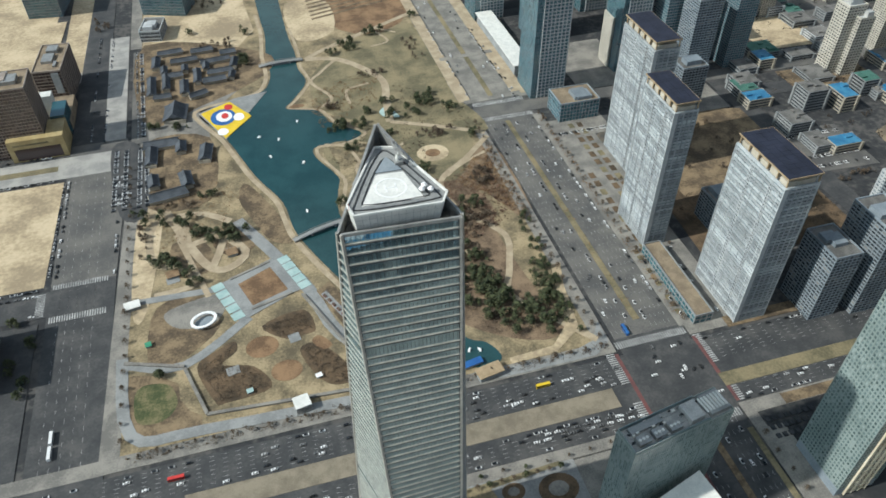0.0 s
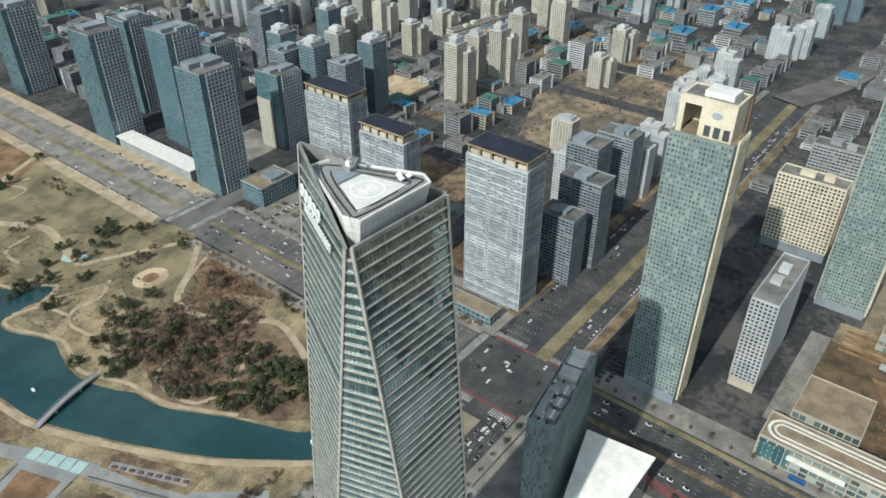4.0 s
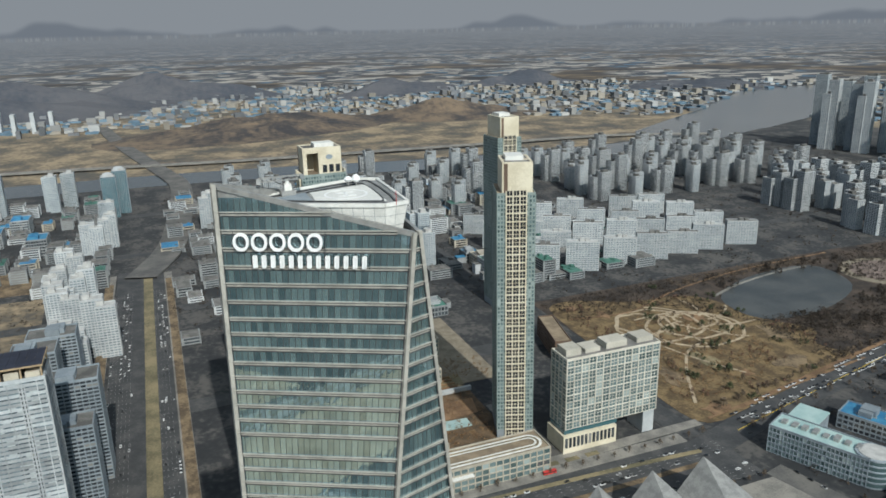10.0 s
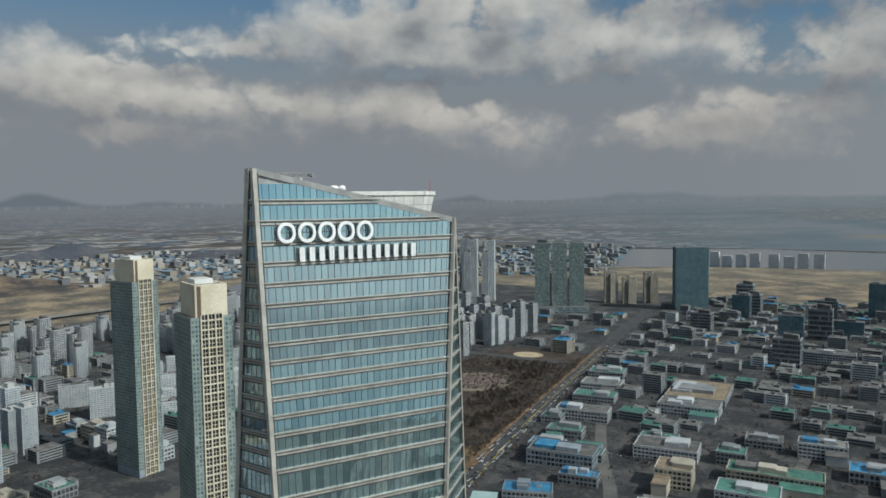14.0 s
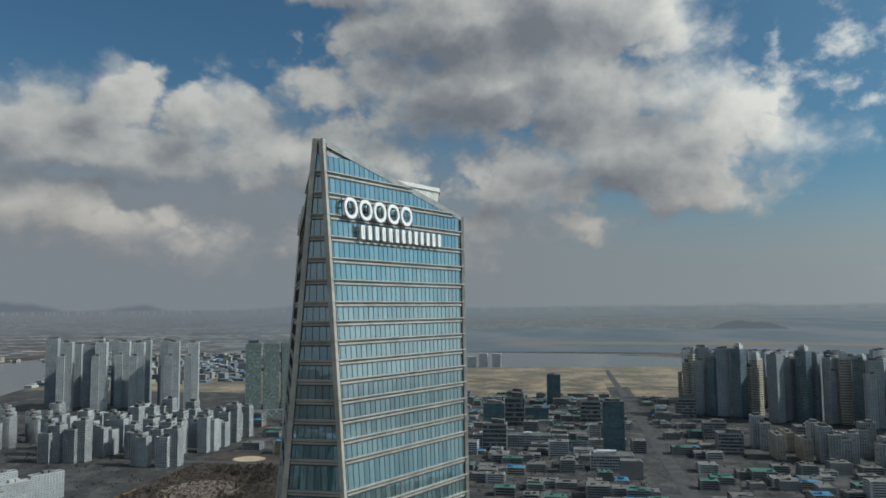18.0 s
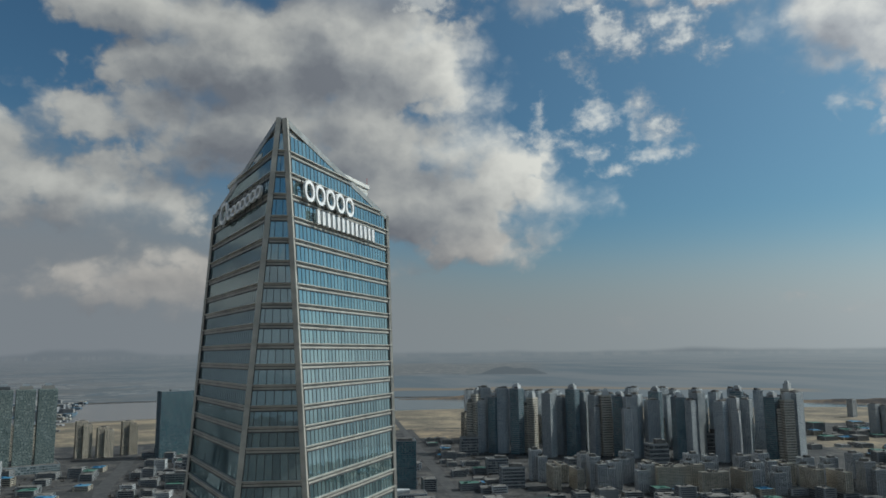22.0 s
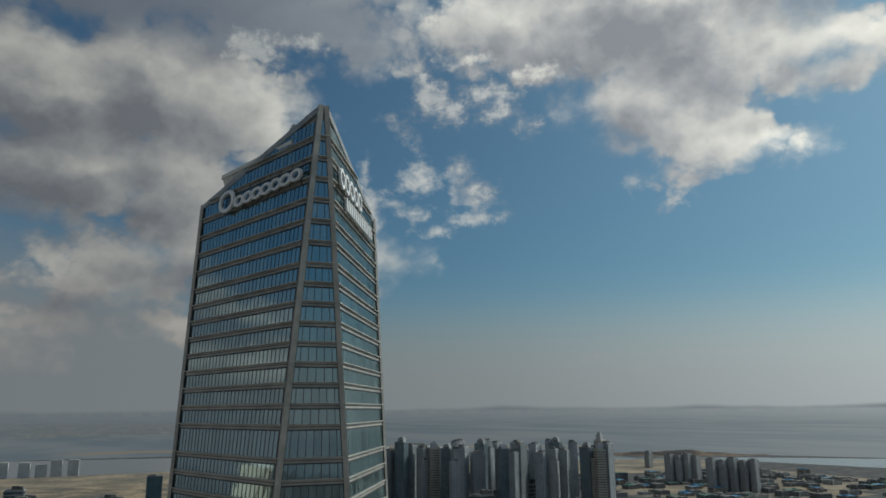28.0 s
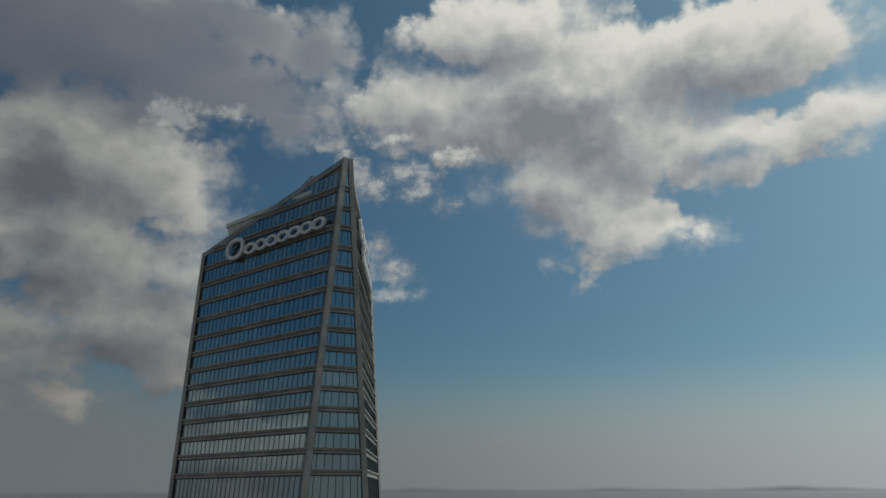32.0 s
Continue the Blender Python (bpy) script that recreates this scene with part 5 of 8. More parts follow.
for k in range(11):
    x = -6.9 + k
    for y_ in (-0.5, 0.5):
        jib.bar((x, y_, 4.1 if k % 2 else 5.1), (x + 1, y_, 5.1 if k % 2 else 4.1), 0.12)
part("jib", jib, M["pale_metal"], crane)
part("jib_brace", Geo().bar((-3.2, 0, 4.1), (0, 0, 2.4), 0.24), M["mullion"], crane)
part("winch", Geo().box(-7.6, -6.6, -0.6, 0.6, 3.6, 5.0, 0.15), M["pale_metal"], crane)
part("counterweight", Geo().box(3.2, 4.3, -0.7, 0.7, 4.1, 5.2), M["grey_wall"], crane)
mast = thing("lightning_mast", "thin red and white lightning mast on the roof", "mast", (20.5, 186.5, CZ))
part("pole", Geo().tube(0, 0, 0, 3.4, 0.09, 0.05, 6), M["red_paint"], mast)


# signs made of plain bars on a dark frame
def sign(name, label, a, b, bars, u0, u1, z0, z1, slope=0.0):
    s = thing(name, label, "sign")
    fr = Geo()
    for k in range(9):
        u = u0 + (u1 - u0) * k / 8
        zs = slope * (u - u0)
        fr.bar(face_point(a, b, u, z0 - 0.3 + zs, 0.7), face_point(a, b, u, z1 + 0.3 + zs, 0.7), 0.12)
        fr.bar(face_point(a, b, u, (z0 + z1) / 2 + zs, 0.0), face_point(a, b, u, (z0 + z1) / 2 + zs, 0.8), 0.12)
    for v in (0.15, 0.5, 0.85):
        fr.bar(face_point(a, b, u0, z0 + (z1 - z0) * v, 0.7), face_point(a, b, u1, z0 + (z1 - z0) * v + slope * (u1 - u0), 0.7), 0.12)
    part("support_frame", fr, M["dark_metal"], s)
    for x0, x1, y0, y1, r, hollow in bars:
        g = Geo()
        w = u0 + (u1 - u0) * x0, u0 + (u1 - u0) * x1
        y0_, y1_ = z0 + (z1 - z0) * y0 + slope * (w[0] - u0), z0 + (z1 - z0) * y1 + slope * (w[0] - u0)
        n_ = 24

        def loop(scale, lay):
            out = []
            for i in range(n_):
                t = 2 * math.pi * (i + 0.5) / n_
                c, q = math.cos(t), math.sin(t)
                c, q = math.copysign(abs(c) ** r, c) * scale, math.copysign(abs(q) ** r, q) * scale
                out.append(face_point(a, b, (w[0] + w[1]) / 2 + (w[1] - w[0]) / 2 * c, (y0_ + y1_) / 2 + (y1_ - y0_) / 2 * q, lay))
            return out

        lo, hi = loop(1, 0.9), loop(1, 1.4)
        if hollow:
            li, ho = loop(hollow, 0.9), loop(hollow, 1.4)
            g.ring(lo, li, hi, ho)
        else:
            g.prism(lo, hi)
        part("plate", g, M["sign_white"], s, "white ring-shaped plate" if hollow else "white plain plate")


rings = [(0.2 * k + 0.005, 0.2 * k + 0.18, 0.0, 1.0, 0.92, 0.68) for k in range(5)]
sign("rooftop_sign", "large white rooftop sign of five plain rings", "pr", "wl", rings, 0.08, 0.555, 289.1, 293.5)
slim = [((k + 0.5) / 13 - h_, (k + 0.5) / 13 + h_ * 0.2, 0.0, 1.0, 0.3, 0) for k in range(13) for h_ in (0.022, -0.016)]
slim = [(min(p), max(p), q0, q1, r_, o_) for *p, q0, q1, r_, o_ in slim]
sign("rooftop_sign", "smaller white rooftop sign of slim plain bars", "pr", "wl", slim, 0.17, 0.785, 285.1, 288.1)
script = [(0.0, 0.2, 0.0, 1.15, 0.9, 0.7)] + [(0.21 + 0.113 * k, 0.335 + 0.113 * k, 0.05 + 0.02 * k, 0.62 + 0.02 * k, 0.9, 0.58) for k in range(7)]
sign("rooftop_sign", "slanting white rooftop sign of plain rings", "en", "pl", script, 0.23, 0.94, 288.6, 293.2, 0.0)

# ---- buildings ----
def block(name, label, category, at, turn, w, d, h, fh=3.0, bay=4.0, slab=1.0, pier=0.8, wall="white_wall", pane="dark_glass", roof="roof_grey", group="", z0=0.0, house=True, proud=0.35, sides="nsew", base=0.0, base_mat=None, fine=False, plain=False):
    """A building of stacked storeys: a glazed core, proud floor bands, piers, parapet and roof house."""
    b = thing(name, label, category, (*at, z0), turn, group)
    if base:
        part("base", Geo().box(-w / 2 - 0.2, w / 2 + 0.2, -d / 2 - 0.2, d / 2 + 0.2, 0, base), M[base_mat or wall], b)
    glazing = Geo()
    n = max(1, int((h - base) / fh))
    fh = (h - base) / n
    nx, ny = max(1, round(w / bay)), max(1, round(d / bay))
    for k in range(n):
        za, zb = base + k * fh, base + (k + 1) * fh
        if fine:
            glazing = Geo()
        for i in range(nx):
            xa, xb = -w / 2 + w * i / nx, -w / 2 + w * (i + 1) / nx
            glazing.poly([(xa, -d / 2, za), (xb, -d / 2, za), (xb, -d / 2, zb), (xa, -d / 2, zb)])
            glazing.poly([(xb, d / 2, za), (xa, d / 2, za), (xa, d / 2, zb), (xb, d / 2, zb)])
        for i in range(ny):
            ya, yb = -d / 2 + d * i / ny, -d / 2 + d * (i + 1) / ny
            glazing.poly([(w / 2, ya, za), (w / 2, yb, za), (w / 2, yb, zb), (w / 2, ya, zb)])
            glazing.poly([(-w / 2, yb, za), (-w / 2, ya, za), (-w / 2, ya, zb), (-w / 2, yb, zb)])
        if fine:
            part("storey_glazing", glazing, M[pane], b)
    if not fine:
        part("window_panes", glazing, M[pane], b, "", "stuff")
    frame_ = Geo()
    p = proud
    for k in range(n + 1):
        z = base + k * fh
        g = Geo() if fine else frame_
        g.box(-w / 2 - p, w / 2 + p, -d / 2 - p, d / 2 + p, max(z - slab * 0.55, base), min(z + slab * 0.45, h - 0.02))
        if fine:
            part("floor_band", g, M[wall], b)
    q = p + 0.12
    posts = []
    for i in range(nx + 1):
        x = -w / 2 + w * i / nx
        posts += [(x - pier / 2, x + pier / 2, y0, y1) for y0, y1, s in ((-d / 2 - q, -d / 2 + 0.1, "s"), (d / 2 - 0.1, d / 2 + q, "n")) if s in sides]
    for i in range(ny + 1):
        y = -d / 2 + d * i / ny
        posts += [(x0, x1, y - pier / 2, y + pier / 2) for x0, x1, s in ((-w / 2 - q, -w / 2 + 0.1, "w"), (w / 2 - 0.1, w / 2 + q, "e")) if s in sides]
    for x0, x1, y0, y1 in posts:
        g = Geo() if fine else frame_
        g.box(x0, x1, y0, y1, base, h)
        if fine:
            part("pier", g, M[wall], b)
    top = frame_ if plain else Geo()
    for x0, x1, y0, y1 in ((-w / 2 - p, w / 2 + p, -d / 2 - p, -d / 2 + 0.4), (-w / 2 - p, w / 2 + p, d / 2 - 0.4, d / 2 + p), (-w / 2 - p, -w / 2 + 0.4, -d / 2 + 0.4, d / 2 - 0.4), (w / 2 - 0.4, w / 2 + p, -d / 2 + 0.4, d / 2 - 0.4)):
        top.box(x0, x1, y0, y1, h, h + 1.4)
    if not plain:
        part("parapet", top, M[wall], b)
    if frame_.v:
        part("wall_frame", frame_, M[wall], b, "", "stuff")
    deck_ = Geo().box(-w / 2 + 0.4, w / 2 - 0.4, -d / 2 + 0.4, d / 2 - 0.4, h - 0.3, h + 0.25)
    if not plain:
        part("roof", deck_, M[roof], b)
    if house:
        r = random.Random(int(w * 7 + h * 13 + d))
        for k in range(2 if w * d > 500 else 1):
            hx, hy = r.uniform(-0.25, 0.25) * w, r.uniform(-0.2, 0.2) * d
            hw, hd = min(w, d) * r.uniform(0.2, 0.32), min(w, d) * r.uniform(0.18, 0.28)
            if plain:
                deck_.box(hx - hw, hx + hw, hy - hd, hy + hd, h + 0.25, h + r.uniform(3.5, 6))
                continue
            part("roof_house", Geo().box(hx - hw, hx + hw, hy - hd, hy + hd, h + 0.25, h + r.uniform(3.5, 6)), M[wall], b)
    if plain:
        part("roof", deck_, M[roof], b)
    return b


# three white slab towers with solar canopies
def slab_tower(x0, y0, y1, depth, h):
    b = block("apartment_tower", "tall white slab apartment tower with balconies under a solar canopy", "apartment building", (x0 + depth / 2, (y0 + y1) / 2), 0, depth, y1 - y0, h, 3.05, 4.4, 1.9, 0.9, "slab_wall", "slab_glass", group="white slab towers", house=False, fine=True, proud=0.7, sides="ns")
    w, d = depth, y1 - y0
    shafts = Geo()
    for v in (0.22, 0.62):
        for k in range(int(h / 3.05) - 1):
            for dy in (-1.1, 0.5):
                shafts.box(-w / 2 - 0.85, -w / 2 - 0.6, -d / 2 + d * v + dy, -d / 2 + d * v + dy + 0.75, 3.05 * k + 2.6, 3.05 * k + 4.4)
        part("stair_wall", Geo().box(-w / 2 - 0.76, -w / 2 - 0.3, -d / 2 + d * v - 1.9, -d / 2 + d * v + 2.0, 1, h - 2), M["slab_wall"], b)
    part("stair_window", shafts, M["dark_glass"], b, "", "stuff")
    for k in range(7):
        y = -d / 2 + d * (k + 0.5) / 7.0
        part("balcony_divider", Geo().box(-w / 2 - 0.95, -w / 2 + 0.1, y - 0.22, y + 0.22, 2, h - 1), M["slab_wall"], b)
    part("end_fin", Geo().box(-w / 2 - 1.4, -w / 2 + 2.5, -d / 2 - 1.2, -d / 2 - 0.6, 0, h + 1), M["white_wall"], b)
    part("end_fin", Geo().box(-w / 2 - 1.4, -w / 2 + 2.5, d / 2 + 0.6, d / 2 + 1.2, 0, h + 1), M["white_wall"], b)
    for k in range(5):
        y = -d / 2 + d * (k + 0.5) / 5
        part("penthouse", Geo().box(-w / 2 + 1.5, w / 2 - 2, y - d * 0.07, y + d * 0.07, h, h + 4.5 + (k % 2)), M["beige_wall"], b)
    for sx in (-w / 2, w / 2 - 1):
        for k in range(6):
            y = -d / 2 + (d - 1) * k / 5
            part("canopy_post", Geo().box(sx, sx + 0.9, y, y + 0.9, h, h + 8.4), M["tan_metal"], b)
    part("canopy", Geo().box(-w / 2 - 1.5, w / 2 + 0.5, -d / 2 - 1, d / 2 + 1, h + 8.4, h + 9.4), M["tan_metal"], b)
    for i in range(4):
        for j in range(12):
            x, y = -w / 2 - 0.9 + (w + 0.8) * i / 4, -d / 2 - 0.5 + (d + 1) * j / 12
            part("solar_panel", Geo().box(x, x + (w + 0.8) / 4 - 0.15, y, y + (d + 1) / 12 - 0.15, h + 9.4, h + 9.7), M["solar"], b, "dark blue solar panel")
    return b


slab_tower(345, 523, 580, 24, 138)
slab_tower(309, 424, 472, 20, 140)
slab_tower(337, 320, 378, 27, 137)


# four slender residential skyscrapers with pierced cream crowns
def sky_tower(x, y, turn, spine):
    b = block("residential_skyscraper", "slender green-glass residential skyscraper with pierced cream crown", "skyscraper", (x, y), turn, 30, 40, 214, 3.4, 2.5, 1.35, 0.95, "celadon_wall", "green_glass", group="green-glass residential skyscrapers", house=False, fine=True, proud=0.12, base=8, base_mat="slate_wall")
    # crown: a thick cream frame with one square opening, windows below
    zc = 214
    part("crown_wall", Geo().box(-13, -11, -17, 4, zc + 1, zc + 25), M["cream_wall"], b)
    part("crown_wall", Geo().box(-13, -11, 14.5, 18, zc + 1, zc + 25), M["cream_wall"], b)
    part("crown_wall", Geo().box(-13, -11, 4, 14.5, zc + 20, zc + 25), M["cream_wall"], b)
    part("crown_wall", Geo().box(9, 11, -17, 18, zc + 1, zc + 25), M["cream_wall"], b)
    for y0, y1 in ((-17, -15.5), (2.5, 4), (16.5, 18)):
        part("crown_wall", Geo().box(-11, 9, y0, y1, zc + 1, zc + 25), M["cream_wall"], b)
    part("crown_roof", Geo().box(-11, 9, -15.5, 16.5, zc + 22, zc + 24.4), M["roof_grey"], b)
    part("crown_terrace", Geo().box(-14.6, 14.6, -19.6, 19.6, zc + 0.3, zc + 1.0), M["roof_brown"], b)
    part("helipad", Geo().box(-7, 7, -12, 6, zc + 24.4, zc + 28), M["white_panel"], b)
    for k in range(3):
        part("crown_window", Geo().box(-13.15, -12.95, -15.5 + k * 6, -11.5 + k * 6, zc + 2, zc + 9), M["dark_glass"], b)
    part("emblem", Geo().prism([(-13.2, -6 + 3.2 * math.cos(t), zc + 16 + 2.2 * math.sin(t)) for t in [math.pi * i / 8 for i in range(16)]][::-1],
                               [(-13.0, -6 + 3.2 * math.cos(t), zc + 16 + 2.2 * math.sin(t)) for t in [math.pi * i / 8 for i in range(16)]][::-1]), M["bluegrey_wall"], b, "pale blue oval emblem")
    for s in spine:
        fr = Geo()
        if s == "w":
            for yy in (-9, -3.2, 3.2, 9):
                fr.box(-16.8, -15.1, yy - 0.7, yy + 0.7, 0, 236)
            for k in range(68):
                fr.box(-16.6, -15.1, -9, 9, 3.4 * k + 1.5, 3.4 * k + 2.6)
        else:
            sg = -1 if s == "s" else 1
            for xx in (-8, -2.7, 2.7, 8):
                fr.box(xx - 0.45, xx + 0.45, min(sg * 20.1, sg * 21.6), max(sg * 20.1, sg * 21.6), 0, 217)
            for k in range(32):
                fr.box(-8, 8, min(sg * 20.1, sg * 21.4), max(sg * 20.1, sg * 21.4), 6.8 * k + 1.5, 6.8 * k + 2.5)
            for k in range(31):
                fr.box(-8, 8, min(sg * 20.1, sg * 20.9), max(sg * 20.1, sg * 20.9), 6.8 * k + 5.0, 6.8 * k + 5.3)
            for xx in (-5.35, 0, 5.35):
                fr.box(xx - 0.15, xx + 0.15, min(sg * 20.1, sg * 21.0), max(sg * 20.1, sg * 21.0), 0, 217)
            part("spine_glass", Geo().box(-8, 8, min(sg * 19.9, sg * 20.5), max(sg * 19.9, sg * 20.5), 0, 217), M["dark_glass"], b)
            part("crown_slot", Geo().box(6.6, 9.6, min(sg * 17.9, sg * 18.15) - (0 if sg > 0 else 1), max(sg * 17.9, sg * 18.15), zc + 1, zc + 24), M["brown_wall"], b, "tall brown slot in the crown")
        part("spine_frame", fr, M["cream_wall"], b, "cream stone grid", "stuff")
    return b


sky_tower(330, 186, 0, "sn")
sky_tower(526, 98, 0, "sn")
sky_tower(378, -26, 70, "n")
sky_tower(652, -150, 90, "n")

# glass office slab beside the triangular tower
lowt = block("office_block", "narrow teal-glass office block with plant on its roof", "office building", (196, 199), 9.5, 71, 17.5, 89, 3.9, 1.6, 0.35, 0.22, "celadon_wall", "streak_glass", roof="pale_roof", house=False, proud=0.1, fine=True)
for k in range(3):
    part("chiller", Geo().box(-30 + k * 11, -22 + k * 11, -6, 0, 89.3, 92.4), M["pale_metal"], lowt)
    for j in range(3):
        part("fan", Geo().tube(-28.5 + k * 11 + 2.5 * j, -3, 92.4, 93.0, 1.0, 0.9, 10), M["white_panel"], lowt)
part("plant_room", Geo().box(6, 16, -6, 6, 89.3, 93.5), M["pale_roof"], lowt)
part("parapet_frame", Geo().box(-35.4, 18, -8.6, -8.1, 89, 92.6).box(-35.4, 18, 8.1, 8.6, 89, 92.6).box(-35.4, -34.9, -8.1, 8.1, 89, 92.6), M["streak_glass"], lowt)
lr = random.Random(3)
for k in range(34):
    x_, y_, s_ = lr.uniform(-33, 33), lr.uniform(-7, 7), lr.uniform(0.4, 1.3)
    part("roof_unit", Geo().box(x_ - s_, x_ + s_, y_ - s_ * 0.6, y_ + s_ * 0.6, 89.3, 90 + lr.uniform(0.2, 1.6)), M[lr.choice(("pale_metal", "white_panel", "dark_metal"))], lowt)
for k in range(4):
    part("pipe", Geo().bar((-32, -6.6 + 3.6 * k, 90.6), (18, -6.6 + 3.6 * k, 90.6), 0.35), M["pale_metal"], lowt)
part("plant_room", Geo().box(-30, -8, 2.5, 7, 89.3, 91.5), M["grey_wall"], lowt)
part("roof_house", Geo().box(20, 34, -7, 7, 89.3, 92.5), M["pale_metal"], lowt)
for k in range(7):
    part("duct", Geo().box(18 + 2.3 * k, 19.2 + 2.3 * k, -5, 5, 92.5, 93.4), M["white_panel"], lowt)

wedge = thing("folded_hall", "hall with a large tilted pale metal roof", "hall")
part("wall", Geo().prism([(168, 174, 0), (190, 150, 0), (224, 146, 0), (217, 186, 0)], [(168, 174, 31), (190, 150, 22), (224, 146, 38), (217, 186, 40)]), M["green_glass"], wedge)
part("roof", Geo().prism([(166, 176, 31.2), (189, 148, 22.2), (226, 144, 38.2), (218, 189, 40.2)], [(166, 176, 32), (189, 148, 23), (226, 144, 39), (218, 189, 41)]), M["white_panel"], wedge)

# convention hall: a row of pointed metal roofs
conv = thing("convention_hall", "convention hall with a row of pointed pale metal roofs", "hall")
for k in range(3):
    y = -16 - 45 * k
    g = Geo().prism([(150, y - 21, 0), (226, y - 21, 0), (226, y + 21, 0), (150, y + 21, 0)], [(150, y - 21, 10), (226, y - 21, 12), (226, y + 21, 12), (150, y + 21, 10)])
    part("hall_walls", g, M["grey_wall"], conv)
    r = Geo().poly([(148, y - 22, 10), (228, y - 22, 12), (228, y, 36)]).poly([(228, y + 22, 12), (148, y + 22, 10), (228, y, 36)]).poly([(148, y + 22, 10), (148, y - 22, 10), (228, y, 36)]).poly([(228, y - 22, 12), (228, y + 22, 12), (228, y, 36)])
    part("pointed_roof", r, M["pale_metal"], conv)

# low pavilion with an oval roof garden, and the terraced blocks behind it
pod = block("podium_building", "long low retail building with an oval roof garden", "retail building", (319, 39), 0, 27, 124, 20, 5, 6, 1.0, 0.8, "beige_wall", "green_glass", roof="roof_brown", house=False, proud=0.5)
for s, m_ in ((1.0, "white_panel"), (0.8, "dry_grass"), (0.6, "white_panel"), (0.45, "roof_brown")):
    pts = disc(0, 0, 11.0 * s, 10, 12)
    oval = [(x * 1.0, y * s + (50 if y > 0 else -50)) for x, y in disc(0, 0.001, 10.5 * s, 10.5, 24)]
    part("roof_track", sheet(oval, 20.3 + 0.2 * (1.2 - s), 0.15), M[m_], pod)
part("awning", Geo().box(-17.5, -13.4, 5, 42, 13.5, 14.3), M["white_panel"], pod)
for k in range(6):
    part("teal_panel", Geo().box(-14.35, -14.1, 41 + k * 3.4, 43.8 + k * 3.4, 3, 17), M["teal_glass"], pod)
block("retail_building", "square low building with brown gravel roof", "retail building", (374, 68), 0, 45, 46, 13, 4.5, 5, 1.2, 0.8, "beige_wall", "green_glass", roof="roof_brown", house=False)
block("retail_building", "low terraced building with gravel roof", "retail building", (564, 14), 0, 48, 66, 20, 4.5, 5, 1.6, 0.8, "beige_wall", "green_glass", roof="roof_brown", house=False)
block("retail_building", "low terraced building with gravel roof", "retail building", (498, 31), 0, 40, 58, 16, 4.5, 5, 1.6, 0.8, "beige_wall", "green_glass", roof="roof_brown", house=False)
block("office_block", "low brown slab with a flat gravel roof", "office building", (508, -143), -14, 72, 17, 22, 4.4, 6, 2.6, 1.6, "brown_wall", "dark_glass", roof="roof_brown", house=False)
k_ = 0
for pts, m_, lab in (([(497, 91), (501, 2), (460, -18), (467, 91)], "dry_grass", "straw-coloured reed garden"), ([(440, 54), (439, -14), (412, -8), (408, 36)], "rust_soil", "brown planted terrace"), ([(492, 1), (490, -21), (468, -18), (470, 5)], "olive", "olive lawn"), ([(408, 34), (406, 6), (392, 6), (392, 34)], "teal_panel", "teal water basin"), ([(345, 92), (470, 92), (470, 108), (345, 108)], "paving", "paved walk"), ([(340, -40), (420, -40), (420, -20), (340, -20)], "paving", "paved walk")):
    setting("garden_bed", sheet(pts, 0.30 + 0.015 * (k_ := k_ + 1)), M[m_], lab)
for k in range(5):
    setting("garden_hedge", Geo().box(458 + 7 * k, 460 + 7 * k, -10, 84, 0.3, 1.5), M["reed"], "clipped dry hedge in the garden")
setting("garden_wall", Geo().box(454, 457, -20, 52, 0, 4.5), M["grey_wall"], "low concrete garden wall")
for k in range(9):
    setting("street_bed", sheet([(308.5, 92 - 19 * k), (313.5, 92 - 19 * k), (313.5, 80 - 19 * k), (308.5, 80 - 19 * k)] if k > 0 else [(309, 100), (314, 100), (314, 84), (309, 84)], 0.4), M["olive"], "planted kerbside bed")
setting("garden_ground", sheet([(340, -18), (470, -18), (470, 100), (340, 100)], 0.18), M["park_brown"], "brown planted courtyard")
setting("garden_ground", sheet([(470, -60), (640, -60), (640, 75), (470, 75)], 0.2), M["median"], "straw-coloured courtyard")

# hotel slab on a recessed base
hotel = block("hotel", "white gridded hotel slab over a beige base", "hotel", (333.4, -90.7), 0, 24, 89, 62, 6.2, 6.8, 1.0, 1.0, "ivory_wall", "green_glass", house=False, proud=0.45, z0=21, fine=True)
for k in range(10):
    part("thin_band", Geo().box(-12.25, 12.25, -44.75, 44.75, 6.2 * k + 3.0, 6.2 * k + 3.35), M["ivory_wall"], hotel)
for k in range(13):
    part("thin_mullion", Geo().box(-12.3, -11.9, -44.5 + 6.85 * k + 3.3, -44.5 + 6.85 * k + 3.6, 0, 61.5), M["ivory_wall"], hotel)
for x0, x1, y0, y1, z0, z1, m_ in ((-14, 13, -4, 47, -21, -5, "cream_wall"), (-11, 11, -6, 45, -5, 0, "teal_glass"), (-11, 11, -44, -33, -21, 0, "white_wall")):
    part("base", Geo().box(x0, x1, y0, y1, z0, z1), M[m_], hotel)
for k in range(13):
    part("base_window", Geo().box(-14.2, -13.9, -2 + k * 3.75, 0.6 + k * 3.75, -16, -7), M["dark_glass"], hotel)
for y0, y1, hh in ((-42, -26, 4.5), (-16, 4, 5.5), (10, 24, 3.5), (28, 42, 6)):
    part("roof_house", Geo().box(-6, 8, y0, y1, 62.3, 62.3 + hh), M["ivory_wall"], hotel)

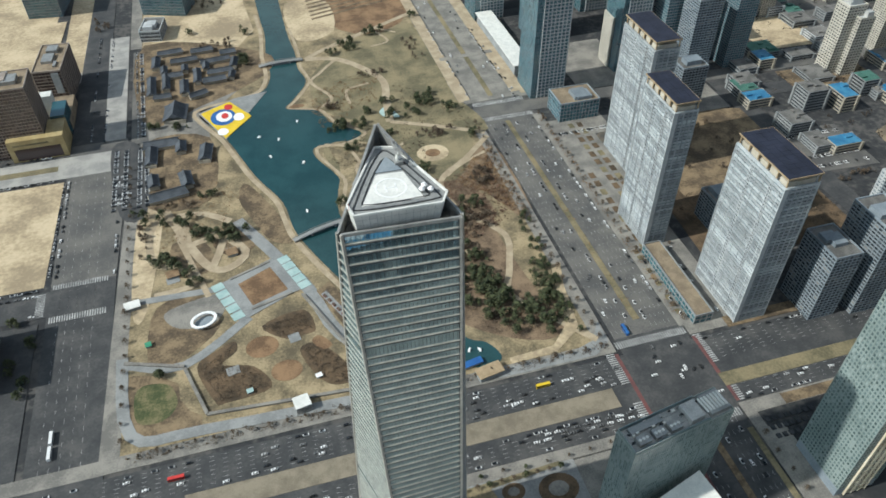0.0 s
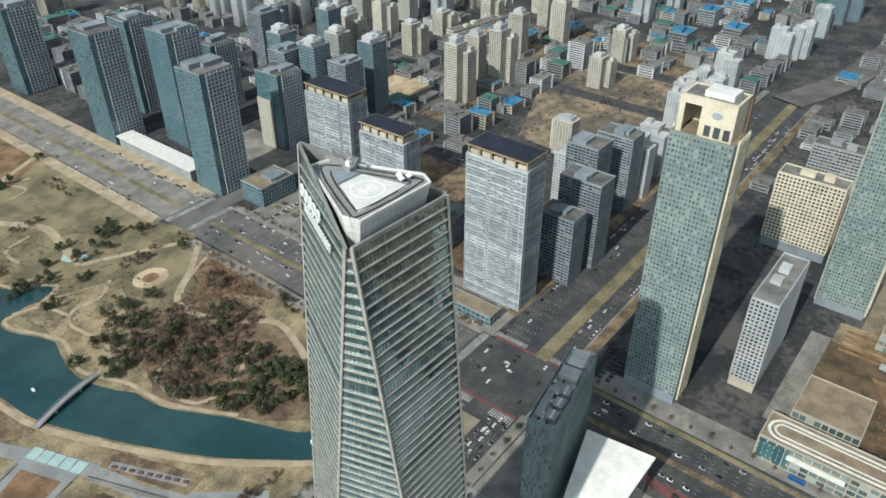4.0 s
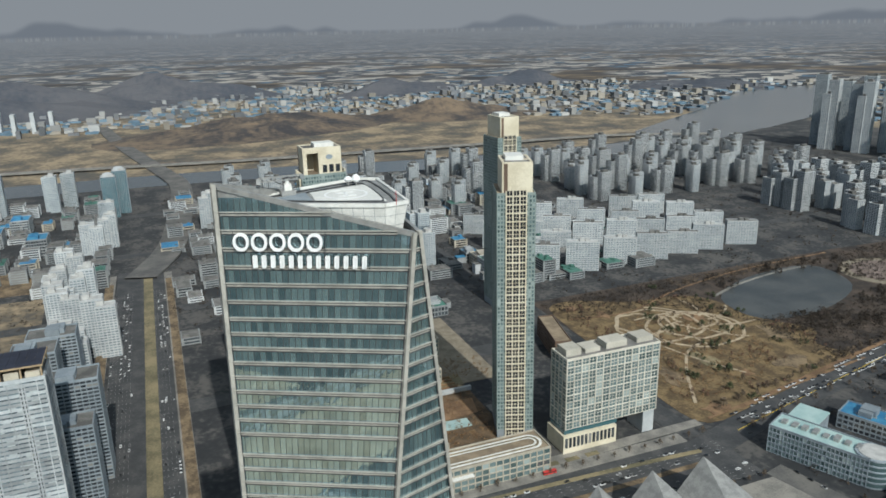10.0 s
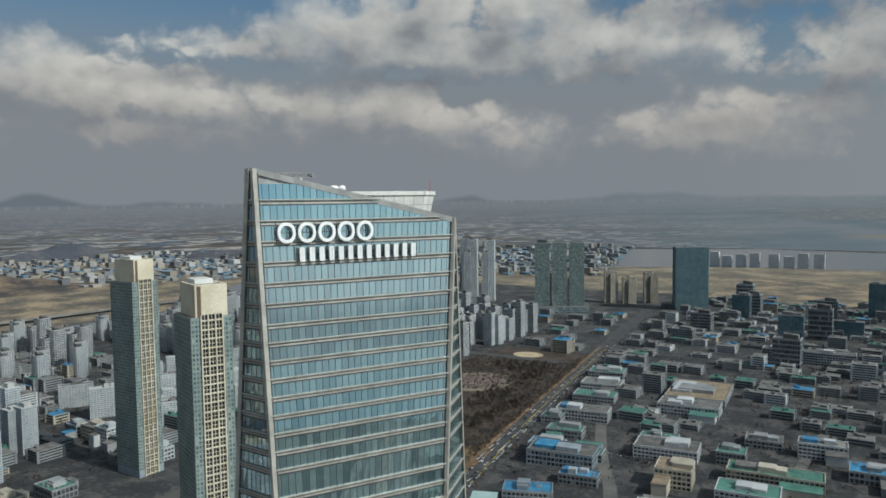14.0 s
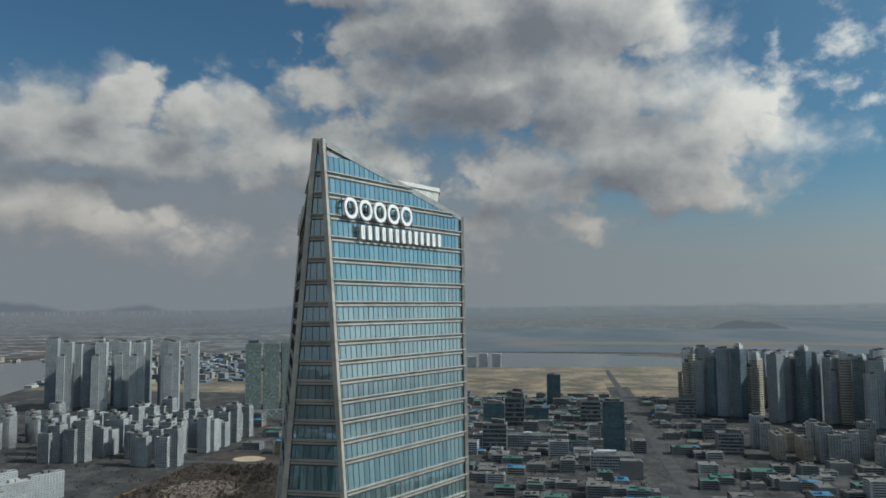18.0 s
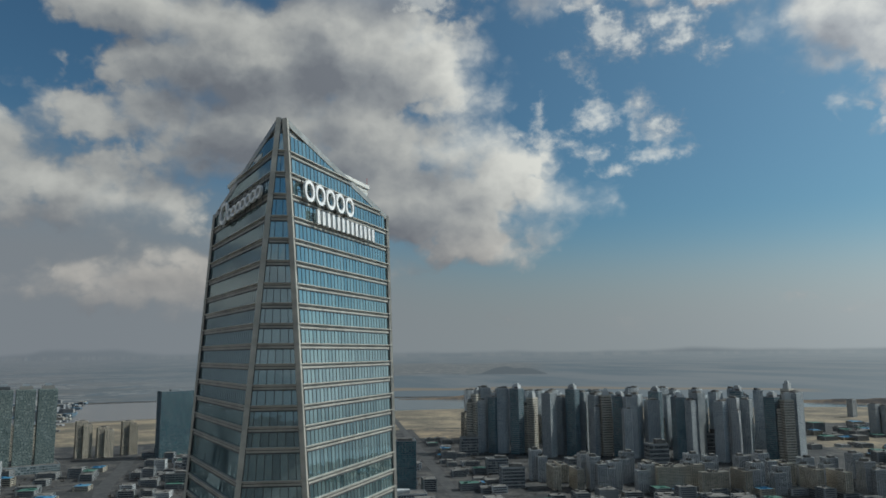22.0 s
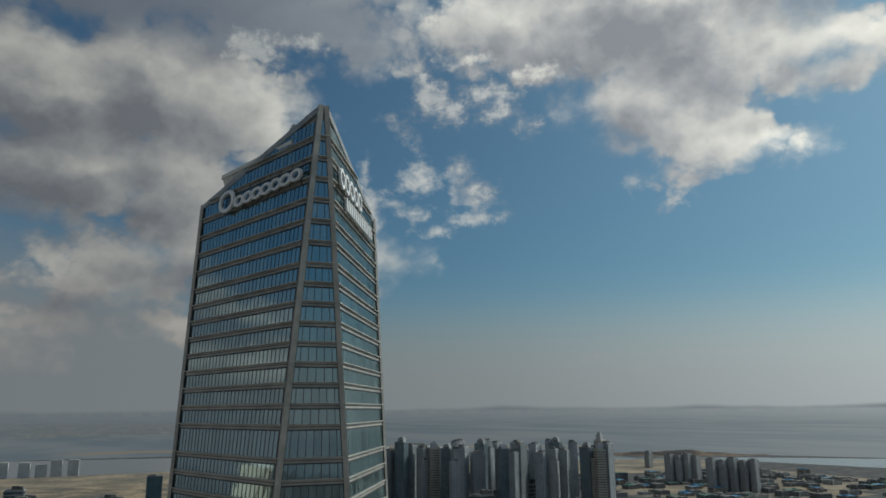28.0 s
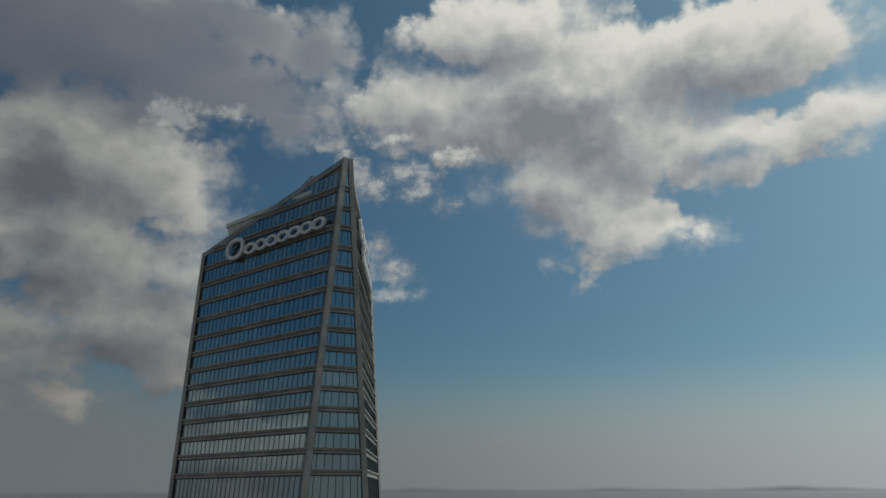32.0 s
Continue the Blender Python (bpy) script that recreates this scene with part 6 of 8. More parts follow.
block("apartment_building", "narrow white gridded apartment slab", "apartment building", (400, 132), 0, 72, 19, 84, 3.3, 3.4, 1.3, 1.1, "white_wall", "dark_glass", base=9, base_mat="beige_wall")
block("apartment_building", "long cream apartment slab with gridded windows", "apartment building", (590, 160), 90, 60, 22, 80, 3.6, 3.6, 1.4, 1.2, "cream_wall", "dark_glass", base=10, base_mat="slate_wall")
block("apartment_building", "long grey apartment slab behind", "apartment building", (660, 150), 90, 60, 20, 86, 3.4, 3.6, 1.6, 0.6, "grey_wall", "dark_glass")
for x, y, w, d, h in ((470, 757, 30, 30, 110), (540, 880, 34, 30, 118), (505, 690, 30, 30, 100), (455, 620, 30, 26, 60), (408, 323, 24, 36, 68), (447, 322, 26, 42, 88), (505, 352, 30, 34, 92), (560, 345, 26, 40, 84), (425, 400, 30, 30, 46), (395, 440, 34, 24, 30)):
    block("apartment_building", "dark slate apartment tower with pale roof frame", "apartment building", (x, y), 0, w, d, h, 3.1, 4, 1.2, 0.5, "slate_wall", "dark_glass", group="slate apartment towers", house=True)

# teal glass towers along the park street
for x, y, w, d, h in ((322, 712, 40, 42, 140), (322, 925, 40, 46, 138), (375, 845, 44, 44, 142), (335, 1175, 44, 44, 120), (400, 980, 40, 40, 125), (440, 740, 36, 40, 96), (470, 900, 40, 30, 90)):
    t_ = block("office_tower_teal", "teal curtain-wall tower with pale gridded side", "office building", (x, y), 0, w, d, h, 3.8, 2.0, 0.3, 0.25, "slate_wall", "teal_glass", group="teal park towers", proud=0.1)
    fr = Geo()
    for k in range(int(h / 4.2)):
        fr.box(w / 2 + 0.1, w / 2 + 0.9, -d / 2, d / 2, 4.2 * k + 3, 4.2 * k + 4.0)
        fr.box(-w * 0.3, w / 2, -d / 2 - 0.9, -d / 2 - 0.1, 4.2 * k + 3, 4.2 * k + 4.0)
    for k in range(8):
        fr.box(w / 2 + 0.1, w / 2 + 1.0, -d / 2 + d * k / 7 - 0.3, -d / 2 + d * k / 7 + 0.3, 0, h)
        fr.box(w * (-0.3 + 0.8 * k / 7) - 0.5, w * (-0.3 + 0.8 * k / 7) + 0.5, -d / 2 - 1.0, -d / 2 - 0.1, 0, h)
    part("white_grid", fr, M["white_wall"], t_, "white gridded frame", "stuff")
arc = thing("arcade", "long low arcade with pale roof between towers", "retail building")
part("wall", Geo().box(303, 322, 748, 895, 0, 13), M["grey_wall"], arc)
part("roof", Geo().box(301, 324, 745, 898, 13, 14), M["white_panel"], arc)
block("retail_building", "low teal retail block with roof plant", "retail building", (338, 652), 0, 46, 34, 22, 4.4, 4, 0.6, 0.5, "slate_wall", "teal_glass", roof="roof_brown")
block("retail_building", "low retail podium with planted roof", "retail building", (312, 372), 90, 90, 16, 9, 4.5, 5, 1.0, 0.7, "grey_wall", "teal_glass", roof="roof_brown", house=False)

# brown tower west of the park
bt = block("office_block", "dark brown office tower with pale floor stripes on a gold base", "office building", (-257, 754), 0, 64, 40, 78, 3.7, 3.2, 0.75, 0.2, "stripe_band", "brown_glass", roof="roof_brown", proud=0.35)
part("base_wall", Geo().box(-4, 51, -29, -20.5, 0, 25), M["gold_panel"], bt, "gold panelled base")
part("base_wing", Geo().box(33, 50.6, -20.5, 8, 0, 24), M["gold_panel"], bt)
part("base_glazing", Geo().box(1, 46, -29.25, -28.9, 1.5, 15), M["brown_glass"], bt, "dark glazed base front")
part("base_strip", Geo().box(1, 36, -29.2, -28.95, 18.5, 20.5), M["olive"], bt, "planted ledge")
part("glass_wing", Geo().box(36, 50.4, 8.2, 40, 0, 27), M["teal_glass"], bt, "teal glass hall")
part("link_block", Geo().box(22, 36, 40.2, 52, 0, 34), M["white_panel"], bt, "white link block")
for x0, x1, y0, y1, hh in ((-24, -2, -8, 12, 6), (6, 24, -10, 6, 4), (8, 14, 8, 15, 3)):
    part("roof_house", Geo().box(x0, x1, y0, y1, 78.3, 78.3 + hh), M["pale_metal"], bt)
bb_ = block("office_block", "lower dark brown office with pale floor stripes", "office building", (-224, 866), -4, 30, 66, 43, 3.7, 3.2, 0.75, 0.2, "stripe_band", "brown_glass", roof="roof_brown", house=False)
for x0, x1, y0, y1, hh in ((-8, 4, -14, 6, 3), (-6, 6, 10, 24, 4), (6, 9, -24, -12, 2)):
    part("roof_house", Geo().box(x0, x1, y0, y1, 43.3, 43.3 + hh), M["pale_metal"], bb_)
part("sign_panel", Geo().box(4, 12, -33.9, -33.5, 16, 41), M["grey_wall"], bb_)
setting("podium", sheet([(-260, 775), (-206, 775), (-206, 832), (-260, 832)], 12, 12), M["roof_brown"], "low podium between the brown offices")
block("office_block", "low teal curtain-wall office block", "office building", (-262, 1112), -6, 44, 60, 46, 3.8, 2.4, 0.5, 0.3, "slate_wall", "teal_glass")
block("office_block", "low teal curtain-wall office block", "office building", (-100, 1060), -20, 60, 40, 34, 3.8, 2.4, 0.5, 0.3, "slate_wall", "teal_glass")
block("office_block", "low white office block", "office building", (-120, 985), 80, 40, 26, 14, 3.8, 3, 1.5, 0.5, "white_wall", "dark_glass")
block("office_block", "blue-glass office block by the street", "office building", (-252, 440), 0, 26, 60, 34, 3.8, 2.4, 0.5, 0.3, "slate_wall", "teal_glass", roof="white_wall")

# ---- the city around ----
rng = random.Random(11)
KINDS = (
    ("apartment_building", "white slab apartment block with rows of balconies", (46, 13, 46, 2.9, 4.2, 1.5, 0.8, "white_wall", "far_glass")),
    ("apartment_building", "white rendered apartment tower", (24, 20, 70, 2.9, 4.0, 1.3, 0.8, "white_wall", "dark_glass")),
    ("apartment_building", "beige apartment tower with rows of windows", (26, 18, 84, 2.9, 4.0, 1.4, 1.0, "beige_wall", "dark_glass")),
    ("apartment_building", "slate-grey high-rise apartment tower", (30, 24, 150, 3.0, 4.2, 1.1, 1.3, "paleblue_wall", "far_glass")),
    ("office_block", "grey concrete office block", (44, 30, 26, 3.8, 4.0, 1.3, 0.6, "grey_wall", "dark_glass")),
    ("factory_building", "low workshop with a flat roof", (50, 34, 12, 4.5, 6.0, 2.0, 1.0, "grey_wall", "dark_glass")),
    ("apartment_building", "grey high-rise apartment tower", (26, 22, 128, 3.0, 4.2, 1.2, 1.5, "white_wall", "far_glass")),
    ("apartment_building", "beige slab apartment block", (52, 13, 52, 2.9, 4.2, 1.5, 0.8, "beige_wall", "dark_glass")),
    ("apartment_building", "ivory apartment tower with stepped wings", (24, 20, 70, 2.9, 4.0, 1.5, 1.1, "ivory_wall", "dark_glass")),
    ("apartment_building", "pale blue apartment tower with stacked balconies", (20, 18, 60, 2.9, 3.6, 1.5, 0.8, "paleblue_wall", "far_glass")),
    ("apartment_building", "slate-blue glass apartment tower with pale roof", (26, 26, 105, 3.1, 3.4, 0.9, 0.5, "slate_wall", "teal_glass")),
    ("apartment_building", "apartment tower with green glazed end walls", (24, 26, 92, 3.1, 3.4, 1.0, 0.6, "ivory_wall", "teal_glass")),
    ("apartment_building", "white apartment tower with twin wings", (22, 18, 62, 2.9, 4.0, 1.4, 1.0, "white_wall", "far_glass")),
)
WINGS = {1: (0.55, 0.5, 0.9, 0.8), 2: (-0.5, 0.45, 0.8, 0.9), 8: (0.5, -0.5, 0.8, 0.85), 9: (0.6, 0.55, 0.9, 0.95), 12: (-0.6, 0.5, 0.9, 0.9), 6: (0.5, 0.4, 0.7, 0.8)}
PROTO = {}


def infill(kind, x, y, turn=0.0, roof="roof_grey", sz=1.0, group=""):
    name, label, (w, d, h, fh, bay, slab, pier, wall, pane) = KINDS[kind]
    key = (kind, roof)
    if key not in PROTO:
        PROTO[key] = block(name, label, "apartment building" if name[0] == "a" else "office building" if name[0] == "o" else "factory", (x, y), turn, w, d, h, fh, bay, slab, pier, wall, pane, roof, group or "city blocks", plain=True)
        if kind in WINGS:
            dx, dy, s_, t_ = WINGS[kind]
            extra = block("wing", label, "", (0, 0), 0, w * s_, d * s_, h * t_, fh, bay, slab, pier, wall, pane, roof, plain=True)
            for o in list(extra.children):
                o.data.transform(Matrix.Translation((dx * w, dy * d, 0)))
                o.parent = PROTO[key]
            bpy.data.objects.remove(extra)
        if wall in ("slate_wall", "ivory_wall"):
            part("roof_house", Geo().box(-w * 0.32, w * 0.3, -d * 0.3, d * 0.34, h, h + 7).box(-w * 0.2, w * 0.1, -d * 0.2, d * 0.2, h + 7, h + 9.5), M["white_wall"], PROTO[key])
        PROTO[key].scale = (1, 1, sz)
        return PROTO[key]
    ob = copy_thing(PROTO[key], pose(x, y, 0, 0, 0, turn))
    ob.scale = (1, 1, sz)
    return ob


FAR = {}


def keep_far(kind, x, y, turn, roof, sz):
    """Adds one more building to the joined far estates."""
    c, q = math.cos(radians(turn)), math.sin(radians(turn))
    if (kind, roof) not in PROTO:
        infill(kind, x, y, turn, roof, sz)
        return
    for o in PROTO[kind, roof].children:
        me = o.data
        v = np.empty(len(me.vertices) * 3)
        me.vertices.foreach_get("co", v)
        v = v.reshape(-1, 3)
        v = np.stack((v[:, 0] * c - v[:, 1] * q + x, v[:, 0] * q + v[:, 1] * c + y, v[:, 2] * sz), 1)
        f = np.empty(len(me.loops), dtype=np.int32)
        me.loops.foreach_get("vertex_index", f)
        FAR.setdefault(me.materials[0].name, []).append((v, f))


def join_far(label):
    """Builds the kept far buildings, all of quads, as one mesh for each material."""
    for mat_name, bits in FAR.items():
        v = np.concatenate([b[0] for b in bits])
        start = np.cumsum([0] + [len(b[0]) for b in bits[:-1]])
        f = np.concatenate([b[1] + k for b, k in zip(bits, start)]).astype(np.int32)
        me = bpy.data.meshes.new("far_estate")
        me.vertices.add(len(v))
        me.vertices.foreach_set("co", v.ravel())
        me.loops.add(len(f))
        me.loops.foreach_set("vertex_index", f)
        me.polygons.add(len(f) // 4)
        me.polygons.foreach_set("loop_start", np.arange(0, len(f), 4, dtype=np.int32))
        me.materials.append(bpy.data.materials[mat_name])
        me.update(calc_edges=True)
        me.validate()
        tagged(new("far_estate", me), label, "buildings", "", "stuff")
    FAR.clear()


def field(kinds, x0, x1, y0, y1, sx, sy, turn=0.0, jitter=0.15, skip=0.1, roofs=("roof_grey",), lo=0.8, hi=1.2, group="", far=False):
    nx, ny = max(1, int((x1 - x0) / sx)), max(1, int((y1 - y0) / sy))
    for i in range(nx):
        for j in range(ny):
            if rng.random() < skip:
                continue
            x = x0 + (i + 0.5) * (x1 - x0) / nx + rng.uniform(-jitter, jitter) * sx
            y = y0 + (j + 0.5) * (y1 - y0) / ny + rng.uniform(-jitter, jitter) * sy
            a = (rng.choice(kinds), x, y, turn + rng.choice((0, 0, 90)) * (0.0 if sx != sy else 1.0), rng.choice(roofs), rng.uniform(lo, hi))
            keep_far(*a) if far else infill(*a, group)


def works(x, y, w, d, h, wall="white_wall", roof="roof_grey", turn=10, annex=None):
    b = block("factory_building", "low " + {"roof_blue": "works with a blue sheet roof", "roof_green": "works with a green painted roof", "roof_grey": "works with a grey flat roof", "roof_brown": "works with a brown gravel roof"}[roof], "factory", (x, y), turn, w, d, h, 4.2, 4.5, 1.7, 0.9, wall, "dark_glass", roof, "low works")
    if annex:
        part("annex", Geo().box(w * 0.1, w * 0.42, -d * 0.3, d * 0.25, h + 0.25, h + 4), M[annex], b)
    r = random.Random(int(x + y))
    side = r.choice((-1, 1))
    y0, y1 = sorted((side * d / 2, side * (d / 2 + d * r.uniform(0.4, 0.8))))
    x0 = r.choice((-0.48, 0.05)) * w
    part("wing", Geo().box(x0, x0 + w * 0.42, y0, y1, 0, h * 0.66), M[wall], b)
    part("wing_roof", Geo().box(x0 - 0.4, x0 + w * 0.42 + 0.4, y0 - 0.4, y1 + 0.4, h * 0.66, h * 0.66 + 0.5), M[r.choice(("roof_grey", "roof_green", "roof_grey", roof))], b)
    g = Geo()
    for _ in range(9):
        px, py, s_ = r.uniform(-0.42, 0.42) * w, r.uniform(-0.4, 0.4) * d, r.uniform(0.7, 1.8)
        g.box(px - s_, px + s_, py - s_ * 0.6, py + s_ * 0.6, h + 0.25, h + r.uniform(0.8, 2.2))
    part("roof_plant", g, M["pale_metal"], b, "", "stuff")
    return b


# east: apartment estates towards the river
NE = "north-east estate"
for x, y, h in ((562, 891, 110), (501, 799, 115), (487, 723, 118), (568, 704, 105), (521, 777, 95), (600, 800, 90), (610, 940, 100), (660, 880, 95)):
    infill(11 if x in (600, 562) else 10, x, y, 0, "pale_roof", h / KINDS[11 if x in (600, 562) else 10][2][2], NE)
for x, y, h in ((892, 1038, 92), (932, 958, 92)):
    infill(11, x, y, 0, "pale_roof", h / 92, NE)
for x, y, h in ((770, 685, 66), (887, 686, 70), (990, 669, 70), (677, 651, 85), (775, 646, 80), (687, 810, 60), (794, 832, 50), (904, 856, 40), (1119, 787, 80), (1197, 754, 80), (1349, 772, 70), (1412, 727, 75), (978, 550, 50), (632, 447, 45), (430, 747, 62), (855, 524, 45), (720, 900, 70), (760, 960, 66), (830, 930, 60), (1060, 740, 60), (1010, 830, 45)):
    infill(8, x, y, rng.choice((0, 90)), "pale_roof", h / 70, NE)
field((8, 12, 8), 960, 1560, 880, 1600, 66, 62, jitter=0.2, skip=0.18, roofs=("roof_grey",), lo=0.8, hi=1.1, group=NE, far=True)
field((8, 12), 690, 960, 1050, 1500, 66, 70, jitter=0.2, skip=0.15, roofs=("roof_grey",), lo=0.85, hi=1.15, group=NE, far=True)
for x, y, h in ((759, 363, 60), (854, 370, 60), (703, 323, 65), (604, 345, 65), (538, 378, 70), (584, 338, 60), (794, 371, 60), (941, 371, 60), (810, 335, 70), (1137, 356, 50), (1171, 323, 55), (660, 352, 55)):
    infill(12, x, y, rng.choice((0, 90)), "pale_roof", h / 62, "white towers by the avenue")
for x, y, h, k in ((1492, 534, 80, 9), (1450, 560, 76, 9), (1535, 410, 70, 9), (1500, 440, 72, 9), (1434, 311, 85, 10), (1400, 330, 80, 10), (1300, 330, 50, 9), (1246, 160, 60, 12), (1290, 590, 66, 12), (1200, 610, 70, 12), (1166, 433, 30, 4), (1256, 511, 26, 4), (1090, 494, 30, 4), (1340, 480, 26, 4)):
    infill(k, x, y, 0, "pale_roof" if k > 8 else "roof_blue", h / KINDS[k][2][2], "riverside estate")
for x, y in ((795, 9), (813, -55), (898, -31), (991, -111), (1038, -11), (1055, -73), (850, 45), (880, -95), (945, 12), (960, -60), (830, -115), (905, 70), (1000, 60), (760, -40), (770, 70), (920, -140), (1060, 50), (990, 120)):
    infill(9, x, y, 0, "pale_roof", rng.uniform(0.86, 1.04), "east estate")
field((12, 1, 12), 1110, 1540, -480, 130, 72, 74, skip=0.15, lo=0.8, hi=1.1, group="river bend estate", far=True)
field((0, 0), 690, 1010, -640, -230, 76, 56, turn=62, jitter=0.12, skip=0.06, roofs=("roof_grey", "pale_roof"), lo=0.7, hi=0.95, group="white slab estate")
field((12, 1), 1050, 1500, -1150, -560, 66, 70, skip=0.1, lo=0.8, hi=1.15, group="south-east estate", far=True)
field((12, 1), 640, 1000, -1180, -830, 58, 58, skip=0.08, lo=0.8, hi=1.1, group="white tower estate")
for k, (x, y, w, d, h, roof) in enumerate(((672, -186, 30, 22, 14, "roof_green"), (706, -184, 24, 20, 18, "roof_grey"), (738, -188, 30, 22, 16, "roof_green"), (772, -186, 26, 20, 22, "roof_green"), (806, -190, 30, 22, 18, "roof_grey"), (842, -188, 26, 22, 14, "roof_blue"), (664, 40, 40, 24, 14, "roof_brown"), (668, -10, 36, 26, 16, "roof_grey"), (664, -60, 36, 26, 12, "roof_green"), (714, 60, 30, 24, 16, "roof_green"), (716, 110, 34, 26, 14, "roof_blue"), (720, 10, 26, 24, 12, "roof_grey"))):
    works(x, y, w, d, h, ("white_wall", "beige_wall", "grey_wall")[k % 3], roof, 0, None)
# school with a sports ground, and low blocks on the plots
works(940, 812, 120, 16, 18, "ivory_wall", "roof_grey", -8, None)
works(905, 770, 90, 16, 16, "beige_wall", "roof_grey", -8, None)
setting("sports_ground", sheet([(850, 730), (960, 715), (965, 750), (855, 765)], 0.1), M["plot_sand"], "tan school sports ground")
# tall groups to the south
for x, y in ((1413, -1516), (1340, -1480), (1296, -1514), (1219, -1560), (1150, -1520), (1040, -1510), (1100, -1580), (1280, -1620), (1180, -1600), (1250, -1500), (1080, -1540), (1370, -1560), (1010, -1560), (1330, -1600)):
    kd = rng.choice((3, 10, 3, 6))
    infill(kd, x, y, 20, "roof_grey", rng.uniform(172, 196) / KINDS[kd][2][2], "tall grey group")
for x, y in ((784, -1446), (745, -1470), (706, -1494)):
    t_ = block("residential_skyscraper", "pale blue-teal glass apartment skyscraper with dark cap", "skyscraper", (x, y), 25, 38, 34, 184, 3.4, 3.2, 0.8, 0.7, "celadon_wall", "green_glass", "roof_grey", "triple towers", house=False)
    part("cap", Geo().box(-13, 13, -11, 11, 184.3, 193), M["dark_glass"], t_, "dark glazed cap")
    part("cap", Geo().box(-7, 7, -6, 6, 193, 198), M["slate_wall"], t_, "slate cap")
block("retail_building", "long pale podium under the triple towers", "retail building", (745, -1470), 25, 150, 90, 16, 5, 6, 1.6, 0.8, "slate_wall", "green_glass", "roof_grey", house=False)
block("office_block", "dark blue glass high-rise slab", "office building", (450, -1655), 28, 84, 40, 168, 3.8, 3.0, 0.5, 0.3, "slate_wall", "teal_glass", "roof_grey", house=True)
for x, y in ((640, -1700), (590, -1740), (690, -1690), (820, -1700), (870, -1680), (900, -1800)):
    infill(2, x, y, 30, "roof_grey", rng.uniform(0.8, 1.1))
# low works and offices between
for a in ((262, -424, 74, 40, 16, "slate_wall", "roof_grey", 10, "roof_blue"), (222, -376, 40, 20, 10, "grey_wall", "roof_blue", 10, "roof_blue"), (246, -304, 48, 26, 14, "slate_wall", "roof_blue", 23, None), (62, -415, 58, 34, 13, "white_wall", "roof_green", 6, None),
          (292, -445, 40, 26, 12, "grey_wall", "roof_blue", 10, None), (150, -262, 46, 44, 10, "white_wall", "roof_grey", 8, "roof_green"), (110, -330, 70, 30, 12, "white_wall", "roof_grey", 8, None),
          (136, -424, 36, 34, 20, "beige_wall", "roof_brown", 8, None), (48, -478, 92, 30, 13, "beige_wall", "roof_green", 6, "roof_grey"), (168, -505, 70, 38, 13, "white_wall", "roof_grey", 8, None), (190, -548, 44, 20, 8, "grey_wall", "roof_green", 8, None),
          (16, -590, 50, 24, 17, "white_wall", "roof_grey", 6, "roof_blue"), (80, -600, 40, 30, 9, "grey_wall", "roof_grey", 6, None), (308, -592, 70, 30, 14, "white_wall", "roof_grey", 10, "roof_blue"), (338, -560, 26, 26, 9, "grey_wall", "roof_green", 10, None),
          (298, -512, 44, 24, 10, "grey_wall", "roof_green", 10, None), (204, -790, 84, 110, 9, "grey_wall", "roof_brown", 6, "white_wall"), (192, -690, 80, 40, 14, "white_wall", "roof_grey", 6, None), (330, -690, 60, 34, 9, "grey_wall", "roof_green", 10, None),
          (346, -760, 60, 40, 10, "white_wall", "roof_grey", 10, None), (368, -840, 56, 40, 10, "grey_wall", "roof_green", 10, None), (100, -520, 30, 26, 14, "grey_wall", "roof_green", 6, None), (-30, -400, 60, 32, 12, "white_wall", "roof_grey", 4, None),
          (-40, -330, 70, 40, 10, "grey_wall", "roof_green", 4, None), (30, -300, 60, 40, 11, "white_wall", "roof_blue", 4, None), (-110, -300, 60, 50, 12, "beige_wall", "roof_grey", 4, None), (-110, -380, 60, 44, 14, "white_wall", "roof_green", 4, None), (-100, -480, 60, 44, 14, "white_wall", "roof_grey", 4, None), (-40, -540, 50, 34, 12, "grey_wall", "roof_blue", 4, None), (240, -450, 30, 24, 9, "grey_wall", "roof_green", 10, None)):
    works(*a)
# long pale podium with a teal office tower, and others of its kind
for x, y, w, d, h, t in ((140, -1215, 44, 34, 70, 4), (-100, -1090, 38, 34, 92, 0), (20, -1690, 36, 30, 88, 0), (300, -1560, 40, 30, 60, 0), (-820, -2050, 40, 36, 130, 20), (60, -1420, 60, 24, 34, 0)):
    block("office_block", "dark teal glass office tower in the southern town", "office building", (x, y), t, w, d, h, 3.9, 3.0, 0.5, 0.4, "slate_wall", "teal_glass", "roof_grey", "southern office towers", plain=True)
corner_office = block("office_block", "five-storey green-glass office with a rounded end and pale roofs", "office building", (229, -226), 23.2, 74, 26, 23, 4.6, 3.0, 1.3, 0.5, "slate_wall", "green_glass", "teal_panel", house=False)
part("round_end", Geo().tube(-37, 0, 0, 23.6, 13.2, 13.2, 28), M["green_glass"], corner_office, "rounded glazed end")
for k in range(6):
    part("round_band", Geo().tube(-37, 0, 4.6 * k + 0.2, 4.6 * k + 1.4, 13.6, 13.6, 28), M["slate_wall"], corner_office)
part("round_roof", Geo().tube(-37, 0, 24.4, 24.9, 11.5, 11.5, 28), M["pale_roof"], corner_office)
part("court_wing", Geo().box(12, 36, -52, -13.2, 0, 17), M["slate_wall"], corner_office)
part("court_wing_roof", Geo().box(11.6, 36.4, -52.4, -13.2, 17, 17.8), M["teal_panel"], corner_office, "pale teal roof")
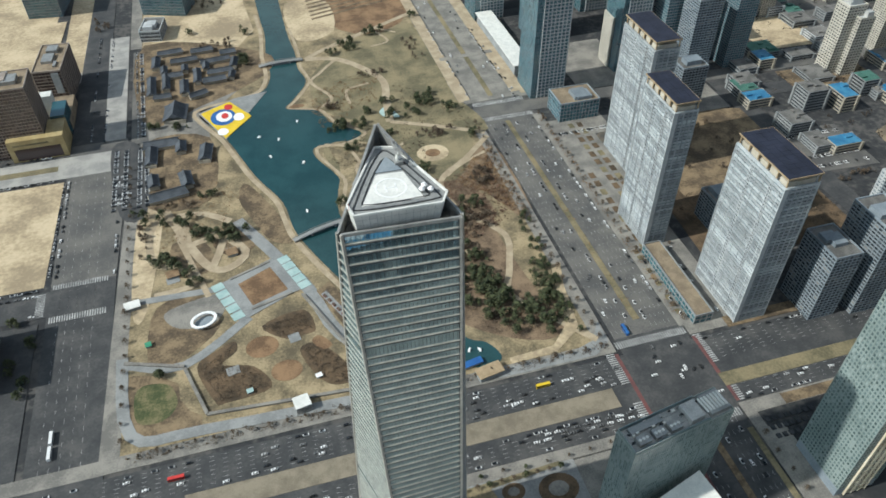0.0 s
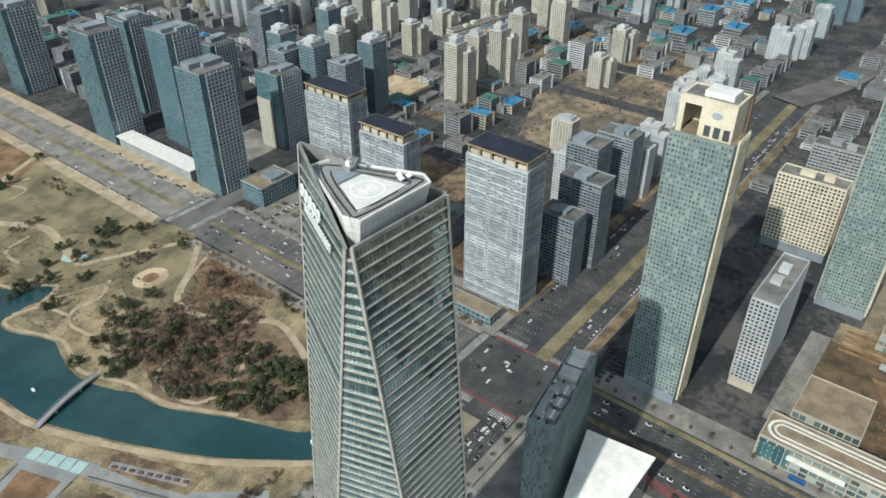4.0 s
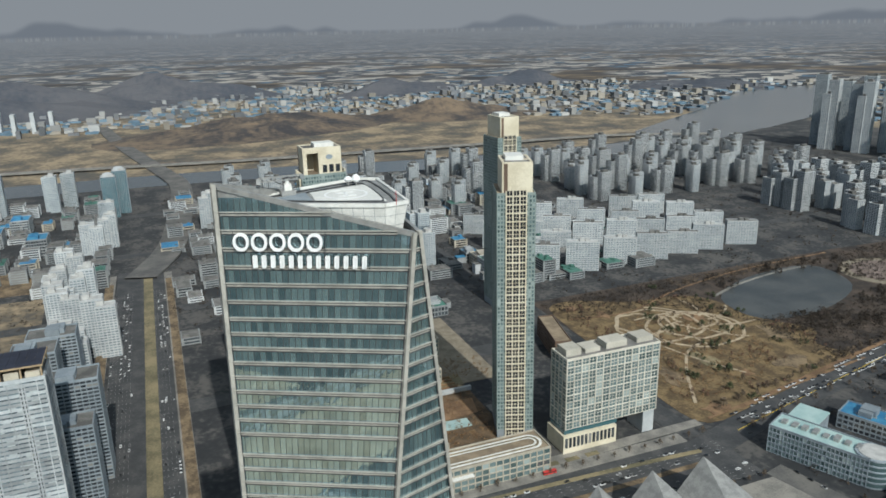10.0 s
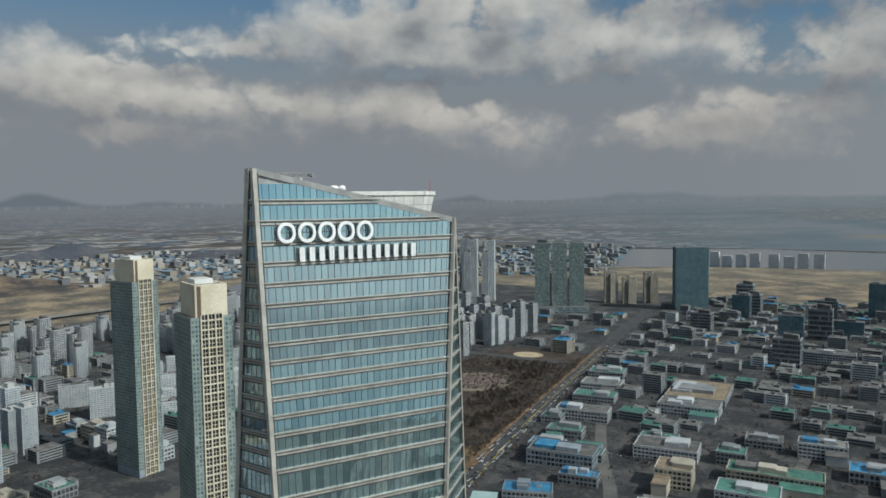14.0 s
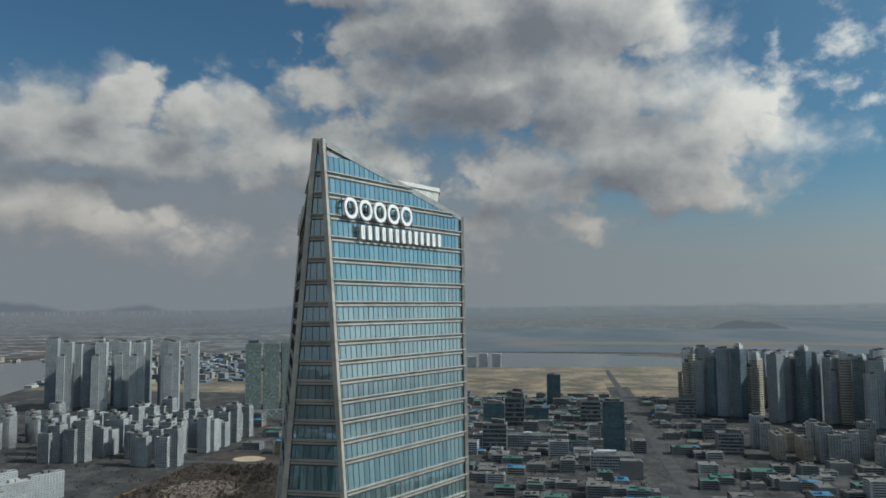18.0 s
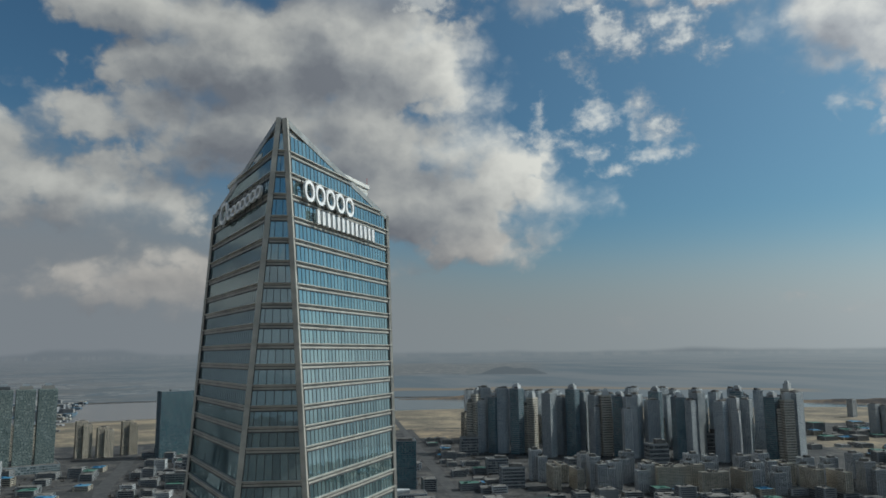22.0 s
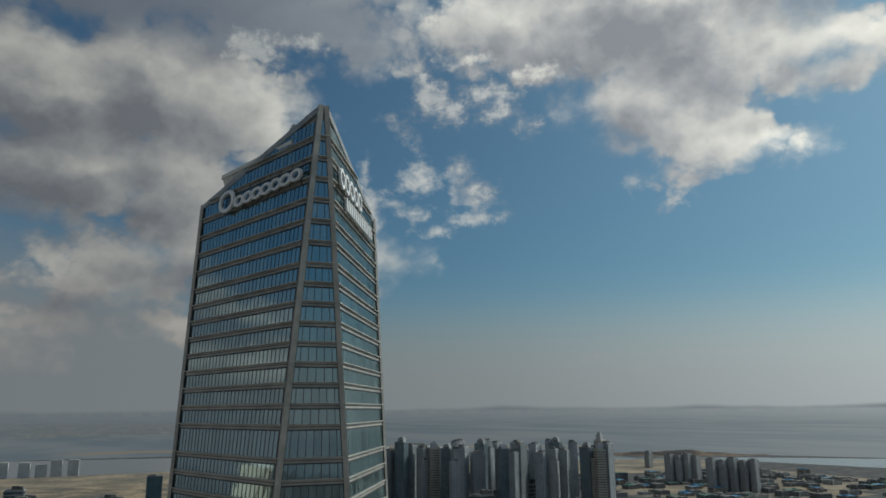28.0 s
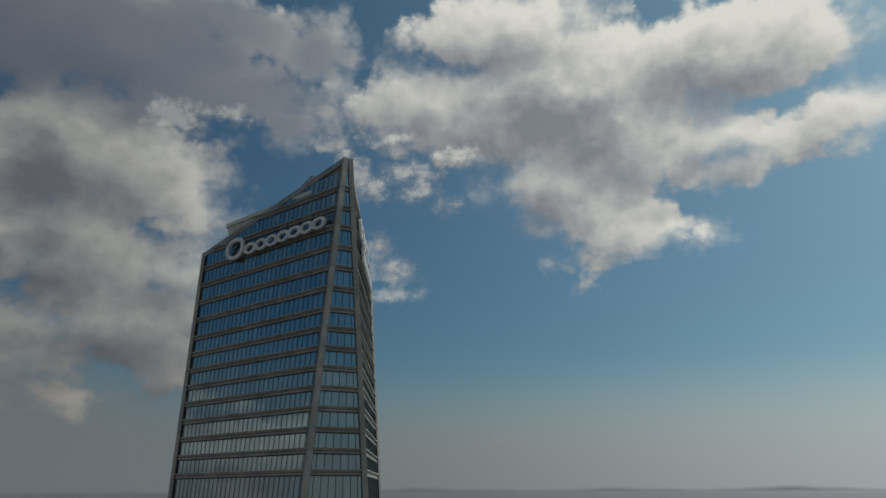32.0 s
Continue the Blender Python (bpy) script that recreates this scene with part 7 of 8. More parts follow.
for k in range(8):
    part("roof_unit", Geo().box(-28 + 8 * k, -24 + 8 * k, -5 + 2 * (k % 2), 3, 23.3, 25 + 0.6 * (k % 3)), M["pale_metal"], corner_office)
setting("yard_sand", sheet([(205, -262), (236, -250), (250, -278), (215, -292)], -0.01), M["plot_sand"], "tan yard behind the corner office")
works(96, -1110, 150, 26, 22, "white_wall", "roof_grey", 2, "white_wall")
works(-85, -924, 70, 40, 24, "white_wall", "roof_grey", 0, "white_wall")


def town_fill(name, label, boxes, wall, pane, roof):
    """Many small buildings that nobody could count, joined: banded walls, window strips, roofs with plant."""
    r = random.Random(len(boxes) + len(wall))
    gw, gp, gr = Geo(), Geo(), Geo()
    for x, y, w, d, h in boxes:
        gp.box(x - w / 2, x + w / 2, y - d / 2, y + d / 2, -0.4, h - 0.3)
        n = max(1, round(h / 3.6))
        for k in range(n + 1):
            z = h * k / n
            gw.box(x - w / 2 - 0.3, x + w / 2 + 0.3, y - d / 2 - 0.3, y + d / 2 + 0.3, max(z - 0.9, -0.4), min(z + 0.9, h))
        for sx in (-1, 1):
            for sy in (-1, 1):
                gw.box(x + sx * w / 2 - 1.6, x + sx * w / 2 + 0.45 * sx + 0.8, y + sy * d / 2 - 1.6, y + sy * d / 2 + 0.45 * sy + 0.8, -0.4, h)
        gr.box(x - w / 2 + 0.3, x + w / 2 - 0.3, y - d / 2 + 0.3, y + d / 2 - 0.3, h - 0.2, h + 0.3)
        for _ in range(r.choice((1, 2, 2, 3))):
            px, py, s_ = x + r.uniform(-0.35, 0.35) * w, y + r.uniform(-0.35, 0.35) * d, r.uniform(1, 0.16 * min(w, d) + 1)
            gr.box(px - s_, px + s_, py - s_ * 0.7, py + s_ * 0.7, h + 0.3, h + r.uniform(1.2, 3.4))
    for nm, g, m_ in (("walls", gw, wall), ("windows", gp, pane), ("roofs", gr, roof)):
        tagged(new(name + "_" + nm, g.mesh(name, M[m_])), label, "buildings", "", "stuff")


def lots(x0, x1, y0, y1, step, lo, hi, seed, keep, tall=0.1):
    r, out = random.Random(seed), []
    y = y0
    while y < y1:
        x = x0 + r.uniform(0, step)
        while x < x1:
            if r.random() < keep:
                h = r.uniform(lo, hi) * (2.2 if r.random() < tall else 1.0)
                out.append((x, y + r.uniform(-4, 4), r.uniform(0.45, 0.85) * step, r.uniform(0.4, 0.75) * step, h))
            x += step * r.uniform(0.85, 1.25)
        y += step * r.uniform(0.8, 1.0)
    return out


def clear_of(boxes, x0, x1, y0, y1):
    return [b for b in boxes if not (x0 < b[0] < x1 and y0 < b[1] < y1)]


for k, (wall, roof) in enumerate((("grey_wall", "roof_grey"), ("white_wall", "roof_grey"), ("grey_wall", "roof_green"), ("beige_wall", "roof_blue"))):
    keep = (0.34, 0.16, 0.12, 0.09)[k]
    south = [b for b in lots(-1000, 520, -1900, -560, 42, 6, 14, 40 + k, keep) if b[0] < 265 - 0.178 * (b[1] + 200)] + clear_of([b for b in lots(330, 1000, -1450, -920, 46, 8, 18, 50 + k, keep * 0.5) if b[0] > 340 - 0.178 * (b[1] + 200)], 620, 1010, -1200, -820)
    south = clear_of(south, -215, -150, -3000, 0)
    for x, y, w, d in ((204, -790, 100, 130), (192, -690, 90, 50), (308, -592, 80, 40), (330, -690, 70, 44), (346, -760, 70, 50), (368, -840, 66, 50), (96, -1110, 170, 40), (-85, -924, 90, 50), (140, -1215, 60, 50), (-100, -1090, 50, 50), (16, -590, 70, 44), (80, -600, 50, 40)):
        south = clear_of(south, x - w / 2 - 14, x + w / 2 + 14, y - d / 2 - 14, y + d / 2 + 14)
    south = [b for b in south if not (-1250 < b[0] < -280 and -2000 < b[1] < -1000 + 0.1 * b[0] + 90)]
    west = lots(-1100, -230, -240, 200, 60, 8, 20, 60 + k, keep)
    east = clear_of(lots(545, 1540, 335, 640, 40, 8, 20, 70 + k, keep * 0.9), 640, 940, 400, 560) + lots(690, 1540, -480, 240, 42, 6, 14, 80 + k, keep * 0.9) + lots(545, 1540, 645, 1400, 44, 6, 14, 90 + k, keep * 0.9) + lots(-2200, -1180, -2000, -1150, 52, 6, 15, 120 + k, keep * 0.8)
    north = lots(350, 560, 990, 1500, 48, 8, 30, 110 + k, keep)
    town_fill("town_blocks", "densely built low blocks with roof plant", south + west + east + north, wall, "dark_glass", roof)
field((4,), -1000, 420, -1900, -1000, 190, 150, skip=0.45, roofs=("roof_grey",), lo=0.9, hi=2.4, group="offices to the south")
# long row of high-rise flats
for k in range(31):
    x = -330 - 24 * k
    kd = rng.choice((3, 6, 10, 3, 10, 8))
    infill(kd, x + rng.uniform(-8, 8), -1600 + 11 * k + rng.uniform(-60, 60), rng.choice((0, 30, 45)), "roof_grey", rng.uniform(138, 166) / KINDS[kd][2][2], "long high-rise row")
for k in range(32):
    x = -350 - 24 * k
    keep_far(3 if k % 4 else 2, x + rng.uniform(-8, 8), -1880 + 11 * k + rng.uniform(-70, 70), rng.choice((0, 30, 60)), "roof_grey", rng.uniform(0.9, 1.05))
for k in range(34):
    infill(rng.choice((1, 7, 7)), -380 - 40 * (k % 17) + rng.uniform(-8, 8), -1050 + 14 * (k % 17) - 90 * (k // 17) + rng.uniform(-15, 15), rng.choice((0, 90)), "roof_grey", rng.uniform(0.65, 0.9), "beige estate")
for x, y, h in ((-1599, -1728, 92), (-1626, -1716, 88), (-1653, -1704, 94), (-1679, -1694, 86), (-1525, -1444, 96), (-1554, -1432, 90), (-1583, -1420, 98), (-1612, -1409, 88), (-1640, -1396, 92), (-1956, -2311, 66)):
    infill(6, x, y, 20, "roof_grey", h / 128, "western towers")
join_far("distant estates of pale apartment towers")


# far towns, joined
def inside(x, y, ring_):
    """Whether a place lies within an outline."""
    odd = False
    for (xa, ya), (xb, yb) in zip(ring_, ring_[1:] + ring_[:1]):
        if (ya > y) != (yb > y) and x < xa + (xb - xa) * (y - ya) / (yb - ya):
            odd = not odd
    return odd


def far_town(name, label, boxes, material):
    g = Geo()
    for x, y, w, d, h in boxes:
        g.box(x - w / 2, x + w / 2, y - d / 2, y + d / 2, -0.5, h)
    return setting(name, g, M[material], label, "stuff")


r2 = random.Random(5)
for m_, seed in (("hazy_white", 1), ("hazy_grey", 2), ("hazy_tan", 3), ("hazy_blue", 4)):
    r2.seed(seed)
    boxes = []
    for k in range(1100):
        a, d = r2.uniform(-75, 25), 2500 + 1850 * r2.random() ** 0.8
        x, y = 330 + d * math.cos(radians(a)), 100 + d * math.sin(radians(a))
        if inside(x, y, RIVER_MOUTH):
            continue
        if m_ == "hazy_blue":
            boxes.append((x, y, r2.uniform(20, 60), r2.uniform(20, 50), r2.uniform(5, 9)))
        else:
            boxes.append((x, y, r2.uniform(14, 45), r2.uniform(12, 40), r2.choice((4, 5, 6, 7, 8, 10, 12, 26))))
    far_town("far_town", "dense distant town of low pale blocks", boxes, m_)
r2.seed(9)
boxes = [(2980 + r2.uniform(-60, 60), 585 + 60 * k, 40, 14, 75) for k in range(6)] + [(3240 + r2.uniform(-40, 40), 930 + 60 * k, 40, 14, 75) for k in range(5)]
boxes += [(300 + 60 * k + r2.uniform(-10, 10), -3050, 40, 20, r2.uniform(40, 70)) for k in range(8)]
far_town("far_town", "distant white apartment blocks", boxes, "white_wall")

# ---- bridges, pavilions, old-style village ----
def bridge(a, b, width, rise):
    a, b = Vector(a), Vector(b)
    br = thing("footbridge", "pale arched footbridge over the lake", "bridge")
    n, side = 14, Vector((-(b - a).y, (b - a).x)).normalized() * width / 2
    deck, rails = Geo(), (Geo(), Geo())
    arch = lambda t: 1.6 + rise * 4 * t * (1 - t)
    for k in range(n):
        t0, t1 = k / n, (k + 1) / n
        p, q = a.lerp(b, t0), a.lerp(b, t1)
        z0, z1 = arch(t0), arch(t1)
        deck.prism([(*(p - side), z0 - 0.7), (*(q - side), z1 - 0.7), (*(q + side), z1 - 0.7), (*(p + side), z0 - 0.7)], [(*(p - side), z0), (*(q - side), z1), (*(q + side), z1), (*(p + side), z0)])
        for g, s in zip(rails, (-1, 1)):
            g.bar((*(p + side * s), z0 + 1.1), (*(q + side * s), z1 + 1.1), 0.3)
            g.bar((*(p + side * s), z0), (*(p + side * s), z0 + 1.1), 0.25)
    part("deck", deck, M["paving_grey"], br)
    for g in rails:
        part("railing", g, M["pale_metal"], br)
    for t in (0.3, 0.7):
        p = a.lerp(b, t)
        part("pier", Geo().box(p.x - 0.8, p.x + 0.8, p.y - width / 2.4, p.y + width / 2.4, -0.2, arch(t) - 0.6), M["grey_wall"], br)


bridge((5, 856), (60, 859), 6, 2.2)
bridge((4, 520), (62, 537), 5, 2.6)


def hanok(x, y, w, d, turn=0.0, h=3.4):
    """A low timber house under a heavy tiled roof with curved slopes and raised eaves."""
    b = thing("tiled_roof_house", "traditional timber house with dark curved tile roof", "house", (x, y, 0), turn, "traditional village")
    part("wall", Geo().box(-w / 2 + 1.2, w / 2 - 1.2, -d / 2 + 1.2, d / 2 - 1.2, 0, h), M["beige_wall"], b)
    roof, n, m = Geo(), 8, 6
    rise = d * 0.34
    for s in (-1, 1):
        idx = {}
        for i in range(n + 1):
            for j in range(m + 1):
                u, v = 2 * i / n - 1, j / m
                z = h + rise * (1 - v) ** 1.5 + 0.9 * abs(u) ** 3 * v
                idx[i, j] = len(roof.v)
                roof.v.append((u * w / 2 * (0.86 + 0.14 * v), s * v * d / 2 * (1 + 0.05 * u * u), z))
        for i in range(n):
            for j in range(m):
                q = (idx[i, j], idx[i + 1, j], idx[i + 1, j + 1], idx[i, j + 1])
                roof.f.append(q[::-1] if s > 0 else q)
    for s in (-1, 1):
        roof.poly([(s * w * 0.43, 0, h + rise), (s * w * 0.455, -d * 0.24, h + rise * 0.36), (s * w * 0.455, d * 0.24, h + rise * 0.36)])
    part("roof", roof, M["tile_dark"], b, "dark curved tile roof")
    part("ridge", Geo().box(-w * 0.43, w * 0.43, -0.3, 0.3, h + rise - 0.1, h + rise + 0.5), M["tile_dark"], b)
    return b


for x, y, w, d, t in ((-96, 770, 34, 26, 84), (-112, 712, 40, 15, 2), (-122, 690, 34, 13, 88), (-67, 682, 30, 14, 82), (-106, 620, 40, 15, 10), (-88, 640, 26, 13, 98), (-120, 645, 22, 12, 96), (-92, 700, 20, 12, 90)):
    hanok(x, y, w, d, t, 4.2)
hr = random.Random(3)
for x, y, w, d, t in ((-122, 838, 46, 11, 90), (-110, 812, 22, 10, 0), (-106, 846, 40, 10, 90), (-84, 826, 34, 11, 90), (-94, 860, 20, 10, 0), (-70, 850, 36, 10, 90), (-50, 836, 30, 11, 4), (-42, 856, 34, 10, 4), (-24, 872, 24, 10, 80), (-46, 884, 40, 10, 6),
                      (-84, 896, 36, 10, 2), (-118, 896, 30, 11, 88), (-100, 922, 34, 10, 4), (-62, 916, 30, 10, 4), (-30, 902, 22, 10, 4), (-70, 806, 24, 10, 20), (-58, 872, 18, 9, 90), (-108, 874, 18, 9, 90), (-84, 874, 16, 9, 90), (-28, 842, 16, 9, 80)):
    hanok(x + hr.uniform(-1, 1), y + hr.uniform(-1, 1), w, d, t, 4.0)
setting("village_ground", sheet([(-135, 700), (-60, 640), (-62, 760), (-20, 815), (-5, 900), (-132, 940)], 0.2), M["paving"], "grey village yard")

ring_ = thing("ring_pavilion", "white oval ring-shaped pavilion", "pavilion", (-80, 441, 0))
outer, inner = disc(0, 0, 11, 8.5, 32, 20), disc(0, 0, 8.6, 6.2, 32, 20)
g = Geo().ring([(*p, 3.2) for p in outer], [(*p, 3.2) for p in inner], [(*p, 4.2) for p in outer], [(*p, 4.2) for p in inner])
part("ring_roof", g, M["sign_white"], ring_)
part("court", sheet(disc(0, 0, 8.4, 6.0, 32, 20), 0.6, 0.4), M["slate_wall"], ring_)
for i in range(0, 32, 4):
    part("post", Geo().tube((outer[i][0] + inner[i][0]) / 2, (outer[i][1] + inner[i][1]) / 2, 0, 3.2, 0.35), M["pale_metal"], ring_)
for x, y, w, d, h, m_, lab in ((-137, 475, 12, 8, 4, "white_panel", "small white park restroom"), (-14, 336, 11, 10, 7, "white_panel", "white square park pavilion"), (-61, 384, 9, 7, 0.6, "paving_grey", "grey stone seat square"), (-11, 404, 8, 8, 0.6, "paving_grey", "grey stone seat square"), (-53, 524, 8, 7, 0.6, "paving_grey", "grey stone seat square"), (-104, 499, 10, 7, 0.6, "paving_grey", "grey stone seat square"), (-50, 360, 4, 3, 2.4, "teal_panel", "small teal kiosk in the lawn"), (2, 360, 4, 3, 2.4, "sign_white", "small white kiosk in the lawn"), (-124, 428, 4, 4, 2.6, "green_paint", "small green kiosk in the lawn"),
                               (-52, 520, 9, 9, 3, "wood", "small open timber pavilion"), (-104, 505, 10, 8, 3, "wood", "small open timber pavilion"), (128, 326, 20, 10, 5, "tan_metal", "tan boathouse by the dock"), (118, 338, 16, 5, 3, "blue_paint", "blue roofed boat dock")):
    pv = thing("pavilion", lab, "pavilion", (x, y, 0), 10)
    part("base", Geo().box(-w / 2, w / 2, -d / 2, d / 2, 0, h * 0.86), M["grey_wall"], pv)
    part("roof", Geo().box(-w / 2 - 0.5, w / 2 + 0.5, -d / 2 - 0.5, d / 2 + 0.5, h * 0.86, h), M[m_], pv)
    if h > 5:
        for k in range(4):
            part("louvre", Geo().box(-w / 2 - 0.7, w / 2 + 0.7, -d / 2 - 0.9 + k * 0.05, -d / 2 - 0.6, 1 + k * 1.2, 1.5 + k * 1.2), M["pale_metal"], pv)
for x0, y0, x1, y1 in ((-67, 479, -53, 441), (-8, 498, 5, 462)):
    for k in range(5):
        f_ = k / 4
        gp_ = thing("glass_paving", "pale teal glass square set in the plaza", "paving panel", (x0 + (x1 - x0) * f_, y0 + (y1 - y0) * f_, 0.56), 22, "teal plaza squares")
        part("panel", Geo().box(-5.0, 5.0, -4.2, 4.2, 0, 0.12), M["teal_panel"], gp_)
for k in range(9):
    tp_ = thing("planter", "dark red planter box on the terrace", "planter", (20 + 2.9 * k, 443 - 6.2 * k, 0.56), 25, "terrace planters")
    part("box", Geo().box(-1.2, 1.2, -2.0, 2.0, 0, 0.7), M["red_paving"], tp_)
    part("shrub", Geo().box(-0.9, 0.9, -1.7, 1.7, 0.7, 1.1, 0.3), M["bare_twigs"], tp_)
# bastion wall of the park fort
for k, (p, q) in enumerate((((-97, 396), (-82, 348)), ((-82, 348), (40, 339)), ((42, 350), (2, 450)), ((-97, 398), (-142, 414)))):
    w_ = thing("bastion_wall", "low sandy bastion wall with paved top", "wall")
    part("wall", Geo().bar((*p, 0.9), (*q, 0.9), 2.2, 1.8), M["paving"], w_)
    part("cap", Geo().bar((*p, 1.95), (*q, 1.95), 2.6, 0.3), M["paving"], w_)
for x, y in ((-10, 700), (10, 690), (-2, 660), (30, 640), (22, 560), (34, 720), (120, 352), (128, 350)):
    bo = thing("boat", "small white rental boat on the lake", "boat", (x, y, 0.1), hr.uniform(0, 180), "rental boats")
    part("hull", Geo().prism([(-1.8, -0.6, 0), (1.4, -0.6, 0), (2.2, 0, 0), (1.4, 0.6, 0), (-1.8, 0.6, 0)], [(-2.0, -0.9, 0.8), (1.6, -0.9, 0.8), (2.8, 0, 0.9), (1.6, 0.9, 0.8), (-2.0, 0.9, 0.8)]), M["sign_white"], bo)
    part("canopy", Geo().box(-1.4, 0.8, -0.8, 0.8, 1.9, 2.05), M["sign_white"], bo)

# ---- planting ----
def crown_mesh(name, seed, height, spread, count, material, low=0.3, grain=0.1):
    r, g = random.Random(seed), Geo()
    for _ in range(count):
        t = r.random() ** 0.8
        z = height * (low + (1 - low) * t)
        rad = spread * (1 - 0.75 * t ** 2) * math.sqrt(r.random()) * (0.8 + 0.4 * r.random())
        a = r.uniform(0, 2 * math.pi)
        c = Vector((rad * math.cos(a), rad * math.sin(a), z))
        s = spread * r.uniform(grain * 0.6, grain * 1.4)
        pts = [c + Vector((r.gauss(0, 1), r.gauss(0, 1), r.gauss(0, 0.6))) * s for _ in range(4)]
        k = len(g.v)
        g.v += [tuple(p) for p in pts]
        g.f += [(k, k + 1, k + 2), (k, k + 2, k + 3), (k, k + 3, k + 1), (k + 1, k + 3, k + 2)]
    return g.mesh(name, material)


def trunk_mesh(seed, height, r0):
    r, g = random.Random(seed), Geo()
    g.tube(0, 0, 0, height * 0.75, r0, r0 * 0.4, 6)
    for k in range(5):
        a, z = r.uniform(0, 6.28), height * r.uniform(0.3, 0.6)
        g.bar((0, 0, z), (height * 0.22 * math.cos(a), height * 0.22 * math.sin(a), z + height * 0.2), r0 * 0.6)
    return g.mesh("trunk", M["bark"])


TREES = {}
for kind, (h, sp, cnt, mat_, low) in {"pine": (9, 3.8, 230, "pine", 0.3), "bare": (8, 3.2, 260, "bare_twigs", 0.3)}.items():
    TREES[kind] = []
    for k in range(4):
        t_ = thing("pine_tree" if kind == "pine" else "bare_tree", "dark green pine with uneven crown" if kind == "pine" else "leafless tree with fine brown twigs", "tree", (-200 + 10 * k, -220 - (10 if kind == "pine" else 0), 0), 0, "park pines" if kind == "pine" else "bare street trees")
        part("trunk", trunk_mesh(k, h * (0.9 + 0.1 * k), 0.32), None, t_)
        part("crown", crown_mesh("crown", 10 + k, h * (0.9 + 0.1 * k), sp * (0.9 + 0.12 * k), cnt, M[mat_], low, 0.14 if kind == "pine" else 0.085), None, t_)
        TREES[kind].append(t_)
tr = random.Random(21)


def plant(kind, x, y, s=1.0):
    ob = copy_thing(tr.choice(TREES[kind]), pose(x, y, 0.1, 0, 0, tr.uniform(0, 360)))
    ob.scale = (s, s, s)


for cx, cy, rx, ry, cnt in ((-122, 590, 10, 8, 4), (-96, 575, 10, 8, 5), (-68, 545, 14, 12, 9), (-44, 540, 8, 8, 4), (-106, 520, 9, 9, 6), (-82, 492, 9, 6, 4), (-118, 394, 4, 2, 3), (120, 880, 12, 6, 5), (160, 905, 12, 6, 5), (150, 700, 18, 10, 8), (185, 725, 12, 14, 8), (95, 690, 16, 8, 8)):
    for _ in range(cnt):
        plant("pine", cx + tr.uniform(-rx, rx), cy + tr.uniform(-ry, ry), tr.uniform(0.7, 1.15))
wood = [(82, 470), (110, 405), (145, 364), (188, 350), (206, 372), (170, 404), (168, 470), (176, 520), (150, 560), (110, 590), (80, 575), (68, 545), (84, 510)]


def inside(x, y, ring):
    hit_ = False
    for (ax, ay), (bx, by) in zip(ring, ring[1:] + ring[:1]):
        if (ay > y) != (by > y) and x < (bx - ax) * (y - ay) / (by - ay) + ax:
            hit_ = not hit_
    return hit_


n_ = 0
while n_ < 235:
    x, y = tr.uniform(66, 215), tr.uniform(345, 595)
    if inside(x, y, wood):
        plant("pine" if tr.random() < (0.92 if y < 455 else 0.3) else "bare", x, y, tr.uniform(0.7, 1.2))
        n_ += 1
for _ in range(34):
    y = tr.uniform(345, 500)
    plant("pine", 207 + 0.07 * (y - 345) + tr.uniform(-6, 6), y, tr.uniform(0.5, 0.8))
for y in range(335, 660, 14):
    plant("bare", 223 + tr.uniform(-1, 1), y, tr.uniform(0.6, 0.8))
    plant("bare", 298 + tr.uniform(-1, 1), y, tr.uniform(0.6, 0.8))
for y in range(340, 690, 16):
    plant("bare", -142 + tr.uniform(-1, 1), y, tr.uniform(0.6, 0.8))
for x in range(-130, 225, 13):
    plant("bare", x, 326 + tr.uniform(-1, 1), tr.uniform(0.5, 0.7))
for x in range(-130, 225, 16):
    plant("bare" if tr.random() < 0.5 else "pine", x, 243 + tr.uniform(-1, 1), tr.uniform(0.4, 0.6))


def scrub(name, label, ring, count, size, material, seed, z=0.1):
    """Low winter growth that nobody could count."""
    r, g = random.Random(seed), Geo()
    x0, x1 = min(p[0] for p in ring), max(p[0] for p in ring)
    y0, y1 = min(p[1] for p in ring), max(p[1] for p in ring)
    while count:
        x, y = r.uniform(x0, x1), r.uniform(y0, y1)
        if not inside(x, y, ring):
            continue
        count -= 1
        s = size * r.uniform(0.5, 1.3)
        for _ in range(8):
            c = Vector((x + r.gauss(0, s * 0.6), y + r.gauss(0, s * 0.6), z + s * r.uniform(0.1, 1.1)))
            k = len(g.v)
            g.v += [tuple(c + Vector((r.gauss(0, 1), r.gauss(0, 1), r.gauss(0, 0.8))) * s * 0.24) for _ in range(4)]
            g.f += [(k, k + 1, k + 2), (k, k + 2, k + 3), (k, k + 3, k + 1), (k + 1, k + 3, k + 2)]
    tagged(new(name, g.mesh(name, M[material])), label, "shrubs", "", "stuff")


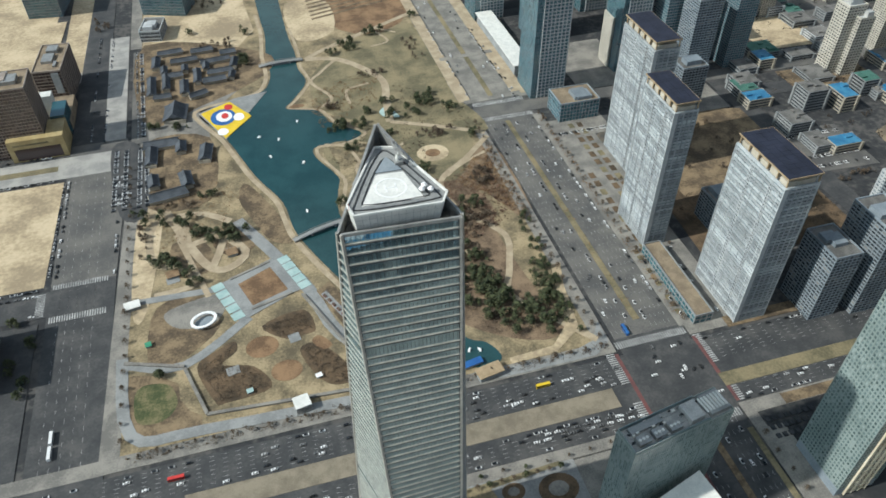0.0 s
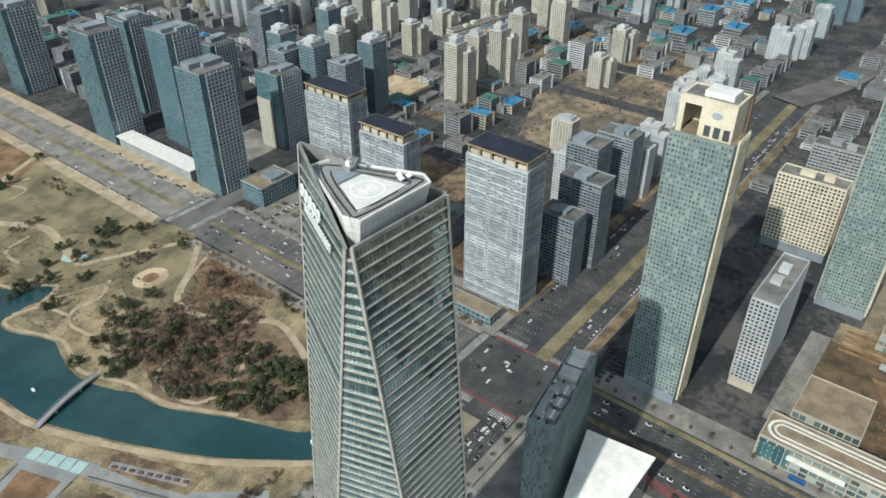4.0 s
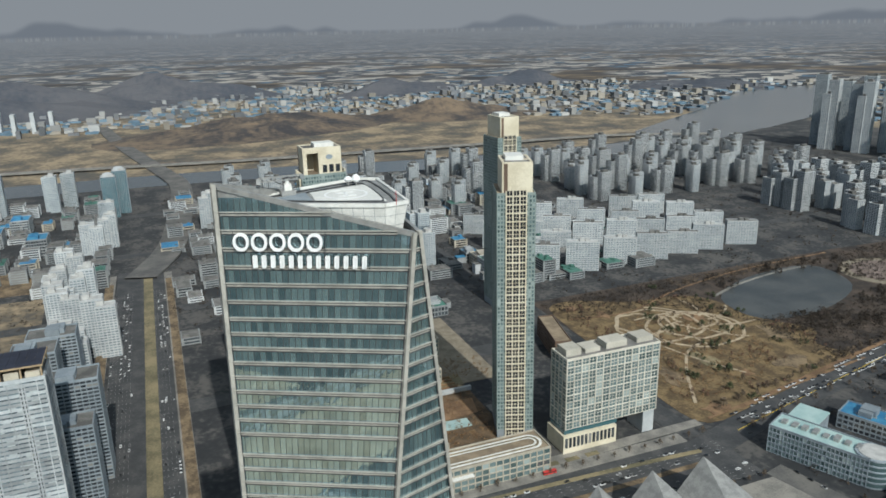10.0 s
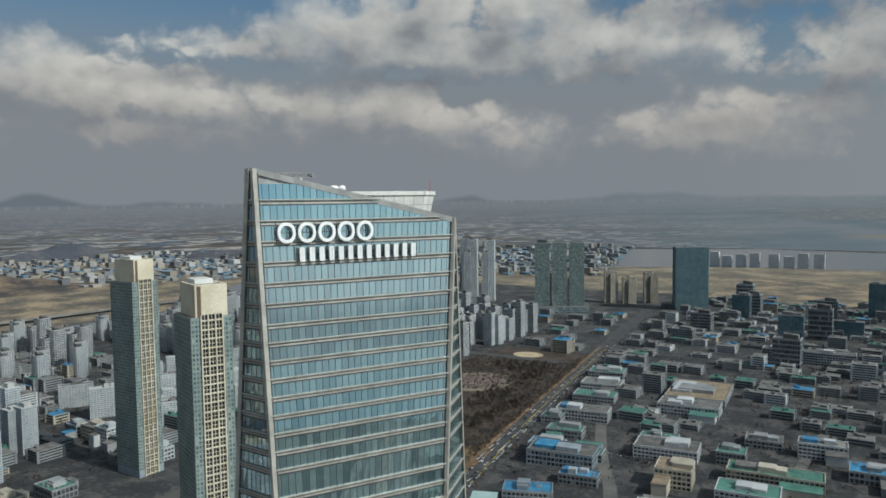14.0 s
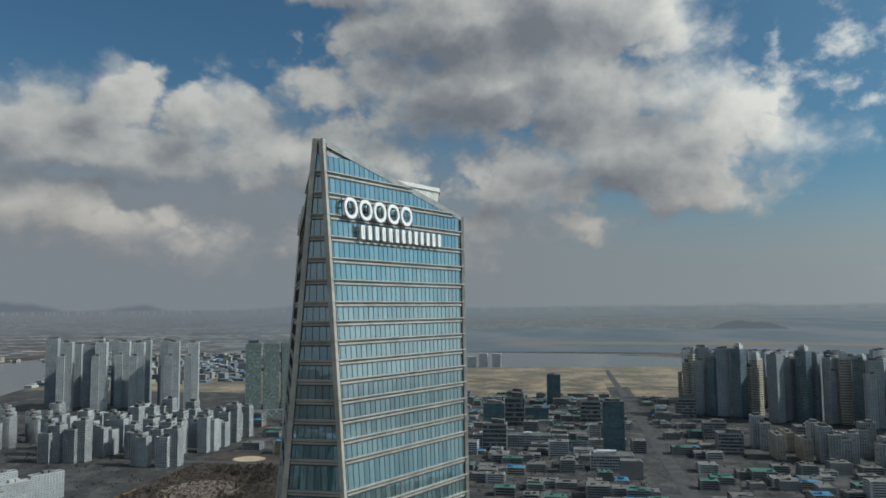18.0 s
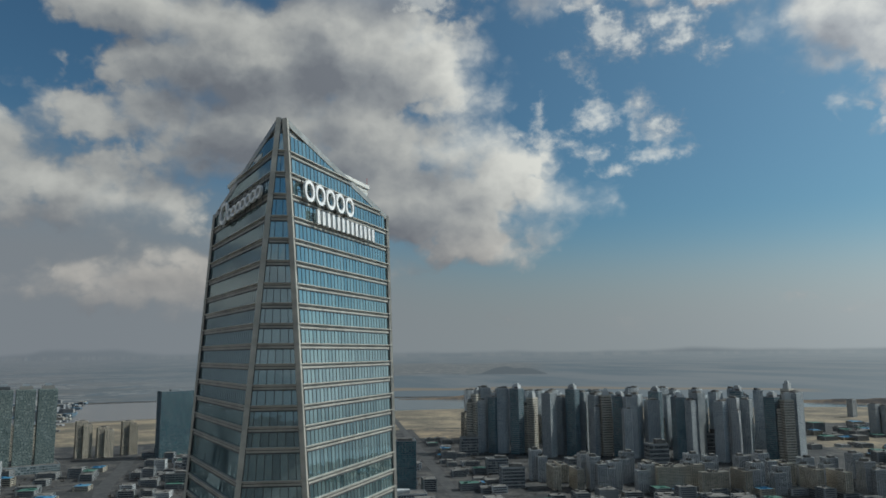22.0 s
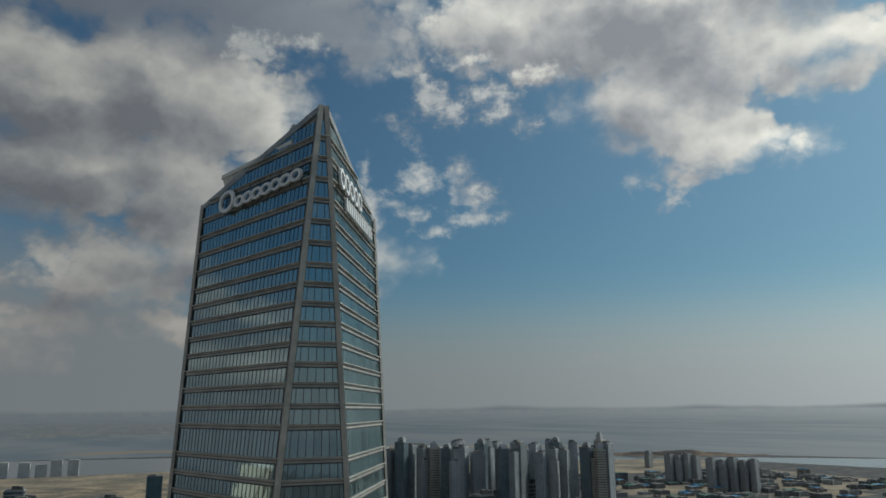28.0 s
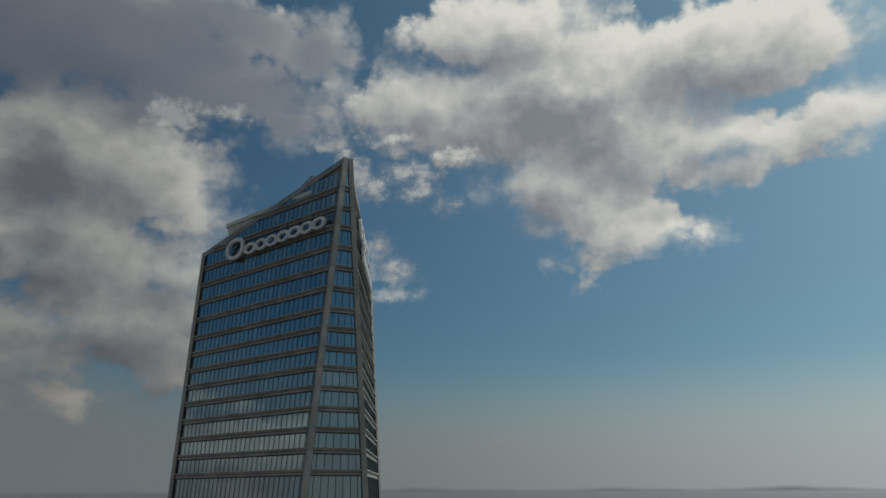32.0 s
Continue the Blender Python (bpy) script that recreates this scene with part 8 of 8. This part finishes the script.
for k, (ring_pts, cnt, size, mat_) in enumerate((
        (wood, 700, 2.0, "bare_twigs"), ([(170, 560), (196, 540), (226, 480), (228, 620), (185, 580)], 500, 1.6, "reed"), ([(60, 665), (110, 680), (150, 680), (158, 640), (150, 575), (110, 610), (72, 608), (56, 640)], 220, 1.5, "bare_twigs"),
        ([(135, 690), (224, 645), (222, 700), (180, 755), (152, 765)], 200, 1.3, "bare_twigs"), ([(-86, 394), (-60, 410), (-66, 392), (-45, 382), (-36, 362), (-72, 357)], 700, 0.8, "bare_twigs"), ([(-33, 422), (0, 431), (5, 410), (-18, 407)], 420, 0.8, "bare_twigs"),
        ([(-6, 390), (3, 393), (16, 380), (28, 354), (16, 350), (4, 358)], 520, 0.8, "bare_twigs"), ([(-110, 540), (-60, 560), (-40, 600), (-60, 640), (-100, 610), (-128, 560)], 260, 1.1, "reed"), ([(-140, 330), (228, 330), (228, 322), (-140, 322)], 500, 1.2, "bare_twigs"),
        ([(60, 700), (130, 740), (140, 790), (110, 800), (70, 780), (45, 760)], 350, 1.4, "reed"), ([(560, -195), (630, -190), (640, -400), (540, -390), (480, -400), (470, -640), (630, -660), (640, -870), (440, -890), (356, -385), (480, -390), (560, -330)], 4600, 2.1, "shaded_twigs"), ([(340, -195), (470, -192), (555, -290), (530, -365), (410, -360), (362, -300)], 900, 1.6, "reed"),
        ([(610, -390), (640, -390), (640, -640), (610, -640)], 300, 2.6, "bare_twigs"), ([(345, -15), (470, -15), (470, 40), (345, 40)], 350, 1.6, "reed"), ([(475, -55), (530, -55), (530, 75), (475, 75)], 300, 1.6, "reed"),
        ([(-1100, -262), (-230, -262), (-230, -368), (-1100, -368)], 900, 2.4, "bare_twigs"), ([(300, 340), (304, 660), (296, 660), (294, 340)], 300, 1.0, "reed"), ([(258, 346), (266, 346), (264, 654), (258, 654)], 260, 0.7, "reed"),
        ([(360, 390), (515, 385), (515, 465), (365, 490)], 300, 2.0, "bare_twigs"), ([(640, 400), (930, 405), (920, 520), (830, 590), (650, 510)], 300, 1.6, "bare_twigs"))):
    scrub("shrubs", "leafless brown winter shrubs and reeds", ring_pts, cnt, size, mat_, k)

def grove(label, patches, material, seed, height=8.0):
    """Trees past counting, joined: a tapered trunk and an uneven crown of small clumps each."""
    r, g, w = random.Random(seed), Geo(), Geo()
    for cx, cy, rx, ry, count in patches:
        for _ in range(count):
            a, q = r.uniform(0, 6.28), math.sqrt(r.random())
            x, y, h = cx + rx * q * math.cos(a), cy + ry * q * math.sin(a), height * r.uniform(0.55, 1.15)
            w.tube(x, y, 0, h * 0.7, 0.3, 0.12, 5)
            lean = r.uniform(0.36, 0.5)
            for _ in range(85):
                t = r.random() ** 0.8
                rad = h * lean * (1 - 0.75 * t * t) * math.sqrt(r.random()) * r.uniform(0.8, 1.2)
                b = r.uniform(0, 6.28)
                c = Vector((x + rad * math.cos(b), y + rad * math.sin(b), h * (0.25 + 0.75 * t)))
                k, u = len(g.v), h * 0.075
                g.v += [tuple(c + Vector((r.gauss(0, u), r.gauss(0, u), r.gauss(0, u * 0.6)))) for _ in range(4)]
                g.f += [(k, k + 1, k + 2), (k, k + 2, k + 3), (k, k + 3, k + 1), (k + 1, k + 3, k + 2)]
    tagged(new("grove", g.mesh("grove", M[material])), label, "trees", "", "stuff")
    tagged(new("grove_trunks", w.mesh("grove_trunks", M["bark"])), label, "trees", "", "stuff")


grove("dark green pines in loose groups over the park", (
    (120, 588, 17, 30, 34), (85, 650, 9, 8, 9), (59, 561, 5, 7, 6), (70, 525, 6, 8, 8), (183, 525, 9, 8, 9), (176, 721, 7, 10, 8), (140, 730, 8, 6, 6), (97, 866, 7, 7, 6), (121, 871, 8, 6, 7), (222, 941, 5, 9, 6), (81, 697, 7, 5, 8),
    (68, 690, 6, 4, 6), (109, 717, 8, 6, 7), (127, 666, 9, 5, 8), (147, 594, 7, 10, 9), (83, 574, 6, 7, 6), (-13, 876, 9, 12, 16), (-75, 970, 5, 5, 4), (-6, 958, 7, 10, 7), (-122, 749, 9, 4, 8), (-94, 742, 10, 4, 8), (-69, 612, 8, 6, 7),
    (-139, 602, 3, 3, 2), (-79, 557, 9, 7, 7), (-50, 550, 5, 4, 4), (-119, 524, 5, 9, 6), (-91, 502, 5, 4, 4), (-111, 577, 6, 4, 4), (-213, 455, 4, 7, 6), (-225, 432, 5, 6, 5), (-216, 410, 5, 9, 7), (-230, 480, 5, 4, 4), (205, 700, 8, 14, 9), (215, 640, 4, 10, 6), (203, 395, 8, 42, 34), (158, 392, 18, 24, 30), (150, 440, 16, 30, 24)), "pine", 31)
grove("leafless brown trees round the lawns and yards", (
    (150, 505, 40, 30, 60), (196, 570, 12, 20, 22), (96, 535, 16, 16, 18), (175, 655, 20, 10, 16), (80, 740, 12, 8, 8), (130, 800, 20, 8, 12), (200, 850, 12, 30, 14), (-40, 930, 30, 10, 14), (-190, 1031, 12, 20, 12), (-54, 1061, 30, 12, 14), (60, 350, 26, 4, 12),
    (-130, 560, 4, 30, 10), (-100, 600, 20, 8, 10), (450, 540, 60, 50, 14), (680, 620, 50, 30, 16), (560, 460, 30, 6, 10), (330, 470, 8, 60, 16)), "bare_twigs", 32, 6.5)
grove("clipped evergreens and small pines in the south garden", ((531, -291, 7, 7, 7), (492, -294, 7, 7, 7), (469, -349, 7, 7, 7), (565, -408, 7, 7, 7), (567, -316, 7, 7, 7), (440, -305, 7, 7, 7), (501, -377, 7, 7, 7), (506, -405, 7, 7, 7), (421, -372, 7, 7, 7), (356, -354, 7, 7, 7), (398, -228, 7, 7, 7), (333, -258, 7, 7, 7), (406, -398, 7, 7, 7), (426, -212, 7, 7, 7), (464, -365, 7, 7, 7), (618, -356, 7, 7, 7)), "pine", 35, 4.6)
scrub("shrubs", "reddish leafless shrubs on the wooded mound", [(92, 455), (168, 476), (212, 500), (214, 585), (150, 565), (100, 545)], 900, 1.7, "red_twigs", 33)

# bare trees and hedges all through the southern town and the estates
for k, (pts, cnt, size) in enumerate((([(-140, -205), (290, -205), (440, -1000), (500, -1500), (-140, -1500)], 1700, 3.4), ([(-1000, -400), (-240, -400), (-240, -1900), (-1000, -1900)], 1500, 3.8), ([(640, -200), (1500, -200), (1500, -1450), (560, -1450), (640, -880)], 1600, 3.4),
                                      ([(560, 330), (1540, 330), (1540, 1400), (560, 1400)], 1600, 3.2), ([(690, -200), (1520, -200), (1520, 240), (690, 240)], 1400, 3.2), ([(-1200, -250), (-215, -250), (-215, 235), (-1200, 235)], 1200, 3.0))):
    scrub("town_trees", "leafless street and garden trees among the blocks", pts, cnt, size, "shaded_twigs", 60 + k)
for y in range(-170, 235, 15):
    plant("bare", 300 + tr.uniform(-1, 1), y, tr.uniform(0.5, 0.75))
    plant("bare", 231 + tr.uniform(-1, 1), y, tr.uniform(0.5, 0.75))
grove("leafless wood between the pond and the street, darkened for cloud shade", ((440, -470, 26, 60, 70), (470, -620, 26, 70, 70), (420, -560, 14, 90, 60), (560, -640, 30, 20, 20), (610, -600, 20, 80, 40), (520, -830, 60, 40, 70), (480, -760, 20, 60, 40), (600, -450, 30, 30, 24)), "shaded_twigs", 36, 7.0)
grove("leafless reddish shrubs on the golden meadow", ((350, -210, 22, 14, 7), (345, -280, 10, 40, 8), (400, -330, 20, 36, 16), (410, -220, 36, 14, 12), (540, -212, 60, 12, 26), (594, -240, 10, 30, 12), (430, -410, 40, 14, 22), (574, -340, 12, 40, 16)), "red_twigs", 30, 4.2)
grove("evergreen shrubs round the ring garden", ((494, -284, 9, 7, 8), (537, -291, 7, 9, 8), (468, -344, 8, 7, 7), (416, -268, 20, 8, 9), (548, -385, 24, 8, 10)), "pine", 30, 4.0)
grove("leafless trees lining the dark street by the south park", [(326 - 0.178 * (y + 200), y, 4, 5, 1) for y in range(-920, -200, 12)] + [(288 - 0.178 * (y + 200), y, 3, 6, 1) for y in range(-908, -200, 24)], "bare_twigs", 34, 8.0)
for _ in range(18):
    a_, r_ = tr.uniform(0, 6.28), tr.uniform(16, 75)
    plant("bare" if tr.random() < 0.65 else "pine", 490 + 1.1 * r_ * math.cos(a_), -310 + r_ * math.sin(a_), tr.uniform(0.5, 0.9))
for _ in range(26):
    plant("pine" if tr.random() < 0.5 else "bare", tr.uniform(350, 470), tr.uniform(-300, -205), tr.uniform(0.5, 0.9))

# ---- road markings ----
g = Geo()
for y in (253.5, 257, 260.5, 264, 291, 294.5, 298, 301.5, 305, 308.5, 312):
    for x in range(-380, 228, 9):
        g.box(x, x + 3.4, y - 0.09, y + 0.09, -0.01, 0.03)
    for x in range(300, 900, 9):
        g.box(x, x + 3.4, y - 0.09, y + 0.09, -0.01, 0.03)
for x in (236, 240, 244, 248, 252, 271, 275, 279, 283, 287):
    for y in list(range(-170, 240, 9)) + list(range(335, 660, 9)) + list(range(700, 1300, 9)):
        g.box(x - 0.09, x + 0.09, y, y + 3.4, 0.05, 0.09)
for x in (-197, -190, -183, -176, -169):
    for y in list(range(-100, 240, 10)) + list(range(330, 690, 10)):
        g.box(x - 0.09, x + 0.09, y, y + 4, 0.04, 0.08)
setting("lane_dashes", g, M["white_paint"], "white dashed lane markings", "stuff")
g = Geo()
for x in range(233, 294, 2):
    g.box(x, x + 1.0, 320, 327, 0.06, 0.1)
    g.box(x, x + 1.0, 239, 246, 0.06, 0.1)
    g.box(x, x + 1.0, 660, 667, 0.06, 0.1)
    g.box(x, x + 1.0, 692, 699, 0.06, 0.1)
for y in list(range(251, 270, 2)) + list(range(288, 317, 2)):
    g.box(221, 228, y, y + 1.0, 0.06, 0.1)
    g.box(297, 304, y, y + 1.0, 0.06, 0.1)
for x in range(-204, -158, 2):
    g.box(x, x + 1.0, 320, 327, 0.06, 0.1)
    g.box(x, x + 1.0, 516, 522, 0.06, 0.1)
    g.box(x, x + 1.0, 476, 483, 0.06, 0.1)
for y in range(486, 514, 2):
    g.box(-216, -209, y, y + 1.0, 0.09, 0.12)
setting("zebra_crossings", g, M["white_paint"], "white zebra crossing bars", "stuff")
setting("road_bus_lane", sheet([(234, 90), (243, 90), (243, 215), (234, 215)], 0.11), M["red_paving"], "red painted lane")
setting("road_bus_lane", sheet([(228, 251), (231, 251), (231, 316), (228, 316)], 0.12), M["red_paving"], "red painted crossing strip")
setting("road_bus_lane", sheet([(296, 251), (299, 251), (299, 316), (296, 316)], 0.12), M["red_paving"], "red painted crossing strip")

for i in range(3):
    for j in range(11):
        if (i + j) % 4:
            setting("street_bed", sheet([(297 + 6.4 * i, 332 + 8.4 * j), (301.5 + 6.4 * i, 332 + 8.4 * j), (301.5 + 6.4 * i, 337.5 + 8.4 * j), (297 + 6.4 * i, 337.5 + 8.4 * j)] if i < 2 else [(308.5, 425 + 5 * j), (309, 425 + 5 * j), (309, 429 + 5 * j), (308.5, 429 + 5 * j)], 0.4), M["olive" if j % 2 else "brown_lawn"], "kerbside planting bed")
# plaza in front of the tower
setting("plaza_tower", sheet([(66, 150), (160, 150), (160, 240), (66, 240)], 0.2), M["paving_grey"], "grey stone forecourt")
setting("lawn_tower", sheet(smooth_ring([(70, 232), (96, 236), (100, 214), (84, 200), (70, 206)], 4), 0.3), M["dry_grass"], "small tan lawn by the tower")
for k in range(10):
    plant("bare" if k % 3 else "pine", 72 + 8.6 * k, 236.5, 0.55)
for x, y, r_ in ((142, 222, 14), (112, 228, 8)):
    setting("planting_bed", sheet(disc(x, y, r_, r_ * 0.8), 0.5), M["park_brown"], "round brown planting bed")
    setting("planting_bed", sheet(disc(x, y, r_ * 0.5, r_ * 0.4), 0.7), M["paving"], "round stone seat")
setting("planting_bed", sheet([(70, 232), (150, 238), (150, 241), (70, 238)], 0.4), M["olive"], "planted strip")
for i in range(8):
    for j in range(3):
        pl = thing("planter", "dark square planter with low shrubs", "planter", (308 + i * 5.2, 216 + j * 7, 0.1), 0, "planters by the skyscraper")
        part("box", Geo().box(-1.6, 1.6, -1.8, 1.8, 0, 0.8), M["dark_metal"], pl)

# ---- traffic ----
def car_proto(paint, label):
    c = thing("car", label, "car", (0, 0, 0), 0, "street traffic")
    side = [(-2.25, 0.35), (2.25, 0.35), (2.3, 0.75), (1.3, 0.95), (-1.9, 1.0), (-2.3, 0.85)]
    part("body", Geo().prism([(x, -0.9, z) for x, z in side][::-1], [(x, 0.9, z) for x, z in side][::-1]).box(-1.25, 0.45, -0.72, 0.72, 1.42, 1.5), M[paint], c)
    cab = [(-1.8, 0.95), (1.2, 0.92), (0.5, 1.42), (-1.3, 1.45)]
    part("cabin_glass", Geo().prism([(x, -0.8, z) for x, z in cab][::-1], [(x, 0.8, z) for x, z in cab][::-1]), M["car_glass"], c)
    for sx in (-1.4, 1.4):
        part("axle", Geo().bar((sx, -0.92, 0.33), (sx, 0.92, 0.33), 0.62), M["tyre"], c)
    return c


CARS = [car_proto("car_white", "white saloon car in city traffic"), car_proto("car_black", "black saloon car in city traffic"), car_proto("car_grey", "dark grey saloon car in traffic"), car_proto("car_silver", "silver saloon car in city traffic")]
cr = random.Random(8)
first = set()


def car(x, y, turn):
    k = cr.choice((0, 0, 0, 1, 1, 2, 3))
    z = 0.1
    if k not in first:
        first.add(k)
        CARS[k].matrix_world = pose(x, y, z, 0, 0, turn)
    else:
        copy_thing(CARS[k], pose(x, y, z, 0, 0, turn))


for y, turn, n_ in ((255, 0, 9), (258.8, 0, 10), (262.3, 0, 9), (289.5, 180, 6), (292.8, 180, 8), (296.3, 180, 9), (299.8, 180, 9), (303.3, 180, 7), (307, 180, 6)):
    for _ in range(n_):
        x = cr.choice((cr.uniform(-200, 222), cr.uniform(-200, 222), cr.uniform(100, 225), cr.uniform(305, 600)))
        car(x, y, turn)
for x in range(150, 226, 8):
    for y in (267, 271):
        if cr.random() < 0.8:
            car(x + cr.uniform(-1, 1), y - 8, 0)
for _ in range(14):
    car(cr.uniform(236, 290), cr.uniform(252, 314), cr.choice((0, 90, 180, 45)))
for x, turn, n_ in ((238, -90, 10), (242, -90, 8), (246, -90, 8), (250, -90, 5), (273, 90, 6), (277, 90, 8), (281, 90, 8)):
    for _ in range(n_):
        y = cr.choice((cr.uniform(340, 660), cr.uniform(-170, 236), cr.uniform(700, 1000)))
        car(x, y, turn)
for _ in range(26):
    y = cr.uniform(-700, -210)
    x = 305 - 0.174 * (y + 200)
    car(x + cr.choice((-9, -5.5, 5, 9)), y, 100)
for y, turn in ((290.5, 180), (294.0, 180), (297.6, 180), (254.5, 0), (258.2, 0), (261.8, 0)):
    for _ in range(9):
        car(cr.choice((cr.uniform(60, 225), cr.uniform(-190, 225), cr.uniform(305, 560))), y + cr.uniform(-0.3, 0.3), turn)
for y in range(345, 655, 7):
    if cr.random() < 0.6:
        car(289.5, y, 90)
for y in range(720, 900, 12):
    if cr.random() < 0.6:
        car(289.5, y, 90)
for y in range(525, 680, 7):
    if cr.random() < 0.8:
        car(-203, y, 90)
    if cr.random() < 0.35:
        car(-154, y, 90)
for x, n_ in ((-156, 7), (-150, 7), (-144, 7)):
    for k in range(n_):
        if cr.random() < 0.75:
            car(x, 622 + k * 7.6, 0 if cr.random() < 0.9 else 90)
for x in range(-260, -212, 7):
    car(x, 511, 0)
    if cr.random() < 0.5:
        car(x, 487, 0)
for _ in range(18):
    car(cr.uniform(308, 332), cr.uniform(335, 420), cr.choice((0, 90)))


def parked(rows, seed):
    """Rows of parked cars past counting, joined by paint; each row from one end to the other."""
    r, bodies, w = random.Random(seed), {"white": Geo(), "black": Geo(), "silver": Geo()}, Geo()
    for x0, y0, x1, y1, turn, full in rows:
        a, b = Vector((x0, y0)), Vector((x1, y1))
        along = (b - a).normalized()
        step = 2.7 if abs(along.dot(Vector((math.cos(radians(turn)), math.sin(radians(turn)))))) < 0.5 else 5.8
        for k in range(int((b - a).length / step) + 1):
            if r.random() > full:
                continue
            p = a + along * step * k
            m = pose(p.x, p.y, 0.1, 0, 0, turn + r.uniform(-3, 3))
            for geo, box in ((bodies[r.choice(("white", "white", "black", "silver"))], (-2.2, 2.2, -0.88, 0.88, 0.25, 0.95, 0.08)), (w, (-1.7, 1.2, -0.8, 0.8, 0.95, 1.42, 0.22))):
                k0 = len(geo.v)
                geo.box(*box)
                geo.v[k0:] = [tuple(m @ Vector(v)) for v in geo.v[k0:]]
    for paint, g in bodies.items():
        tagged(new("parked_cars", g.mesh("parked_cars", M["car_" + paint])), paint + " cars parked in rows by the kerbs and yards", "cars", "", "stuff")
    tagged(new("parked_car_windows", w.mesh("parked_car_windows", M["car_glass"])), "dark cabin glass of the parked cars", "cars", "", "stuff")


LOTS = [(-137, 738, -142, 936, 90, 0.6), (-131, 738, -136, 936, 0, 0.75), (-126, 612, -128, 716, 0, 0.85), (-158, 612, -158, 716, 0, 0.8), (-148, 612, -148, 716, 0, 0.8), (-134, 612, -134, 716, 0, 0.8), (-209, 530, -207, 670, 90, 0.7), (-290, 679, -215, 679, 0, 0.8), (-290, 724, -215, 724, 0, 0.7), (-300, 518, -215, 518, 0, 0.8),
        (532, 482, 600, 480, 90, 0.6), (532, 498, 600, 496, 90, 0.7), (532, 516, 600, 514, 90, 0.5), (532, 536, 600, 534, 90, 0.6), (306, 612, 360, 612, 90, 0.6), (286, 700, 285, 900, 90, 0.6), (233, 720, 233, 900, 90, 0.5), (300, 340, 300, 420, 90, 0.4), (560, 816, 612, 816, 90, 0.6), (-172, 740, -172, 1000, 90, 0.4), (-186, 740, -188, 1000, 90, 0.4),
        (305, 251, 900, 251, 0, 0.3), (612, 255, 900, 255, 0, 0.35), (612, 259, 900, 259, 0, 0.35), (612, 292.8, 900, 292.8, 0, 0.3), (612, 297, 900, 297, 0, 0.35), (612, 301, 900, 301, 0, 0.35), (305, 311, 900, 311, 0, 0.3)]
LOTS += [(300, -215, 368, -600, 100, 0.55), (306, -215, 374, -600, 100, 0.45), (315, -215, 384, -600, 100, 0.4), (320, -215, 389, -600, 100, 0.35), (372, -610, 452, -1100, 99, 0.4), (386, -610, 464, -1100, 99, 0.35), (236, -196, 160, -205, 3, 0.4), (150, -226, 158, -300, 97, 0.6), (70, -240, 52, -420, 95, 0.4), (190, -240, 300, -262, -10, 0.5), (180, -470, 260, -480, -8, 0.5), (80, -380, 150, -372, 6, 0.6)]
LOTS += [(-195, 251.2, 222, 251.2, 0, 0.2), (-195, 311, 222, 311, 0, 0.25), (120, 265.8, 222, 265.8, 0, 0.7), (254, 345, 254, 655, 90, 0.35), (269, 345, 269, 655, 90, 0.3), (285, -160, 285, 230, 90, 0.25), (271, -160, 271, 230, 90, 0.25), (248, 10, 248, 230, 90, 0.3)]
parked(LOTS, 1)


def bus(x, y, turn, paint, label):
    b = thing("bus", label, "bus", (x, y, 0.1), turn)
    part("body", Geo().box(-5.5, 5.5, -1.25, 1.25, 0.35, 3.1, 0.08), M[paint], b)
    part("window_band", Geo().box(-5.3, 5.56, -1.29, 1.29, 1.6, 2.5), M["car_glass"], b)
    for sx in (-3.6, 3.4):
        part("axle", Geo().bar((sx, -1.3, 0.48), (sx, 1.3, 0.48), 0.9), M["tyre"], b)


bus(-105, 301, 180, "red_paint", "red city bus on the avenue")
bus(163, 303.3, 180, "yellow_paint", "yellow bus on the avenue")
bus(247, 336, 90, "blue_paint", "blue city bus on the street")
bus(-190, 345, 90, "car_white", "white coach parked by the kerb")
bus(-190, 358, 90, "car_white", "white coach parked by the kerb")
bus(300, 70, 90, "blue_paint", "blue bus at the roadside")
bus(300, -20, 90, "red_paint", "red bus at the roadside")
